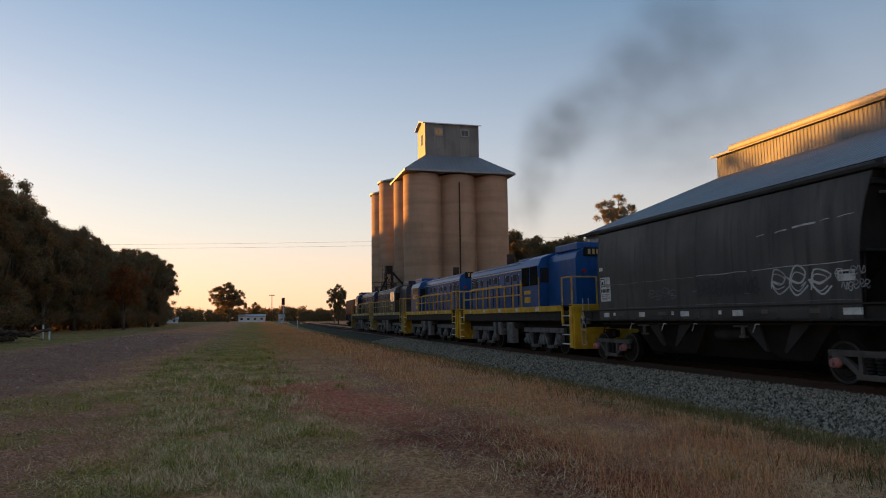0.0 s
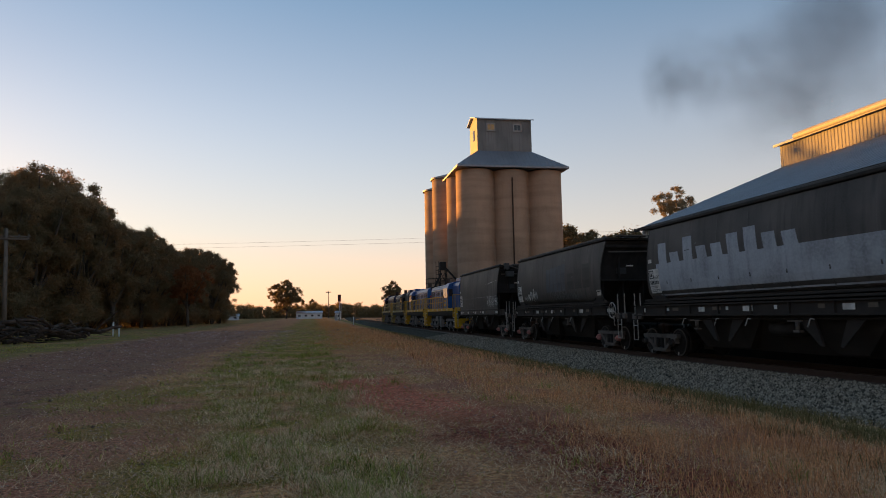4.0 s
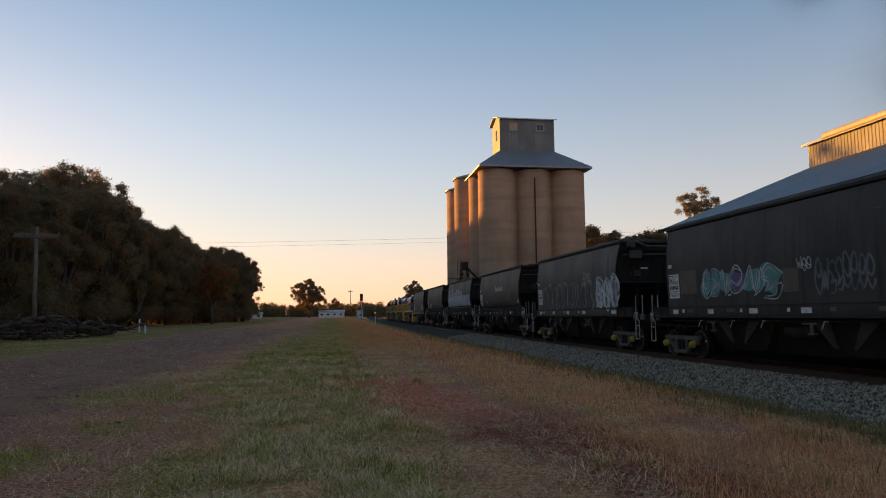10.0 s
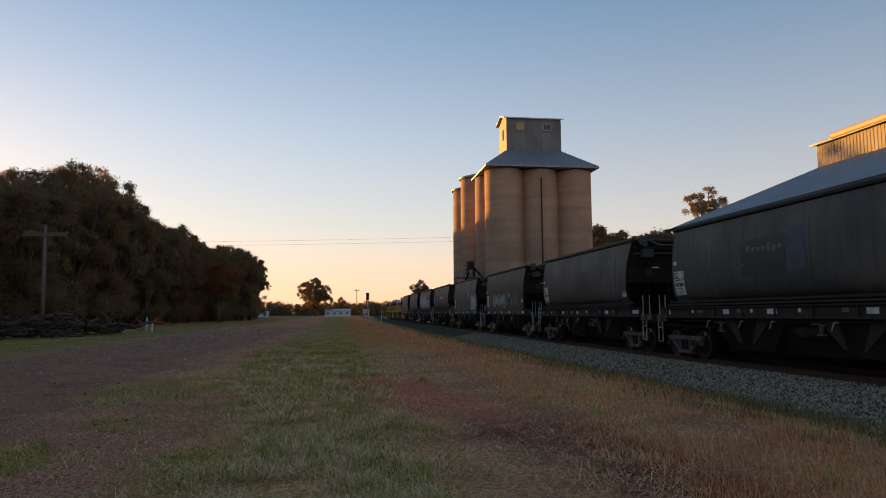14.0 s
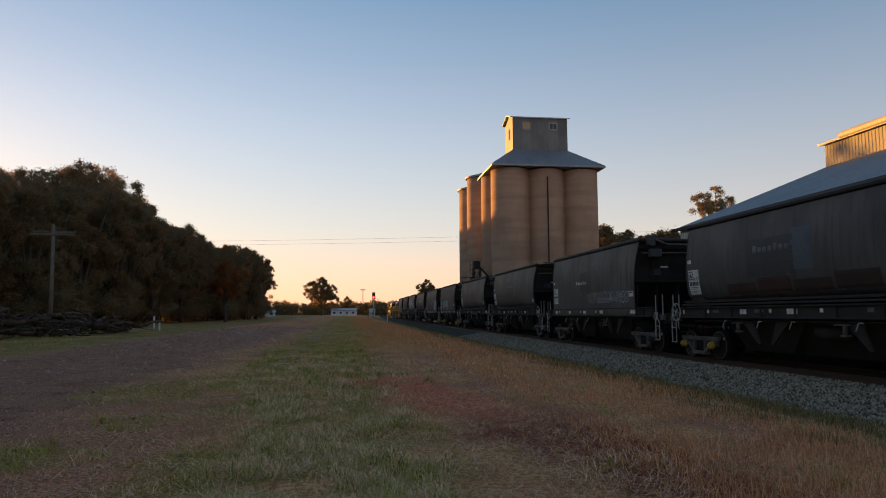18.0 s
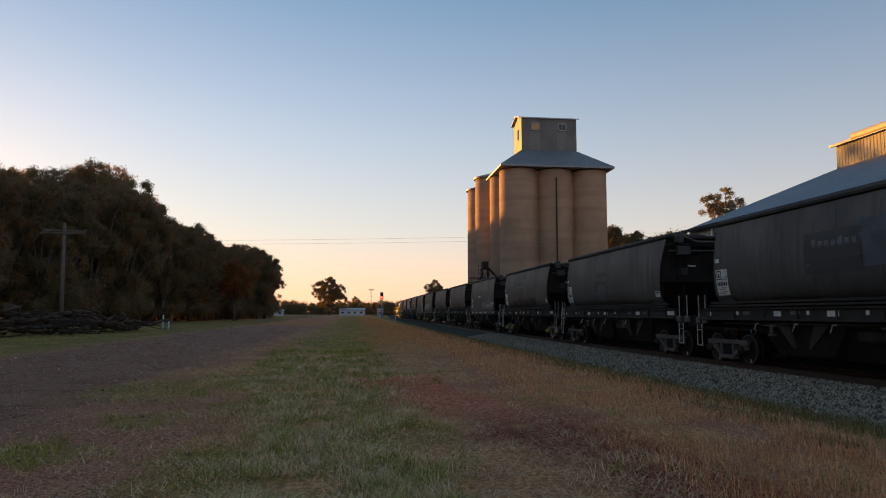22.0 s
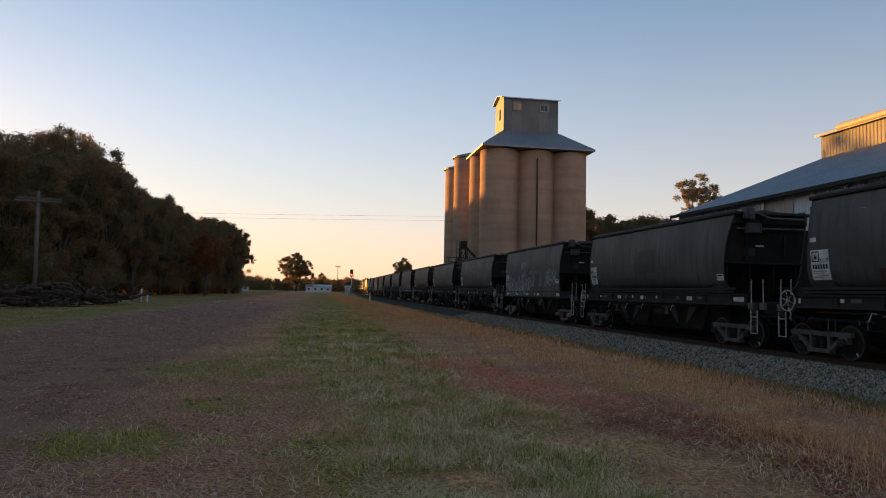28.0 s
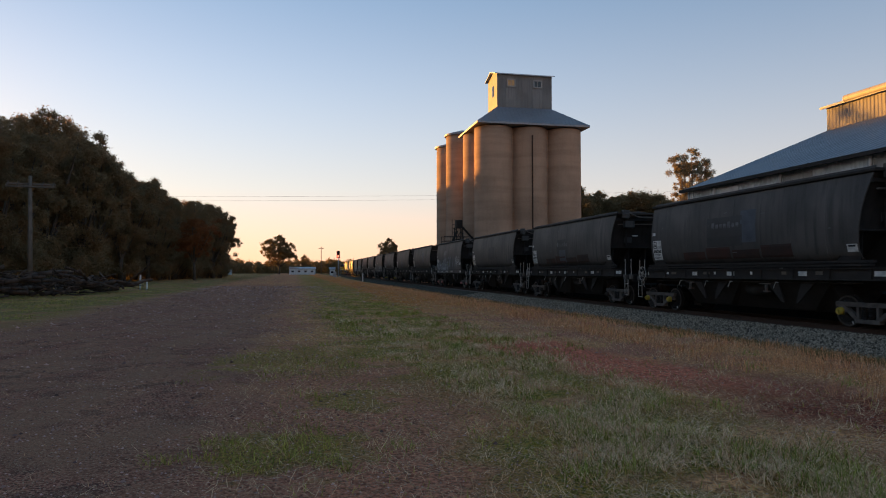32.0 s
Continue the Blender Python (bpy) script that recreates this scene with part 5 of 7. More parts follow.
    # end platforms: yellow steps, pilot, couplers
    for e in (-1, 1):
        bm = bmesh.new()
        bm_box(bm, e * 7.03, 0, 1.1, 0.1, 2.75, 1.65)
        part("end_pilot", bm, fence, w, "yellow end pilot plate", bevel=0.02)
        for s in (-1, 1):
            box_part("step_well", w, fence, e * 6.88, s * 1.38, 1.12, 0.24, 0.06, 1.6, label="yellow step well side")
            box_part("step_well", w, fence, e * 6.16, s * 1.38, 1.5, 0.1, 0.06, 0.6, label="yellow step hanger")
            bars_part("step", w, M["white"], [((e * 6.16, s * 1.4, z), (e * 6.8, s * 1.4, z)) for z in (0.45, 0.8, 1.15, 1.5)], 0.025, 6, "pale step treads")
            bars_part("end_handrail", w, M["yellow"], [((e * 6.98, s * 1.38, 1.3), (e * 6.98, s * 1.38, 2.95)), ((e * 6.2, s * 1.4, 1.3), (e * 6.2, s * 1.4, 2.95)), ((e * 6.98, s * 1.38, 2.95), (e * 6.98, s * 0.35, 2.95)), ((e * 6.2, s * 1.4, 2.95), (e * 6.98, s * 1.38, 2.95)), ((e * 6.98, s * 0.35, 1.9), (e * 6.98, s * 0.35, 2.95))], 0.028, 6, "yellow tube handrail")
        bm = bmesh.new()
        bm_box(bm, e * 7.3, 0, 0.86, 0.5, 0.2, 0.28)
        part("coupler", bm, M["rust"], w)
    # side fences beside the hood
    for s in (-1, 1):
        lo, hi = -6.0, 2.2
        segs = [((c * lo, s * 1.4, z), (c * hi, s * 1.4, z)) for z in (2.45, 2.9)]
        segs += [((c * x, s * 1.4, 1.88), (c * x, s * 1.4, 2.95)) for x in np.linspace(lo, hi, 9)]
        bars_part("side_handrail", w, fence, segs, 0.03, 6, "tube handrail along the walkway")
        box_part("handrail_band", w, fence, c * (lo + hi) / 2 + 0.6, s * 1.4, 2.93, (hi - lo) * 0.55, 0.03, 0.1)
        for x in (2.08, 4.0):
            bars_part("cab_grab_rail", w, fence, [((c * x, s * 1.38, 1.8), (c * x, s * 1.38, 3.1))], 0.022, 6)
    # tanks between the bogies
    bm = bmesh.new()
    bm_box(bm, 0, 0, 0.95, 1.5, 2.1, 0.55)
    part("fuel_tank", bm, M["frame_steel"], w, bevel=0.06)
    for s in (-1, 1):
        for xx, wd, hh in ((-0.55, 0.7, 0.95), (0.75, 0.45, 0.6), (1.5, 0.35, 0.45)):
            box_part("equipment_box", w, M["loco_cast"], xx, s * 1.2, 1.25 - hh / 2, wd, 0.3, hh, 0.02, "grey underframe equipment box")
        box_part("cab_lettering", cabin, M["yellow"], c * 2.75, s * 1.355, 2.52, 0.7, 0.012, 0.16, label="faded yellow painted bar")
        box_part("cab_lettering", cabin, M["yellow"], c * 2.75, s * 1.355, 2.2, 0.62, 0.012, 0.24, label="faded yellow painted bar")
        for x in (-5.2, -4.36, -3.1, -2.26, -0.6, 0.3):
            box_part("door_window", hood, M["black"], c * x, s * 0.938, 3.3, 0.42, 0.012, 0.3, label="dark grille in a hood door")
        for k in range(9):
            box_part("door_handle", hood, M["rail_paint"], c * (-5.34 + k * 0.84), s * 0.945, 2.72, 0.03, 0.03, 0.3 + 0.12 * (k % 3), label="pale worn door handle")
            box_part("door_hinge", hood, M["white"], c * (-5.9 + k * 0.84), s * 0.94, 3.42, 0.09, 0.02, 0.05, label="pale hinge")
        for k in range(10):
            box_part("door_gap", hood, M["black"], c * (-6.02 + k * 0.84), s * 0.932, 2.75, 0.035, 0.02, 1.5)
        for k in range(5):
            box_part("sill_patch", w, M["white"], c * (-4.9 + 2.2 * k), s * 1.432, 1.79, 0.32, 0.012, 0.14, label="pale worn patch on the sill")
    bm = bmesh.new()
    for s in (-1, 1):
        bm_tube(bm, (-1.5, s * 1.1, 1.1), (1.6, s * 1.1, 1.1), 0.16, n=10)
    part("air_reservoir", bm, M["frame_steel"], w)
    loco_bogie(w, 3.6)
    loco_bogie(w, -3.6)
    return w


locos = [
    build_loco(M["blue"], "blue diesel locomotive with yellow sill and handrails", -1, M["yellow"], M["blue"]),
    build_loco(M["blue"], "blue diesel locomotive with exhaust stack and yellow rails", 1, M["yellow"], M["blue"]),
    build_loco(M["grey_loco"], "faded grey diesel locomotive with pale handrails", -1, M["faded_yellow"], M["navy"]),
    build_loco(M["navy"], "dark navy diesel locomotive leading the train", 1, M["faded_yellow"], M["navy"]),
]
wagons, _used = [], set()
for k in range(18):
    style = "flat" if k in FLAT_AT else "rear" if k in REAR_WHEEL_AT else "front"
    wagons.append(copy_thing(wagon_bases[style], Matrix()) if style in _used else wagon_bases[style])
    _used.add(style)


# ---- trees ----
def leaf_cloud(name, clumps, per, size, material, seed, flat=0.75):
    """Many small leaf blades scattered in clumps."""
    rng = np.random.default_rng(seed)
    verts, faces = [], []
    for cx, cy, cz, r in clumps:
        k = int(per * (r ** 1.6))
        d = rng.normal(size=(k, 3))
        d /= np.linalg.norm(d, axis=1)[:, None]
        rad = r * np.minimum(1.3, 0.35 + np.abs(rng.normal(0, 0.36, k)))
        c = np.array([cx, cy, cz]) + d * rad[:, None] * np.array([1, 1, flat])
        a = rng.normal(size=(k, 3))
        a /= np.linalg.norm(a, axis=1)[:, None]
        b = np.cross(a, rng.normal(size=(k, 3)))
        b /= np.linalg.norm(b, axis=1)[:, None]
        s = size * rng.uniform(0.6, 1.4, k)[:, None]
        u, v = a * s, b * s * 0.42
        verts.append(np.stack([c - u, c - v * 0.8, c + u, c + v], 1).reshape(-1, 3))
    verts = np.concatenate(verts)
    faces = np.arange(len(verts)).reshape(-1, 4)
    me = bpy.data.meshes.new(name)
    me.from_pydata(verts.tolist(), [], faces.tolist())
    me.materials.append(material)
    return me


def tree_parts(height, spread, seed, bark, leaf, per=260, size=0.16, fork=0.35, low=0.3):
    rng = random.Random(seed)
    bm = bmesh.new()
    r0 = height * 0.022
    base, top = Vector((0, 0, -0.3)), Vector((rng.uniform(-0.3, 0.3), rng.uniform(-0.3, 0.3), height * fork))
    bm_tube(bm, base, top, r0 * 1.25, r0 * 0.8, n=9)
    clumps = []
    for k in range(7):
        a = 2 * math.pi * k / 7 + rng.uniform(-0.4, 0.4)
        reach = spread * rng.uniform(0.35, 0.85)
        mid = top + Vector((math.cos(a) * reach * 0.5, math.sin(a) * reach * 0.5, (height - top.z) * rng.uniform(0.2, 0.5)))
        end = top + Vector((math.cos(a) * reach, math.sin(a) * reach, (height - top.z) * rng.uniform(0.35, 0.95)))
        bm_tube(bm, top - Vector((0, 0, 0.2)), mid, r0 * 0.55, r0 * 0.35, n=6)
        bm_tube(bm, mid, end, r0 * 0.35, r0 * 0.1, n=5)
        for p, r in ((end, spread * rng.uniform(0.2, 0.3)), (mid, spread * rng.uniform(0.22, 0.34))):
            clumps.append((p.x, p.y, p.z, r))
            for _ in range(9):
                q = p + Vector((rng.uniform(-1, 1), rng.uniform(-1, 1), rng.uniform(-0.8, 1.2))) * r * 1.6
                if q.z > height * low:
                    clumps.append((q.x, q.y, min(q.z, height * 0.96), r * rng.uniform(0.2, 0.55)))
    for _ in range(6):
        a, rr = rng.uniform(0, 6.28), spread * rng.uniform(0, 0.5)
        clumps.append((math.cos(a) * rr, math.sin(a) * rr, height * rng.uniform(0.75, 0.93), spread * rng.uniform(0.18, 0.3)))
    return mesh_of("trunk", bm, bark), leaf_cloud("crown", clumps, per, size, leaf, seed)


def plant_tree(kind_parts, x, y, scale, turn, label, group=""):
    t = thing("tree", label, "tree", Matrix.Translation((x, y, ground_z(x, y))) @ Matrix.Rotation(turn, 4, "Z") @ Matrix.Scale(scale, 4), group)
    for nm, me in zip(("trunk", "crown"), kind_parts):
        new(nm, me).parent = t
    return t


def gum_parts(height, spread, seed, bark, leaf, per, size, skirt=26, heads=9, head=0.36):
    """A gum of several round leafy heads on forked limbs, with gaps between them."""
    r = random.Random(seed)
    bm = bmesh.new()
    clumps = []
    bm_tube(bm, (0, 0, -0.3), (0, 0, height * 0.25), height * 0.022, height * 0.017, n=9)
    for k in range(heads):
        a = 2.4 * k + r.uniform(-0.4, 0.4)
        out = spread * (r.uniform(0.35, 0.75) if k else 0.0)
        rx = spread * head * r.uniform(0.8, 1.2)
        rz = rx * r.uniform(0.75, 1.05)
        top = height if not k else height * (0.99 - 0.5 * (k / heads) ** 1.2) * r.uniform(0.93, 1.0)
        cx, cy, cz = math.cos(a) * out, math.sin(a) * out, top - rz
        elbow = Vector((cx * 0.6, cy * 0.6, height * 0.22 + (cz - height * 0.22) * 0.6))
        bm_tube(bm, (0, 0, height * 0.2), elbow, height * 0.012, height * 0.008, n=6)
        bm_tube(bm, elbow, (cx, cy, cz + rz * 0.5), height * 0.008, height * 0.002, n=5)
        for _ in range(20):
            th, v = r.uniform(0, 6.28), r.uniform(-0.75, 1.0)
            q = math.sqrt(1 - v * v) * r.uniform(0.6, 1.0)
            clumps.append((cx + rx * q * math.cos(th), cy + rx * q * math.sin(th), cz + rz * v * r.uniform(0.8, 1.0), rx * r.uniform(0.2, 0.42)))
    for _ in range(skirt):
        a, rr = r.uniform(0, 6.28), spread * r.uniform(0.1, 0.75)
        clumps.append((math.cos(a) * rr, math.sin(a) * rr, height * r.uniform(0.1, 0.45), r.uniform(0.7, 1.3)))
    return mesh_of("trunk", bm, bark), leaf_cloud("crown", clumps, per, size, leaf, seed, 0.9)


GUM = [gum_parts(14.6, 4.6, s, M["dark_bark"], M["leaf"], 620, 0.095) for s in (3, 5, 8, 13, 17)]
rt = random.Random(21)


def shrub_mesh(seed):
    r = random.Random(seed)
    cl = [(r.uniform(-2.4, 2.4), r.uniform(-2, 2), r.uniform(0.5, 3.4), r.uniform(0.9, 1.7)) for k in range(11)]
    bm = bmesh.new()
    for x, y, z, rr in cl:
        bm_tube(bm, (x * 0.2, y * 0.2, -0.2), (x, y, z), 0.06, 0.02, n=4)
    return mesh_of("stem", bm, M["dark_bark"]), leaf_cloud("foliage", cl, 420, 0.13, M["leaf"], seed)


SHRUB = [shrub_mesh(s) for s in (2, 4, 6)]


def plant_shrub(x, y, scale, turn):
    t = thing("shrub", "dense dark green scrub under the tree line", "shrub", Matrix.Translation((x, y, ground_z(x, y))) @ Matrix.Rotation(turn, 4, "Z") @ Matrix.Scale(scale, 4), "scrub under the trees")
    for nm, me in zip(("stem", "foliage"), SHRUB[rt.randrange(3)]):
        new(nm, me).parent = t


# crown heights along the front of the tree line
CROWN_Y = (-20, 40, 57, 60, 63, 66, 71, 74, 80, 83, 87, 97, 100, 108, 120, 130, 136, 142)
CROWN_H = (13, 14, 14.4, 14.0, 15.6, 16.6, 17.6, 16.4, 15.8, 13.6, 14.0, 14.4, 12.0, 12.6, 13.9, 13.0, 11.2, 8.8)


def crown_h(y):
    return float(np.interp(y, CROWN_Y, CROWN_H))


# the near end lies out of view, carried on to shade the ground
yy = -14.0
while yy < 138:
    for row in range(3 if yy < 130 else 1):
        x = -38.5 - row * 6.5 + rt.uniform(-1.2, 1.2)
        y = yy * (-x / 37.0) + rt.uniform(-1.2, 1.2) if row else yy + rt.uniform(-0.8, 0.8)
        h = crown_h(y * 37.0 / -x) * (-x / 37.0) * (0.94 if row else 1.0) * rt.uniform(0.93, 1.02) - 0.4
        plant_tree(GUM[rt.randrange(5)], x, y, h / 14.6, rt.uniform(0, 6.28), "dense dark green gum tree in the roadside tree line", "tree line")
    yy += 5.0 if yy < 125 else 3.6
yy = -12.0
while yy < 140:
    for row in range(2):
        plant_shrub(-40.5 - row * 6 + rt.uniform(-1.2, 1.2), yy + rt.uniform(-0.8, 0.8), rt.uniform(0.7, 1.25), rt.uniform(0, 6.28))
    yy += 4.2
# a second grove farther back and trees joining it, unseen and added for shade
for k in range(22):
    x, y = -62 - 2.4 * k, 186 + 5.2 * k
    plant_tree(GUM[rt.randrange(5)], x + rt.uniform(-2, 2), y, rt.uniform(0.85, 1.0), rt.uniform(0, 6.28), "dark gum tree in an unseen grove added for shade", "grove")
    plant_shrub(x + 2, y - 3, 1.4, rt.uniform(0, 6.28))
# tall back row, hidden by the line, added to shade the shed lantern
for k in range(13):
    plant_tree(GUM[rt.randrange(5)], -61 - (k % 2) * 6, 92 + 3.3 * k, rt.uniform(1.2, 1.36), rt.uniform(0, 6.28), "tall dark gum tree in an unseen back row added for shade", "tree line")
for k in range(14):
    x, y = -51 - (k % 2) * 7 - 0.6 * k, 134 + 3.4 * k
    plant_tree(GUM[rt.randrange(5)], x, y, rt.uniform(1.06, 1.16), rt.uniform(0, 6.28), "dark gum tree in an unseen grove added for shade", "grove")


# ---- single trees ----
SPARSE = gum_parts(18.8, 2.7, 33, M["bark"], M["leaf_pale"], 700, 0.09, 0, 15, 0.5)
ROUND = tree_parts(15.0, 8.0, 37, M["dark_bark"], M["leaf_far"], 420, 0.16, 0.25, 0.2)
RUSTY = tree_parts(8.0, 3.3, 41, M["dark_bark"], M["leaf_rust"], 500, 0.1, 0.3, 0.3)
plant_tree(SPARSE, 37.0, 93.0, 1.02, 0.6, "tall open-crowned gum tree behind the shed")
for k in range(7):
    plant_tree(ROUND, 21.0 + 4.6 * k, 126.0 - (k % 2) * 5, 0.9 + 0.05 * (k % 3) + 0.13 * (1 <= k <= 4), 1.3 * k, "broad round-crowned tree behind the silo", "trees behind the silo")
    plant_shrub(22.0 + 4.6 * k, 119.0, 1.7, 0.9 * k)
plant_tree(RUSTY, -32.5, 99.0, 1.1, 0.0, "small tree with rust-orange leaves before the tree line")
plant_tree(gum_parts(13.6, 6.8, 51, M["dark_bark"], M["leaf_far"], 190, 0.2, 0, 16, 0.32), -46.0, 246.0, 1.0, 0.4, "lone spreading gum tree in the far paddock")
plant_tree(tree_parts(8.5, 1.9, 53, M["dark_bark"], M["leaf_far"], 500, 0.16, 0.15, 0.05), -41.5, 276.0, 1.0, 0.4, "narrow dark pine beside the low white building")
plant_tree(gum_parts(11.5, 4.0, 57, M["dark_bark"], M["leaf_far"], 240, 0.17, 0, 13, 0.36), -6.5, 205.0, 1.0, 0.4, "small gum tree beyond the train")


# ---- distant woods along the horizon ----
def build_woods():
    rng = np.random.default_rng(9)
    clumps = []
    for a in np.arange(-75, 62, 0.3):
        for _ in range(3):
            r = 345 + rng.uniform(-25, 45)
            az = radians(a + rng.uniform(-0.3, 0.3))
            h = 6.6 + 1.6 * noise.noise((a * 0.22, 0, 0)) + 1.8 * noise.noise((a * 0.9, 5, 0)) + rng.uniform(-1, 1)
            for k in range(3):
                z = max(0.8, h - 1.6) * (0.2 + 0.4 * k)
                x, y = r * math.sin(az), r * math.cos(az)
                clumps.append((x, y, 1.2 + z, rng.uniform(1.5, 2.6)))
    me = leaf_cloud("distant_woods", clumps, 34, 0.5, M["leaf_far"], 5)
    tagged(new("distant_woods", me), "low dark woodland along the horizon", "woodland", kind="stuff")


build_woods()


# ---- power pole and wires ----
def build_pole(x, y, h, arm, label):
    p = thing("power_pole", label, "power pole", Matrix.Translation((x, y, ground_z(x, y))) @ Matrix.Rotation(0.25, 4, "Z"))
    bm = bmesh.new()
    bm_tube(bm, (0, 0, -0.4), (-0.12, 0, h), 0.17, 0.11, n=10)
    part("pole", bm, M["old_wood"], p)
    for z, yy2 in ((h - 0.55, 0.13), (h - 0.75, -0.13)):
        a = box_part("crossarm", p, M["old_wood"], -0.1, yy2, z, arm, 0.1, 0.12, 0.01)
        for k in (-0.46, -0.25, 0.25, 0.46):
            bm = bmesh.new()
            bm_tube(bm, (-0.1 + k * arm, yy2, z + 0.06), (-0.1 + k * arm, yy2, z + 0.2), 0.05, 0.03, n=6)
            part("insulator", bm, M["cast"], a)
    return p


build_pole(-29.0, 49.4, 7.9, 3.0, "weathered timber power pole with crossarms before the trees")
build_pole(-33.0, 262.0, 10.5, 2.0, "distant timber power pole")
build_pole(-9.0, 240.0, 9.5, 2.0, "distant timber power pole")
for z0, z1 in ((15.0, 18.2), (14.3, 17.4)):
    bm = bmesh.new()
    pts = []
    for k in range(25):
        f = k / 24
        pts.append((-72 + 172 * f, 122 - 4 * f, z0 + (z1 - z0) * f - 2.0 * 4 * f * (1 - f) * 0.5))
    bm_path(bm, pts, 0.012, 4)
    solid("overhead_wire", bm, M["black"], "thin overhead power wire across the sky", "wire", group="overhead wires")


# ---- marker posts, signal and hut ----
def post(x, y, h, r, label):
    bm = bmesh.new()
    bm_tube(bm, (0, 0, -0.2), (0, 0, h), r, r * 0.9, n=8)
    bm_tube(bm, (0, 0, h), (0, 0, h + r), r * 0.9, r * 0.3, n=8)
    return solid("marker_post", bm, M["white"], label, "post", Matrix.Translation((x, y, ground_z(x, y))), "marker posts")


post(-23.0, 53.0, 1.05, 0.07, "white painted timber marker post by the log pile")
post(-22.3, 52.4, 0.65, 0.07, "short white marker post by the log pile")
post(-9.0, 100.0, 1.15, 0.07, "thin white marker post beside the ballast")


def build_signal(x, y):
    s = thing("railway_signal", "black railway colour-light signal on a tall post", "signal", Matrix.Translation((x, y, ground_z(x, y))))
    bm = bmesh.new()
    bm_tube(bm, (0, 0, -0.3), (0, 0, 4.9), 0.09, n=8)
    part("post", bm, M["zinc"], s)
    head = box_part("signal_head", s, M["black"], 0, -0.05, 5.35, 0.75, 0.25, 1.7, 0.05)
    for z in (5.75, 4.95):
        bm = bmesh.new()
        bm_tube(bm, (0, -0.2, z), (0, -0.24, z), 0.2, n=14)
        lamp = part("lamp", bm, M["signal_red"], s, "red lit signal lamp")
        bm = bmesh.new()
        for k in range(9):
            a, b2 = math.pi * (k / 9), math.pi * ((k + 1) / 9)
            vs = [bm.verts.new((0.24 * math.cos(t), yy2, z + 0.24 * math.sin(t))) for yy2 in (-0.18, -0.5) for t in (a, b2)]
            bm.faces.new((vs[0], vs[1], vs[3], vs[2]))
        part("hood", bm, M["black"], s)
    # added blades hide the ever-lit lamps; the lower one swings aside later
    shutters = []
    for z in (5.75, 4.95):
        bm = bmesh.new()
        bm_tube(bm, (0.23, -0.02, 0), (0.23, 0.02, 0), 0.23, n=16)
        sh = part("shutter", bm, M["black"], s, "black blade added to hide the lit lamp")
        sh.location = (-0.23, -0.3, z)
        shutters.append(sh)
    bars_part("ladder", s, M["zinc"], [((0.12 + d, 0.1, 0.1), (0.12 + d, 0.1, 5.0)) for d in (0, 0.35)] + [((0.12, 0.1, z), (0.47, 0.1, z)) for z in np.arange(0.4, 5, 0.4)], 0.02, 4)
    box_part("relay_box", s, M["zinc"], -0.8, 0.2, 0.6, 0.7, 0.5, 1.3, 0.02)
    return s, shutters


signal, signal_shutters = build_signal(-18.2, 165.0)


def build_hut(x, y, lx, ly, h, name, label, turn=0.0):
    b = thing(name, label, "building", Matrix.Translation((x, y, ground_z(x, y))) @ Matrix.Rotation(turn, 4, "Z"))
    bm = bmesh.new()
    bm_box(bm, 0, 0, h / 2 - 0.1, lx, ly, h + 0.2)
    part("wall", bm, M["tank"], b, "white sheet wall")
    bm = bmesh.new()
    bm_prism(bm, [(-ly / 2 - 0.3, h), (-ly / 2 - 0.3, h + 0.12), (0, h + 0.75), (ly / 2 + 0.3, h + 0.12), (ly / 2 + 0.3, h)], "x", -lx / 2 - 0.2, lx / 2 + 0.2)
    part("roof", bm, M["zinc"], b)
    k = max(1, int(lx / 2.2))
    for i in range(k):
        box_part("window", b, M["glass"], -lx / 2 + (i + 0.5) * lx / k, -ly / 2 - 0.02, h * 0.55, 0.8, 0.05, 0.6)
    return b


build_hut(-38.0, 247.0, 9.0, 4.0, 2.0, "low_building", "long low white building with a pale iron roof", 0.1)
build_hut(-25.0, 222.0, 1.6, 1.4, 1.9, "trackside_hut", "small pale trackside equipment hut")
build_hut(-66.0, 238.0, 10.0, 4.0, 1.4, "low_building", "pale low farm building beyond the trees", 0.3)


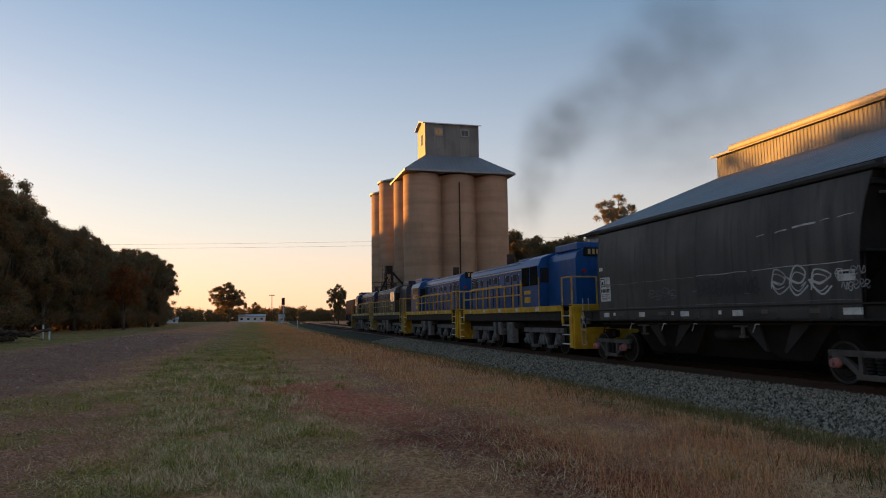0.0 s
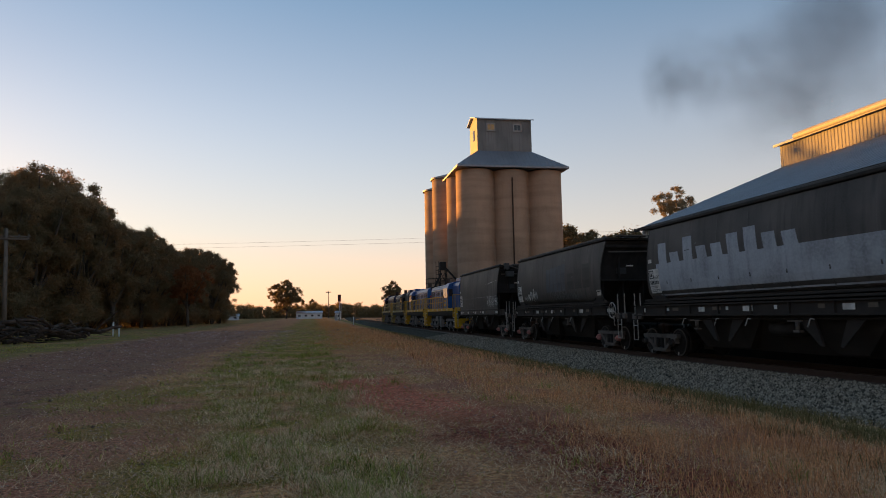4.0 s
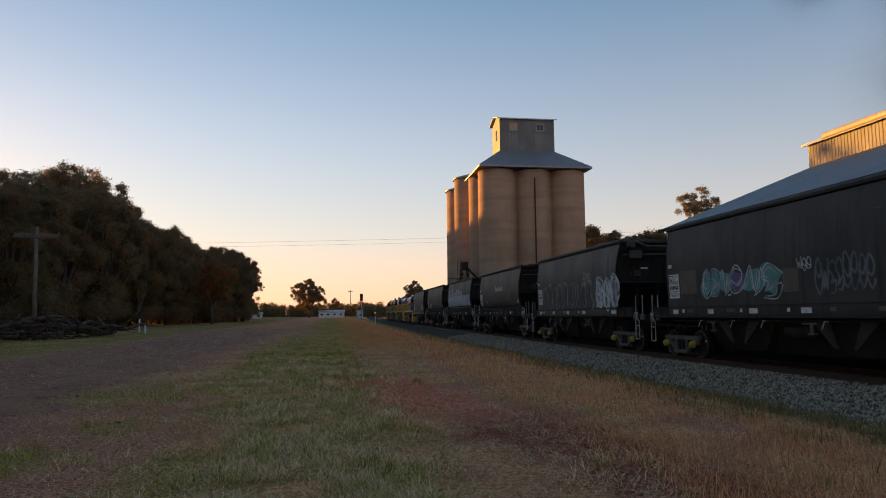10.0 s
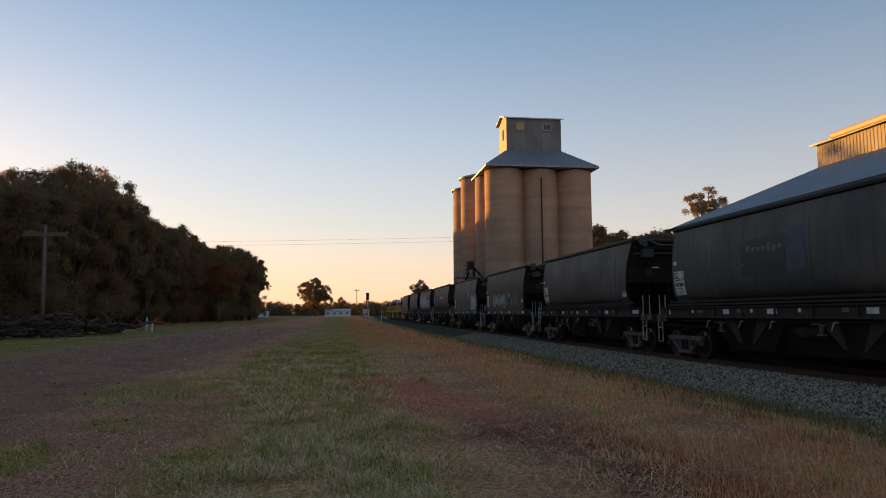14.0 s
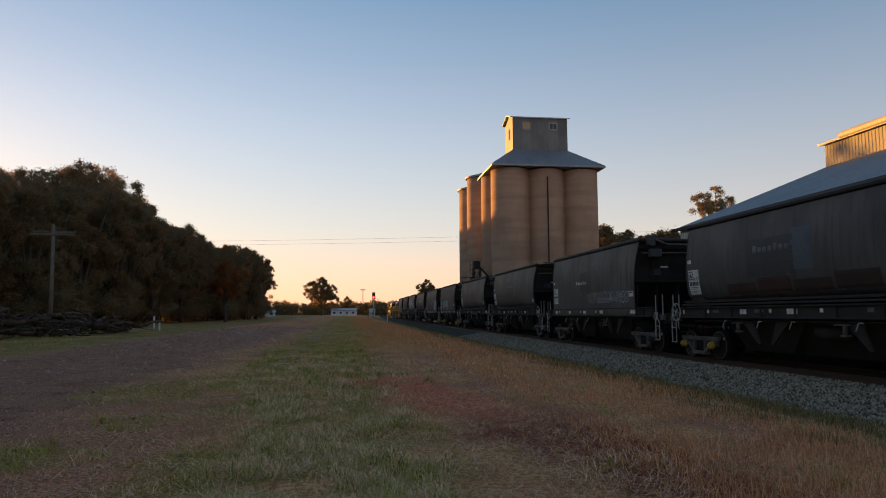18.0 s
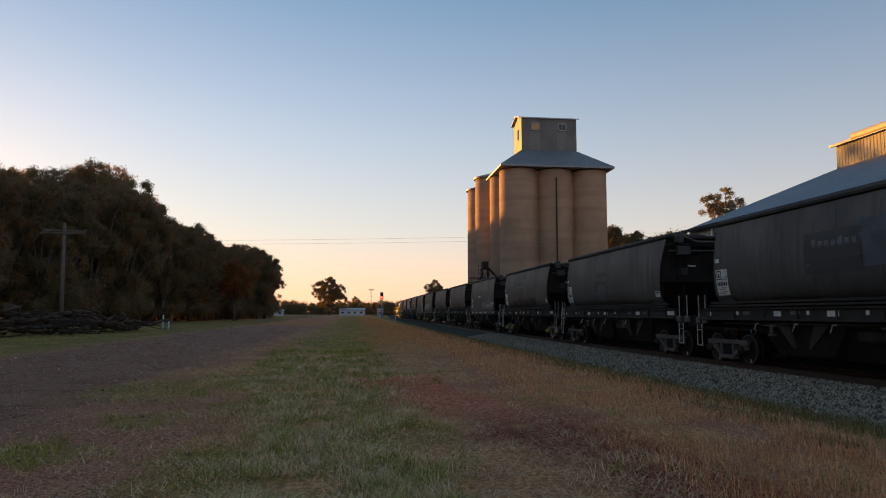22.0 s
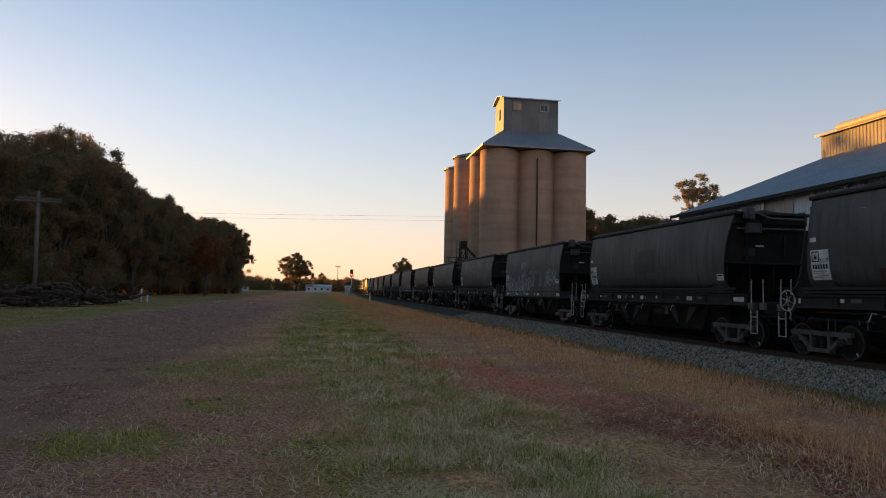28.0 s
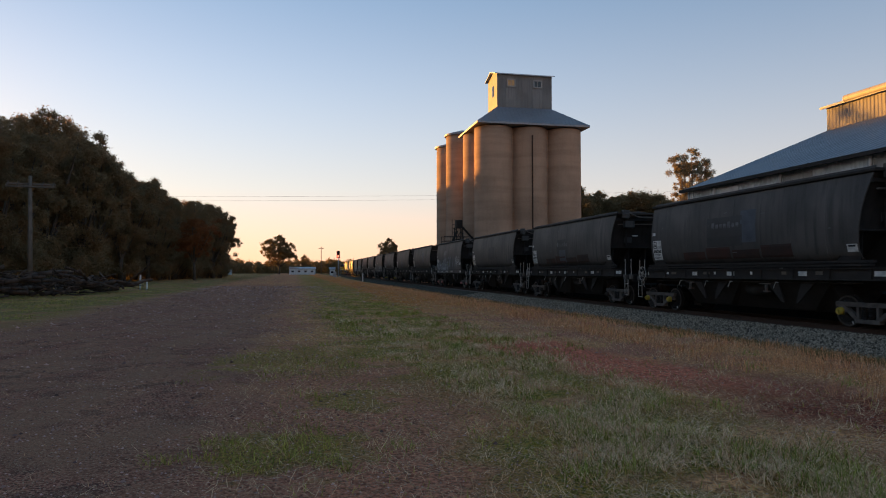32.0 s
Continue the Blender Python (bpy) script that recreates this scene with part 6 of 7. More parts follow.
# ---- log pile ----
def build_logs():
    r = random.Random(77)
    for k in range(150):
        f = r.random() ** 0.8
        cx, cy = -23.6 + 1.2 * f + r.uniform(-2.8, 1.6) - 2.0 * (1 - f), 33 + 15 * f
        big = r.random() < 0.25
        ln, rad = (r.uniform(2.4, 5.0), r.uniform(0.1, 0.2)) if big else (r.uniform(0.8, 3.0), r.uniform(0.025, 0.09))
        hgt = (1.45 - 0.8 * f) * r.random() ** 1.5
        a, tilt = r.uniform(-0.5, 0.5) + r.choice((0.15, 0.15, 0.9, -0.8, 1.5)), r.gauss(0, 0.12 if big else 0.28)
        d = Vector((math.cos(a) * math.cos(tilt), math.sin(a) * math.cos(tilt), math.sin(tilt)))
        bm = bmesh.new()
        side = d.cross(Vector((0, 0, 1)))
        pts = [d * ln * (q / 4 - 0.5) + side * r.uniform(-0.06, 0.06) * ln + Vector((0, 0, r.uniform(-0.04, 0.04) * ln)) for q in range(5)]
        for q in range(4):
            bm_tube(bm, pts[q], pts[q + 1], rad * (1 - 0.13 * q), rad * (0.87 - 0.13 * q), n=7)
        low = abs(d.z) * ln / 2
        solid("log" if big else "branch", bm, M["log_wood"], "dark weathered log in a loose pile" if big else "dark bent branch in a loose pile", "log" if big else "branch", Matrix.Translation((cx, cy, ground_z(cx, cy) + rad + hgt + low * 0.8)), "logs and branches in the pile")
    bm = bmesh.new()
    bm_tube(bm, (0, 0, -0.1), (-1.3, 0.2, 1.35), 0.05, 0.04, n=6)
    solid("leaning_pole", bm, M["old_wood"], "thin pale pole leaning out of the log pile", "pole", Matrix.Translation((-22.9, 48.6, ground_z(-22.9, 48.6))))


build_logs()


# ---- grass and stones ----
def blades(name, pts, h, width, lean, material, label, seed):
    """Narrow bent blades of grass at the given feet, coarser farther off."""
    rng = np.random.default_rng(seed)
    n = len(pts)
    P = np.array(pts)
    far = np.clip(P[:, 1] / 11.0, 1.0, 3.0)
    hh = h * rng.uniform(0.4, 1.3, n)
    az = rng.uniform(0, 2 * np.pi, n)
    ln = lean * rng.uniform(0.3, 1.4, n) * hh
    d = np.stack([np.cos(az), np.sin(az)], 1)
    q = np.stack([-np.sin(az), np.cos(az)], 1)
    bow = q * (ln * rng.uniform(-0.25, 0.25, n))[:, None]
    q = q * (width * far * rng.uniform(0.6, 1.3, n))[:, None]
    v = np.zeros((n, 5, 3))
    v[:, 0, :2], v[:, 1, :2] = P[:, :2] - q, P[:, :2] + q
    v[:, 2, :2], v[:, 3, :2] = P[:, :2] + d * ln[:, None] * 0.45 + bow + q * 0.8, P[:, :2] + d * ln[:, None] * 0.45 + bow - q * 0.8
    v[:, 4, :2] = P[:, :2] + d * ln[:, None]
    v[:, :2, 2] = P[:, 2:3] - 0.01
    v[:, 2:4, 2] = (P[:, 2] + hh * 0.62)[:, None]
    v[:, 4, 2] = P[:, 2] + hh * np.where(rng.random(n) < 0.4, 0.4, 1.0)
    idx = np.arange(n)[:, None] * 5
    quads = (idx + np.array([[0, 1, 2, 3]])).tolist()
    tris = (idx + np.array([[3, 2, 4]])).tolist()
    me = bpy.data.meshes.new(name)
    me.from_pydata(v.reshape(-1, 3).tolist(), [], quads + tris)
    me.materials.append(material)
    return tagged(new(name, me), label, "grass", kind="stuff")


def grass_mat(name, a, b):
    m = bpy.data.materials.new(name)
    m.use_nodes = True
    n, lk = m.node_tree.nodes, m.node_tree.links.new
    bs = n["Principled BSDF"]
    bs.inputs["Roughness"].default_value, bs.inputs["Specular IOR Level"].default_value = 0.8, 0.06
    g = n.new("ShaderNodeNewGeometry")
    r = n.new("ShaderNodeValToRGB")
    a, b = [(min(1.0, c[0] * 1.2), c[1] * 1.06, c[2] * 1.2) for c in (a, b)]
    r.color_ramp.elements[0].color, r.color_ramp.elements[1].color = (*a, 1), (*b, 1)
    lk(g.outputs["Random Per Island"], r.inputs["Fac"])
    lk(r.outputs["Color"], bs.inputs["Base Color"])
    return m


def scatter(count, seed, keep, ymax=72.0):
    """Feet of blades: denser near the walk, thinned by keep(x, y, u)."""
    r = random.Random(seed)
    out = []
    tries = 0
    while len(out) < count and tries < count * 12:
        tries += 1
        y = 3.2 + (ymax - 3.2) * r.random() ** 2.5
        half = 3.5 + y * 0.75
        x = r.uniform(-half - 3.5, half)
        u = x + 0.15 * y
        if from_track(x, y) < 2.75 or r.random() > keep(x, y, u):
            continue
        out.append((x, y, ground_z(x, y)))
    return out


def patch(x, y, s, k):
    return 0.5 + 0.5 * noise.noise((x * s, y * s, k))


def keep_green(x, y, u):
    lo = -1.9 - 0.9 * smooth01((y - 9) / 8)
    g = smooth01((u - lo + 0.5) / 1.0) * smooth01((1.6 - u) / 0.9)
    v = g * smooth01((patch(x, y, 0.95, 1.0) - 0.47) / 0.2) * (0.45 + 0.55 * smooth01((y - 6) / 5))
    c = 1.0 - math.hypot((x + 5.0) / 0.95, (y - 7.6) / 0.75) - 1.9 * (patch(x, y, 2.4, 8.0) - 0.5)
    c2 = 1.1 - math.hypot((x + 5.6) / 1.7, (y - 12.6) / 2.6) - 2.4 * (patch(x, y, 1.5, 8.0) - 0.5)
    left = 0.4 * smooth01((-11.3 - u) / 0.8) * smooth01((patch(x, y, 0.4, 4.0) - 0.3) / 0.2)
    return max(v, smooth01(c / 0.3), 0.3 * smooth01((c2 - 0.3) / 0.4), left, 0.05 if -4 < u < 5 else 0.0)


def keep_straw(x, y, u):
    if u < -4.4:
        return 0.05 * patch(x, y, 0.8, 9.0)
    v = x + 0.35 * y - 4.05
    bare = 0.85 * smooth01((v + 0.6) / 0.4) * smooth01((1.5 - v) / 0.4) * smooth01((patch(x, y, 0.8, 2.0) - 0.3) / 0.15)
    red = 0.97 * smooth01((v + 1.1) / 0.4) * smooth01((1.0 - v) / 0.4) * smooth01((y - 9.5) / 1.5) * smooth01((17.0 - y) / 1.5)
    worn = 0.75 * smooth01((-1.8 - u) / 0.5) * smooth01((patch(x, y, 0.9, 3.0) - 0.3) / 0.2)
    return max(0.02, 0.95 - max(bare, red, worn)) * smooth01((patch(x, y, 0.9, 6.0) - 0.2) / 0.3)


def keep_tall(x, y, u):
    return smooth01((u - 2.7) / 0.9) * smooth01((7.3 - u) / 0.9) * smooth01((patch(x, y, 0.6, 12.0) - 0.3) / 0.25)


def keep_olive(x, y, u):
    return smooth01((u - 4.9) / 1.8) * smooth01((patch(x, y, 0.7, 15.0) - 0.3) / 0.25)


def keep_stalk(x, y, u):
    v = x + 0.35 * y - 4.05
    worn = 1 - 0.55 * smooth01((v + 0.6) / 0.4) * smooth01((1.5 - v) / 0.4)
    return worn * (0.9 if u > -1.6 else 0.4 if u > -4.6 else 0.02) * smooth01((patch(x, y, 1.3, 18.0) - 0.36) / 0.2)


straw_blades = grass_mat("straw_blades", (0.28, 0.125, 0.055), (0.9, 0.5, 0.23))
blades("green_grass", scatter(44000, 1, keep_green), 0.075, 0.0032, 1.6, grass_mat("green_blades", (0.1, 0.125, 0.012), (0.5, 0.42, 0.085)), "short green grass in uneven patches on the verge", 11)
blades("dry_grass", scatter(62000, 2, keep_straw), 0.05, 0.0028, 3.2, straw_blades, "flattened dry straw on the verge", 12)
blades("straw_stalks", scatter(26000, 5, keep_stalk, 22.0), 0.055, 0.0024, 6.0, grass_mat("pale_stalks", (0.5, 0.26, 0.11), (0.98, 0.6, 0.3)), "long pale stalks lying loose on the verge", 15)
blades("loose_straw", scatter(46000, 8, keep_stalk, 12.5), 0.035, 0.0026, 7.0, grass_mat("bleached_straw", (0.4, 0.18, 0.085), (1.0, 0.6, 0.32)), "loose bleached straw lying on the verge", 18)
blades("tall_dry_grass", scatter(30000, 3, keep_tall), 0.17, 0.0026, 0.8, grass_mat("tall_straw", (0.34, 0.145, 0.055), (0.8, 0.4, 0.165)), "taller dry grass beside the ballast", 13)
blades("olive_weeds", scatter(40000, 6, keep_olive), 0.15, 0.004, 0.8, grass_mat("olive_blades", (0.07, 0.062, 0.018), (0.25, 0.19, 0.07)), "dull olive weeds along the foot of the ballast", 16)


def keep_tuft(x, y, u):
    lo = -1.3 - 1.1 * smooth01((y - 9) / 8)
    return (smooth01((u - lo + 0.4) / 0.9) * smooth01((1.3 - u) / 0.8) + 0.05 * (-4 < u < 6)) * smooth01((patch(x, y, 0.9, 21.0) - 0.42) / 0.16)


def tufts(count, seed, per, spread, ymax):
    """Feet of blades gathered into small tussocks."""
    r = random.Random(seed)
    out = []
    for x, y, z in scatter(count, seed, keep_tuft, ymax):
        for _ in range(r.randrange(per // 2, per)):
            px, py = x + r.gauss(0, spread), y + r.gauss(0, spread)
            out.append((px, py, ground_z(px, py)))
    return out


blades("green_tussocks", tufts(640, 31, 44, 0.09, 26.0), 0.13, 0.003, 0.9, grass_mat("tussock_green", (0.09, 0.12, 0.014), (0.4, 0.4, 0.08)), "green tussocks standing out of the mown verge", 41)
blades("straw_tussocks", tufts(1300, 32, 40, 0.12, 22.0), 0.1, 0.0028, 2.4, grass_mat("tussock_straw", (0.42, 0.24, 0.1), (0.95, 0.62, 0.32)), "bleached straw tussocks in the mown verge", 42)


def build_pebbles():
    """Small stones and clods lying on the stony drive."""
    rng = np.random.default_rng(14)
    verts, faces = [], []
    base = np.array([(1, 0, 0), (-1, 0, 0), (0, 1, 0), (0, -1, 0), (0, 0, 0.7), (0, 0, -0.4)], float)
    tri = ((0, 2, 4), (2, 1, 4), (1, 3, 4), (3, 0, 4), (2, 0, 5), (1, 2, 5), (3, 1, 5), (0, 3, 5))
    for k in range(19000):
        y = 4.5 + 62 * rng.random() ** 2.2
        u = rng.uniform(-11.2, -1.4) if rng.random() < 0.92 else rng.uniform(-1.4, 3)
        x = u - 0.15 * y
        s = rng.uniform(0.004, 0.011) * (1 + y / 18) * (1 if rng.random() < 0.96 else 2.2)
        sh = base * rng.uniform(0.6, 1.3, (6, 1)) * s
        t = rng.uniform(0, 6.28)
        rot = np.array(((math.cos(t), -math.sin(t), 0), (math.sin(t), math.cos(t), 0), (0, 0, 1)))
        i = len(verts)
        verts += (sh @ rot.T + np.array((x, y, ground_z(x, y) + s * 0.15))).tolist()
        faces += [(i + p, i + q, i + w) for p, q, w in tri]
    me = bpy.data.meshes.new("pebbles")
    me.from_pydata(verts, [], faces)
    me.materials.append(grass_mat("pebble_chips", (0.09, 0.05, 0.038), (0.62, 0.4, 0.29)))
    tagged(new("pebbles", me), "small stones and clods on the dirt drive", "stones", kind="stuff")


build_pebbles()


def build_stones():
    rng = np.random.default_rng(4)
    verts, faces = [], []
    base = np.array([(1, 0, 0), (-1, 0, 0), (0, 1, 0), (0, -1, 0), (0, 0, 1), (0, 0, -1)], float)
    tri = ((0, 2, 4), (2, 1, 4), (1, 3, 4), (3, 0, 4), (2, 0, 5), (1, 2, 5), (3, 1, 5), (0, 3, 5))
    for k in range(92000):
        y = 6.0 + 50 * rng.random() ** 1.7
        c, head, left = track_frame(y)
        a = 0.85 + 2.85 * rng.random() ** 0.9
        z = -0.19 if a < 1.55 else (-0.2 - 0.02 * (a - 1.55) / 0.35 if a < 1.9 else -0.22 - (a - 1.9) / 3.1 * 0.52)
        p = np.array(c + left * a) + np.array((0, 0, z + rng.uniform(-0.01, 0.03)))
        s = rng.uniform(0.02, 0.047)
        sh = base * rng.uniform(0.6, 1.2, (6, 1)) * s
        t = rng.uniform(0, 6.28)
        rot = np.array(((math.cos(t), -math.sin(t), 0), (math.sin(t), math.cos(t), 0), (0, 0, 1)))
        i = len(verts)
        verts += (sh @ rot.T + p).tolist()
        faces += [(i + x, i + y2, i + z2) for x, y2, z2 in tri]
    me = bpy.data.meshes.new("ballast_stones")
    me.from_pydata(verts, [], faces)
    me.materials.append(grass_mat("stone_chips", (0.034, 0.03, 0.019), (0.375, 0.335, 0.222)))
    tagged(new("ballast_stones", me), "loose blue-grey ballast stones on the shoulder", "stones", kind="stuff")


build_stones()


# ---- near-black platform added between track and shed for the darkness under the wagons ----
plat = strip("loading_platform", [(-2.9, -0.9), (-2.9, 0.85), (-3.1, 0.95), (-9.5, 0.95), (-9.5, -0.9)], -20, 84, 4, M["gap_dark"], closed=False)
tagged(plat, "near-black platform added behind the track to close the view under the wagons", "platform", kind="structure")


# ---- red wagon standing on the siding ----
def siding_pose(y):
    c, head, left = track_frame(y)
    return Matrix.Translation(c - left * 4.6) @ Matrix.Rotation(head, 4, "Z")


# the side's sunlit red-orange is painted on
red = copy_thing(wagon_bases["front"], siding_pose(118.0))
tagged(red, "hopper wagon standing on the siding, low sun's red-orange put into its paint", "wagon", "standing wagons")
for o in red.children:
    if o.name.startswith(("body", "end_sheet", "roof")):
        o.data = o.data.copy()
        o.data.materials[0] = M["rail_red"]
for side in (0.7525, -0.7525):
    r = strip("siding_rail", [(side - 4.6 + a, z) for a, z in RAIL], 96, 190, 6, M["rust"])
    tagged(r, "rusty siding rail", "rail", kind="structure")


# ---- paint on the wagon sides ----
flat_sided = [wagons[k] for k in FLAT_AT]


def side_y(z, w=None):
    return half_width(z, w in flat_sided)


def patch_on(w, x0, x1, z0, z1, material, label, lift=0.006, skew=0.0):
    bm = bmesh.new()
    rows = []
    for j in range(7):
        z = z0 + (z1 - z0) * j / 6
        rows.append([bm.verts.new((x + skew * (j / 6), side_y(z, w) + lift, z)) for x in np.linspace(x0, x1, 5)])
    for a, b in zip(rows, rows[1:]):
        for i in range(4):
            bm.faces.new((a[i], b[i], b[i + 1], a[i + 1]))
    return part("paint_patch", bm, material, w, label)


def stroke_on(w, pts, width, material, lift=0.012, name="spray_line", label=""):
    """A painted line through (x, z) points on the side sheet."""
    bm = bmesh.new()
    prev = None
    for i, (x, z) in enumerate(pts):
        a, b = pts[max(0, i - 1)], pts[min(len(pts) - 1, i + 1)]
        dx, dz = b[0] - a[0], b[1] - a[1]
        ln = math.hypot(dx, dz) or 1
        nx, nz = -dz / ln * width / 2, dx / ln * width / 2
        v = [bm.verts.new((x + s * nx, side_y(z + s * nz, w) + lift, z + s * nz)) for s in (-1, 1)]
        if prev:
            bm.faces.new((prev[0], prev[1], v[1], v[0]))
        prev = v
    return part(name, bm, material, w, label)


def blob_outline(cx, cz, rx, rz, r, wob=0.25, n=22):
    ph = [r.uniform(0, 6.28) for _ in range(3)]
    return [(cx + rx * (1 + wob * math.sin(3 * t + ph[0])) * math.cos(t), cz + rz * (1 + wob * math.sin(2 * t + ph[1])) * math.sin(t)) for t in [2 * math.pi * k / n for k in range(n + 1)]]


def fill_on(w, cx, cz, pts, material):
    bm = bmesh.new()
    c = bm.verts.new((cx, side_y(cz, w) + 0.009, cz))
    ring = [bm.verts.new((x, side_y(z, w) + 0.009, z)) for x, z in pts[:-1]]
    for i in range(len(ring)):
        bm.faces.new((c, ring[i], ring[(i + 1) % len(ring)]))
    part("spray_fill", bm, material, w)


GLYPHS = (
    ((1, 0.75), (0.5, 1), (0.0, 0.7), (0.5, 0.5), (0.2, 0.2), (0.9, 0.4), (0.7, 0), (0.1, -0.05)),
    ((0.0, 0.6), (0.6, 0.35), (0.9, 0.75), (0.4, 1.0), (0.05, 0.4), (0.45, -0.05), (1.0, 0.35), (0.8, 0.1)),
    ((0.1, 0.2), (0.3, 0.95), (0.9, 0.8), (0.6, 0.4), (0.1, 0.6), (0.5, 0.05), (1, 0.3)),
    ((0, 0.3), (0.35, 1), (0.5, 0.1), (0.9, 0.9), (1, 0.2), (0.6, 0)),
    ((0, 0.95), (0.25, 0.05), (0.5, 0.6), (0.75, 0.05), (1, 1)),
)


def flow(pts, n=4):
    """A smooth line through the points."""
    out = []
    for i in range(len(pts) - 1):
        a, b, c, d = pts[max(0, i - 1)], pts[i], pts[i + 1], pts[min(len(pts) - 1, i + 2)]
        for k in range(n):
            t = k / n
            out.append(tuple(0.5 * (2 * b[q] + (c[q] - a[q]) * t + (2 * a[q] - 5 * b[q] + 4 * c[q] - d[q]) * t * t + (3 * b[q] - a[q] - 3 * c[q] + d[q]) * t ** 3) for q in (0, 1)))
    return out + [pts[-1]]


def glyph(w, k, x0, x1, z0, z1, material, r, width, lift=0.012):
    pts = [(x0 + (x1 - x0) * (a + r.uniform(-0.1, 0.1)), z0 + (z1 - z0) * (b + r.uniform(-0.08, 0.08))) for a, b in GLYPHS[k % len(GLYPHS)]]
    return stroke_on(w, flow(pts), width, material, lift)


def scrawl(w, x0, x1, z0, z1, material, seed, width=0.035, loops=4, filled=None):
    """A row of swollen looping shapes, outlined twice."""
    r = random.Random(seed)
    step = (x1 - x0) / loops
    for k in range(loops):
        a = x0 + k * step
        if filled:
            fill_on(w, a + step / 2, (z0 + z1) / 2, blob_outline(a + step / 2, (z0 + z1) / 2, abs(step) * 0.56, (z1 - z0) * 0.47, r, 0.3), filled)
        g = r.randrange(4)
        lift = r.uniform(-0.06, 0.06)
        glyph(w, g, a - step * 0.05, a + step * 1.1, z0 + lift, z1 + lift, material, r, width)
        glyph(w, g, a + step * 0.12, a + step * 0.9, z0 + lift + 0.08, z1 + lift - 0.1, material, r, width * 0.7, 0.016)


def tag_lines(w, x0, x1, z0, z1, material, seed, count=6, width=0.03):
    """A quick tag of joined strokes."""
    r = random.Random(seed)
    step = (x1 - x0) / count
    for k in range(count):
        lift = r.uniform(-0.04, 0.04)
        glyph(w, r.randrange(5), x0 + k * step, x0 + (k + 1.05) * step, z0 + lift, z1 + lift, material, r, width * 0.8)


def lettered_bars(w, x0, x1, z, h, material, count):
    for k in range(count):
        a = x0 + (x1 - x0) * k / count
        patch_on(w, a, a + (x1 - x0) / count * 0.68, z, z + h * (1.0 if k % 4 == 0 else 0.72), material, "")


W = wagons
M["lime"] = mat("faded_lime_spray", (0.13, 0.15, 0.05), 0.7, spots=(0.08, 0.085, 0.06), spot_scale=2.0, amount=0.9, grain=20, bump=0.0)
M["rust_tint"] = mat("rusty_spray_tint", (0.06, 0.026, 0.02), 0.65, spots=(0.03, 0.022, 0.02), spot_scale=1.2, amount=0.9, grain=20, bump=0.0)


def colour_caps(n, material):
    for o in W[n].children:
        if o.name.startswith("axle_cap"):
            o.data = o.data.copy()
            o.data.materials[0] = material


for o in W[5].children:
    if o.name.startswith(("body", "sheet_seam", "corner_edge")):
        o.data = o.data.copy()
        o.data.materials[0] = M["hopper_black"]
for k in (0, 1, 12):
    colour_caps(k, M["pink"])
for k in (4, 5, 9, 15):
    colour_caps(k, M["yellow_cap"])
for xa, xb, z, m in ((5.2, 3.1, 2.5, "grey_spray"), (2.9, 0.4, 2.51, "grey_spray"), (0.3, -1.6, 2.52, "chalk"), (-1.8, -4.6, 2.53, "chalk"), (5.2, 0.6, 1.75, "grey_spray"), (0.4, -4.7, 1.76, "grey_spray")):
    stroke_on(W[0], [(xa + (xb - xa) * f, z + 0.012 * math.sin(9 * f + xa)) for f in (0, 0.2, 0.4, 0.6, 0.8, 1)], 0.016, M[m], name="weld_scar")
for xa, xb, z, wd in ((-2.0, -2.25, 3.3, 0.02), (-2.6, -2.95, 3.33, 0.03), (-3.1, -3.75, 3.38, 0.04), (-3.85, -4.1, 3.42, 0.02), (-4.3, -4.7, 3.44, 0.015)):
    stroke_on(W[0], [(xa, z), ((xa + xb) / 2, z + 0.025), (xb, z + 0.03)], wd, M["chalk"], name="scrape")
tag_lines(W[8], 0.4, -4.2, 1.95, 2.4, M["chalk"], 81, 12, 0.03)
scrawl(W[8], -0.6, -4.0, 1.95, 2.4, M["grey_spray"], 82, 0.035, 6)
for k in range(3):
    patch_on(W[8], 4.3 - 0.25 * k, 4.15 - 0.25 * k, 1.75, 2.3 + 0.15 * k, M["blue_patch"], "", 0.01, -0.2)
lettered_bars(W[8], 1.9, 0.5, 2.85, 0.16, M["chalk"], 6)
scrawl(W[0], -2.3, -4.0, 1.9, 2.45, M["chalk"], 5, 0.04, 3)
tag_lines(W[0], 0.3, -2.0, 1.98, 2.38, M["dark_patch"], 6, 9, 0.06)
tag_lines(W[0], -4.15, -4.85, 2.22, 2.42, M["chalk"], 7, 4, 0.022)
tag_lines(W[0], -4.3, -4.95, 1.98, 2.15, M["chalk"], 8, 5, 0.022)
tag_lines(W[0], 2.6, 1.2, 2.0, 2.25, M["grey_spray"], 9, 4, 0.022)
for k, (xa, za, zb, wd) in enumerate(((3.75, 2.1, 2.5, 0.3), (3.4, 2.05, 2.65, 0.34), (3.02, 2.08, 2.72, 0.3), (2.68, 2.05, 2.6, 0.36))):
    r = random.Random(90 + k)
    pts = blob_outline(xa, (za + zb) / 2, wd * 0.55, (zb - za) * 0.5, r, 0.18)
    fill_on(W[1], xa, (za + zb) / 2, pts, M["chalk"] if k % 2 else M["white"])
    stroke_on(W[1], pts, 0.035, M["black"], 0.016)
    stroke_on(W[1], [(xa + 0.1, za + 0.1), (xa - 0.05, (za + zb) / 2), (xa + 0.02, zb - 0.1)], 0.04, M["blue_patch"], 0.018)
tag_lines(W[1], 4.6, 3.9, 2.15, 2.35, M["chalk"], 12, 5, 0.018)
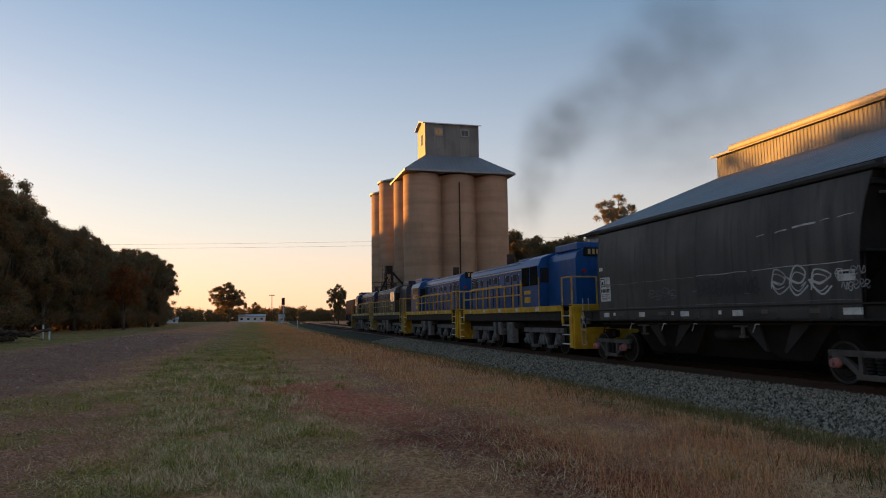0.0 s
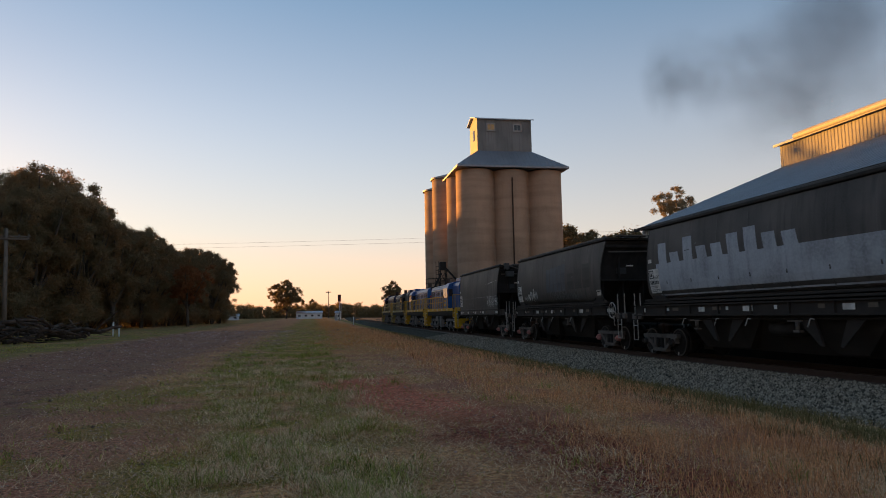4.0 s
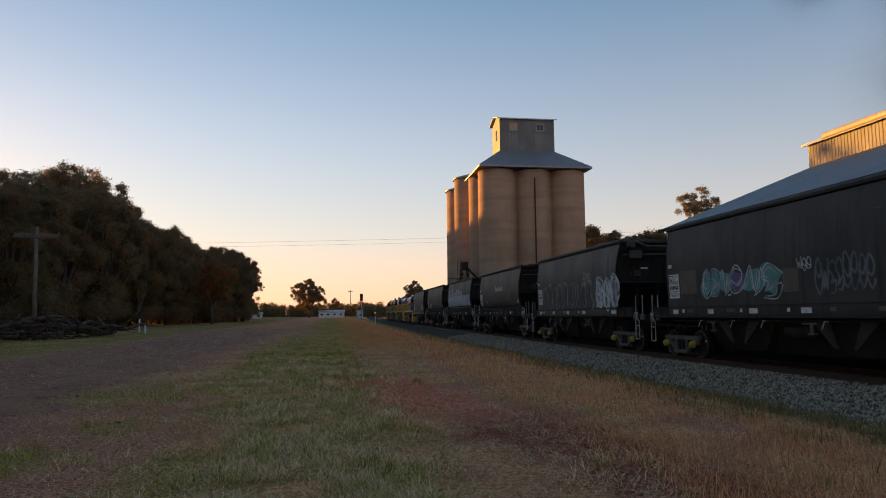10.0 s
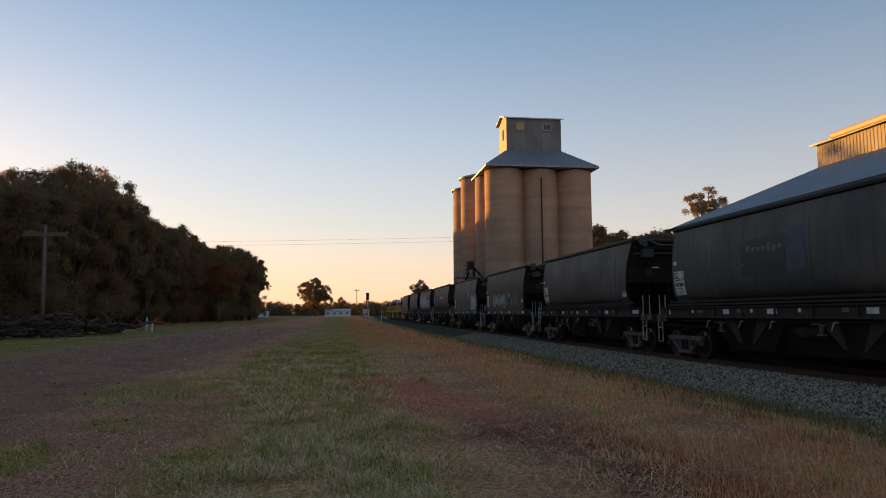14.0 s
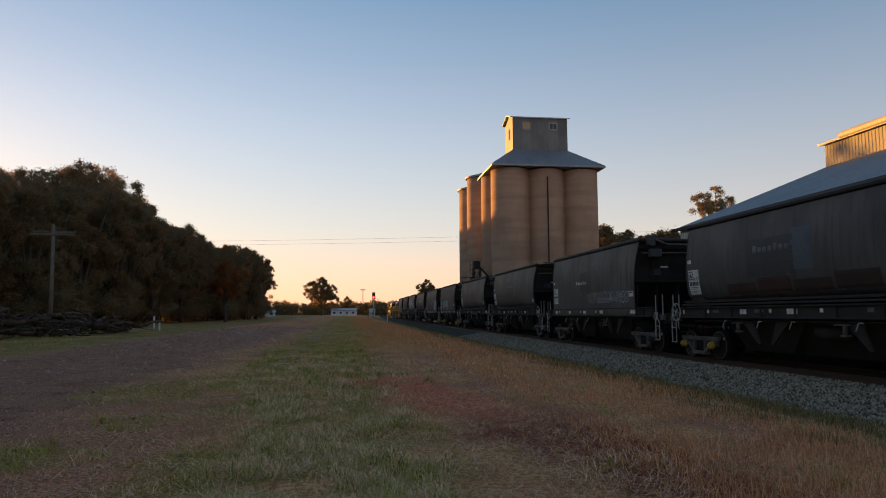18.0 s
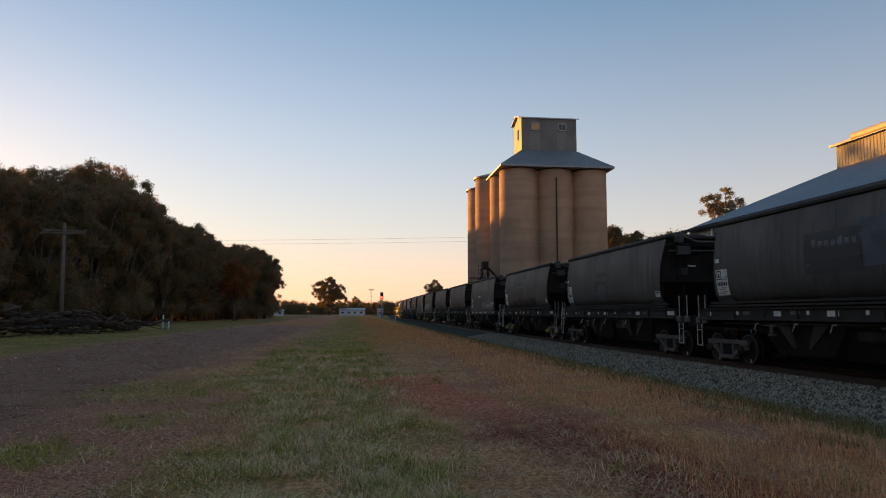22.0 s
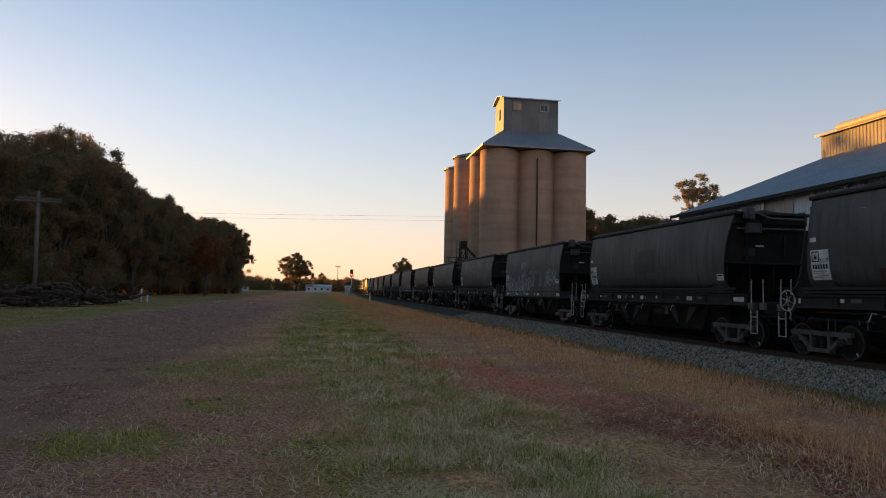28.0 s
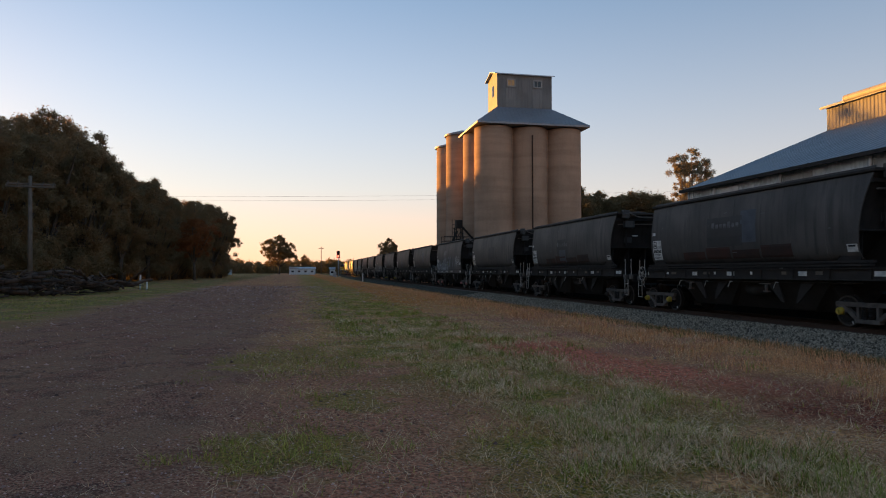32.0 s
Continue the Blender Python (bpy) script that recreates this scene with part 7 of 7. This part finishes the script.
for k in range(5):
    patch_on(W[1], 1.1 - 0.5 * k, 0.68 - 0.5 * k, 2.45, 3.55 + 0.03 * k, M["blue_patch"], "")
for k in range(3):
    patch_on(W[1], -1.6 - 0.85 * k, -2.35 - 0.85 * k, 2.5, 3.2 + 0.15 * k, M["dark_patch"], "")
tag_lines(W[1], 0.7, -3.1, 2.05, 2.5, M["grey_spray"], 13, 9, 0.03)
patch_on(W[2], 5.1, -4.9, 2.0, 3.05, M["whitewash"], "worn whitewashed lower side")
for k in range(9):
    r = random.Random(k)
    patch_on(W[2], 4.9 - 0.75 * k, 4.4 - 0.75 * k, 3.05, 3.3 + 0.5 * r.random(), M["whitewash"], "", 0.006, 0.1)
lettered_bars(W[3], 0.75, -1.3, 3.0, 0.36, M["chalk"], 10)
patch_on(W[3], -3.2, -4.4, 2.2, 2.9, M["dark_patch"], "")
tag_lines(W[3], 3.6, 3.2, 2.2, 2.4, M["chalk"], 30, 2, 0.03)
for k in range(9):
    x = 4.4 - 0.78 * k
    r = random.Random(300 + k)
    pts = [(x, 1.75), (x + 0.08, 2.35), (x - 0.05, 2.9 - 0.1 * r.random()), (x - 0.42, 2.85), (x - 0.5, 2.4), (x - 0.28 - 0.2 * r.random(), 2.25), (x - 0.62, 1.85), (x - 0.35, 1.72), (x - 0.25, 2.1), (x, 1.75)]
    pts = [(p + r.uniform(-0.13, 0.13), q + r.uniform(-0.12, 0.12)) for p, q in pts[k % 3:]]
    stroke_on(W[4], pts, 0.07, M["grey_spray"])
    stroke_on(W[4], [(p + 0.05, q + 0.05) for p, q in pts[1:6]], 0.025, M["chalk"], 0.016)
    patch_on(W[4], x - 0.08, x - 0.36, 1.8, 2.7, M["dark_patch"], "", 0.006, -0.05)
scrawl(W[4], -2.7, -5.1, 1.72, 2.95, M["chalk"], 33, 0.09, 3, M["grey_spray"])
for k in range(6):
    patch_on(W[4], -2.75 - 0.4 * k, -2.98 - 0.4 * k, 1.75, 2.5 + 0.3 * (k % 2), M["chalk"], "", 0.014, 0.1)
tag_lines(W[4], -1.3, -2.2, 2.7, 3.3, M["chalk"], 35, 4, 0.025)
scrawl(W[5], 3.4, 1.9, 1.97, 2.8, M["chalk"], 61, 0.035, 3, M["teal"])
scrawl(W[5], 1.9, 1.2, 1.97, 2.75, M["chalk"], 62, 0.035, 1, M["purple"])
scrawl(W[5], 1.2, -0.3, 1.97, 2.8, M["chalk"], 63, 0.035, 2, M["teal"])
patch_on(W[5], 4.7, 3.7, 2.1, 2.85, M["tan_patch"], "")
patch_on(W[5], -0.4, -1.0, 2.0, 2.6, M["tan_patch"], "")
tag_lines(W[5], -1.0, -1.5, 2.55, 2.85, M["chalk"], 40, 3, 0.03)
tag_lines(W[5], -1.6, -3.4, 2.0, 2.75, M["grey_spray"], 41, 8, 0.07)
for k, x in ((7, 1.75), (9, 2.3), (11, 1.4), (15, 1.8)):
    patch_on(W[k], x, x - 2.0, 2.5, 3.55, M["dark_patch"], "darker repainted panel")
    patch_on(W[k], x - 1.9, x - 2.7, 2.6, 3.7, M["blue_patch"], "faded blue panel")
    lettered_bars(W[k], x - 0.3, x - 1.9, 3.15, 0.22, M["grey_spray"], 7)
for k, x in ((6, 0.5), (8, 1.4), (10, 1.6), (13, 0.9), (14, 1.6), (16, 1.0)):
    patch_on(W[k], x, x - 1.5, 2.5, 3.4, M["dark_patch"], "darker repainted panel")
    if k in (10, 14):
        lettered_bars(W[k], x, x - 1.5, 3.0, 0.24, M["grey_spray"], 6)
        patch_on(W[k], x - 0.3, x - 1.2, 2.1, 2.8, M["blue_patch"], "", 0.009)
patch_on(W[12], 2.15, 1.1, 2.55, 3.55, M["grey_spray"], "faded square emblem panel")
patch_on(W[12], 1.8, 1.4, 2.9, 3.15, M["hopper"], "", 0.012)
for k in range(8):
    r = random.Random(500 + k)
    cx, rx, rz = 4.9 - 0.62 * k, r.uniform(0.28, 0.42), r.uniform(0.42, 0.56)
    pts = blob_outline(cx, 1.5 + rz, rx, rz, r, 0.32)
    fill_on(W[12], cx, 1.5 + rz, pts, M["grey_spray"])
    stroke_on(W[12], pts, 0.03, M["chalk"], 0.014)
    stroke_on(W[12], [(cx + 0.1, 1.5 + rz * 0.4), (cx - 0.08, 1.5 + rz), (cx + 0.06, 1.5 + rz * 1.5)], 0.06, M["chalk"], 0.016)
fill_on(W[12], 3.5, 2.3, blob_outline(3.5, 2.3, 0.16, 0.13, random.Random(7), 0.2), M["lime"])
fill_on(W[12], 0.3, 2.2, blob_outline(0.3, 2.2, 0.4, 0.2, random.Random(8), 0.3), M["lime"])
for xa, za, wd in ((0.0, 2.0, 0.45), (-1.4, 2.0, 0.3), (-2.3, 2.0, 0.35)):
    patch_on(W[12], xa, xa - wd, za, 2.85, M["grey_spray"], "", 0.01, -0.25)
patch_on(W[12], 0.35, -1.0, 2.75, 2.95, M["grey_spray"], "", 0.011)
tag_lines(W[12], -2.7, -4.2, 2.1, 2.9, M["chalk"], 51, 7, 0.03)


for k in (9, 14, 15, 16):
    for q in range(4):
        patch_on(W[k], 3.4 - 1.5 * q, 2.0 - 1.5 * q, 2.06, 2.35 + 0.12 * (q % 2), M["rust_tint"], "", 0.0075)


for k in range(18):
    r = random.Random(700 + k)
    for q in range(5):
        cx, cz = r.uniform(-4.5, 5.0), r.uniform(2.0, 3.9)
        stroke_on(W[k], [(cx, cz), (cx - r.uniform(0.05, 0.3), cz + r.uniform(-0.03, 0.03))], r.uniform(0.01, 0.03), M["grey_spray"], name="chip")


# ---- exhaust smoke: thin billowing sheets that drift off ----
def smoke_mat():
    m = bpy.data.materials.new("thin_exhaust_smoke")
    m.use_nodes = True
    n, lk = m.node_tree.nodes, m.node_tree.links.new
    b = n["Principled BSDF"]
    b.inputs["Base Color"].default_value, b.inputs["Roughness"].default_value = (0.06, 0.052, 0.056, 1), 1.0
    b.inputs["Specular IOR Level"].default_value = 0.0
    co = n.new("ShaderNodeTexCoord").outputs["Object"]
    sep = n.new("ShaderNodeVectorMath")
    sep.operation = "MULTIPLY"
    sep.inputs[1].default_value = (1, 0, 1)
    lk(co, sep.inputs[0])
    ln = n.new("ShaderNodeVectorMath")
    ln.operation = "LENGTH"
    lk(sep.outputs["Vector"], ln.inputs[0])
    fall = n.new("ShaderNodeMapRange")
    fall.interpolation_type = "SMOOTHSTEP"
    fall.inputs["From Min"].default_value, fall.inputs["From Max"].default_value = 1.0, 0.15
    lk(ln.outputs["Value"], fall.inputs["Value"])
    t = n.new("ShaderNodeTexNoise")
    t.inputs["Scale"].default_value, t.inputs["Detail"].default_value = 1.3, 5.0
    oi = n.new("ShaderNodeObjectInfo")
    add = n.new("ShaderNodeVectorMath")
    add.operation = "MULTIPLY_ADD"
    lk(oi.outputs["Random"], add.inputs[0])
    add.inputs[1].default_value = (40, 40, 40)
    lk(co, add.inputs[2])
    lk(add.outputs["Vector"], t.inputs["Vector"])
    nr = n.new("ShaderNodeMapRange")
    nr.inputs["From Min"].default_value, nr.inputs["From Max"].default_value = 0.22, 0.78
    lk(t.outputs["Fac"], nr.inputs["Value"])
    mu = n.new("ShaderNodeMath")
    mu.operation = "MULTIPLY"
    lk(fall.outputs["Result"], mu.inputs[0])
    lk(nr.outputs["Result"], mu.inputs[1])
    mu2 = n.new("ShaderNodeMath")
    mu2.operation = "MULTIPLY"
    mu2.inputs[1].default_value = 0.36
    lk(mu.outputs["Value"], mu2.inputs[0])
    lk(mu2.outputs["Value"], b.inputs["Alpha"])
    return m


M["smoke"] = smoke_mat()
# start place, half width, half height, lean, drift to the side and up in metres a second
PUFFS = (
    (15.0, 60, 12.0, 2.6, 4.6, 10, 1.1, 1.6), (16.8, 60.6, 15.5, 3.4, 4.6, 16, 1.5, 1.2), (18.2, 61.2, 18.5, 4.6, 5.0, 22, 0.9, 0.9),
    (18.6, 61.8, 19.5, 4.2, 4.2, 35, 1.9, 0.7), (20.6, 62.4, 20.5, 4.8, 4.8, 30, 2.4, 0.3), (23.2, 63.0, 22.6, 5.6, 4.6, 45, 1.3, 0.6),
    (26.5, 63.6, 25.5, 6.0, 6.0, 35, 2.0, 0.5), (30.0, 64.2, 29.0, 7.0, 7.4, 30, 1.6, 0.2), (34.0, 64.8, 31.0, 8.0, 8.0, 25, 1.2, 0.1),
    (40.0, 65.4, 27.0, 13.0, 12.0, 20, 0.8, 0.2), (32.0, 66.0, 20.0, 11.0, 8.0, 30, 1.0, 0.3),
)
puffs = []
for k, (x, y, z, a, b2, lean, dx, dz) in enumerate(PUFFS):
    me = bpy.data.meshes.new("smoke_puff")
    n = 13
    vs = [(-1 + 2 * i / (n - 1), 0.25 * math.sin(2.2 * i / n + k) * math.cos(2.0 * j / n), -1 + 2 * j / (n - 1)) for j in range(n) for i in range(n)]
    me.from_pydata(vs, [], [(j * n + i, j * n + i + 1, j * n + n + i + 1, j * n + n + i) for j in range(n - 1) for i in range(n - 1)])
    me.transform(Matrix.Rotation(radians(lean), 4, "Y"))
    me.materials.append(M["smoke"])
    me.polygons.foreach_set("use_smooth", [True] * len(me.polygons))
    ob = tagged(new("smoke_puff", me), "thin dark diesel exhaust smoke drifting in the air", "smoke", "exhaust smoke")
    ob.scale = (a, 1, b2)
    ob.rotation_euler = (0, 0, radians(-14))
    puffs.append((ob, Vector((x, y, z)), Vector((1.7 * dx + 0.3, 0.2, 1.7 * dz))))


# ---- what moves ----
def gone(t):
    """Metres that the train has run since the start."""
    return 7.405 * t + 0.00273 * t * t - 0.000408 * t ** 3


def train_pose(s):
    c, head, left = track_frame(y_at(s))
    return Matrix.Translation(c) @ Matrix.Rotation(head, 4, "Z")


def motions():
    times = [0.8 * k for k in range(41)]
    starts = [(ob, 31.85 + 14.6 * k) for k, ob in enumerate(locos)] + [(ob, 17.19 - 14.61 * k) for k, ob in enumerate(wagons)]
    for ob, s0 in starts:
        walk(ob, [(t, train_pose(s0 + gone(t))) for t in times])
    # wheels: under 90 degrees from row to row
    turns = [0.09 * k for k in range(356)] + [32.0]
    rolls = [Matrix.Rotation(gone(t) / 0.46 % (2 * math.pi), 4, "Y") for t in turns]
    for ob, s0 in starts:
        for o in ob.children:
            if o.name.startswith("wheelset"):
                m = Matrix.Translation(o.location)
                walk(o, [(t, m @ q) for t, q in zip(turns, rolls)])
    for ob, p, drift in puffs:
        walk(ob, [(t, Matrix.Translation(p + drift * t) @ Matrix.Rotation(radians(-14 - 0.4 * t), 4, "Z")) for t in (0, 8, 16, 24, 32)])
    for sh in signal_shutters[1:]:
        p = sh.location.copy()
        walk(sh, [(t, Matrix.Translation(p) @ Matrix.Rotation(radians(a), 4, "Z")) for t, a in ((0, 0), (16.9, 0), (17.1, 85), (32, 85))])


motions()
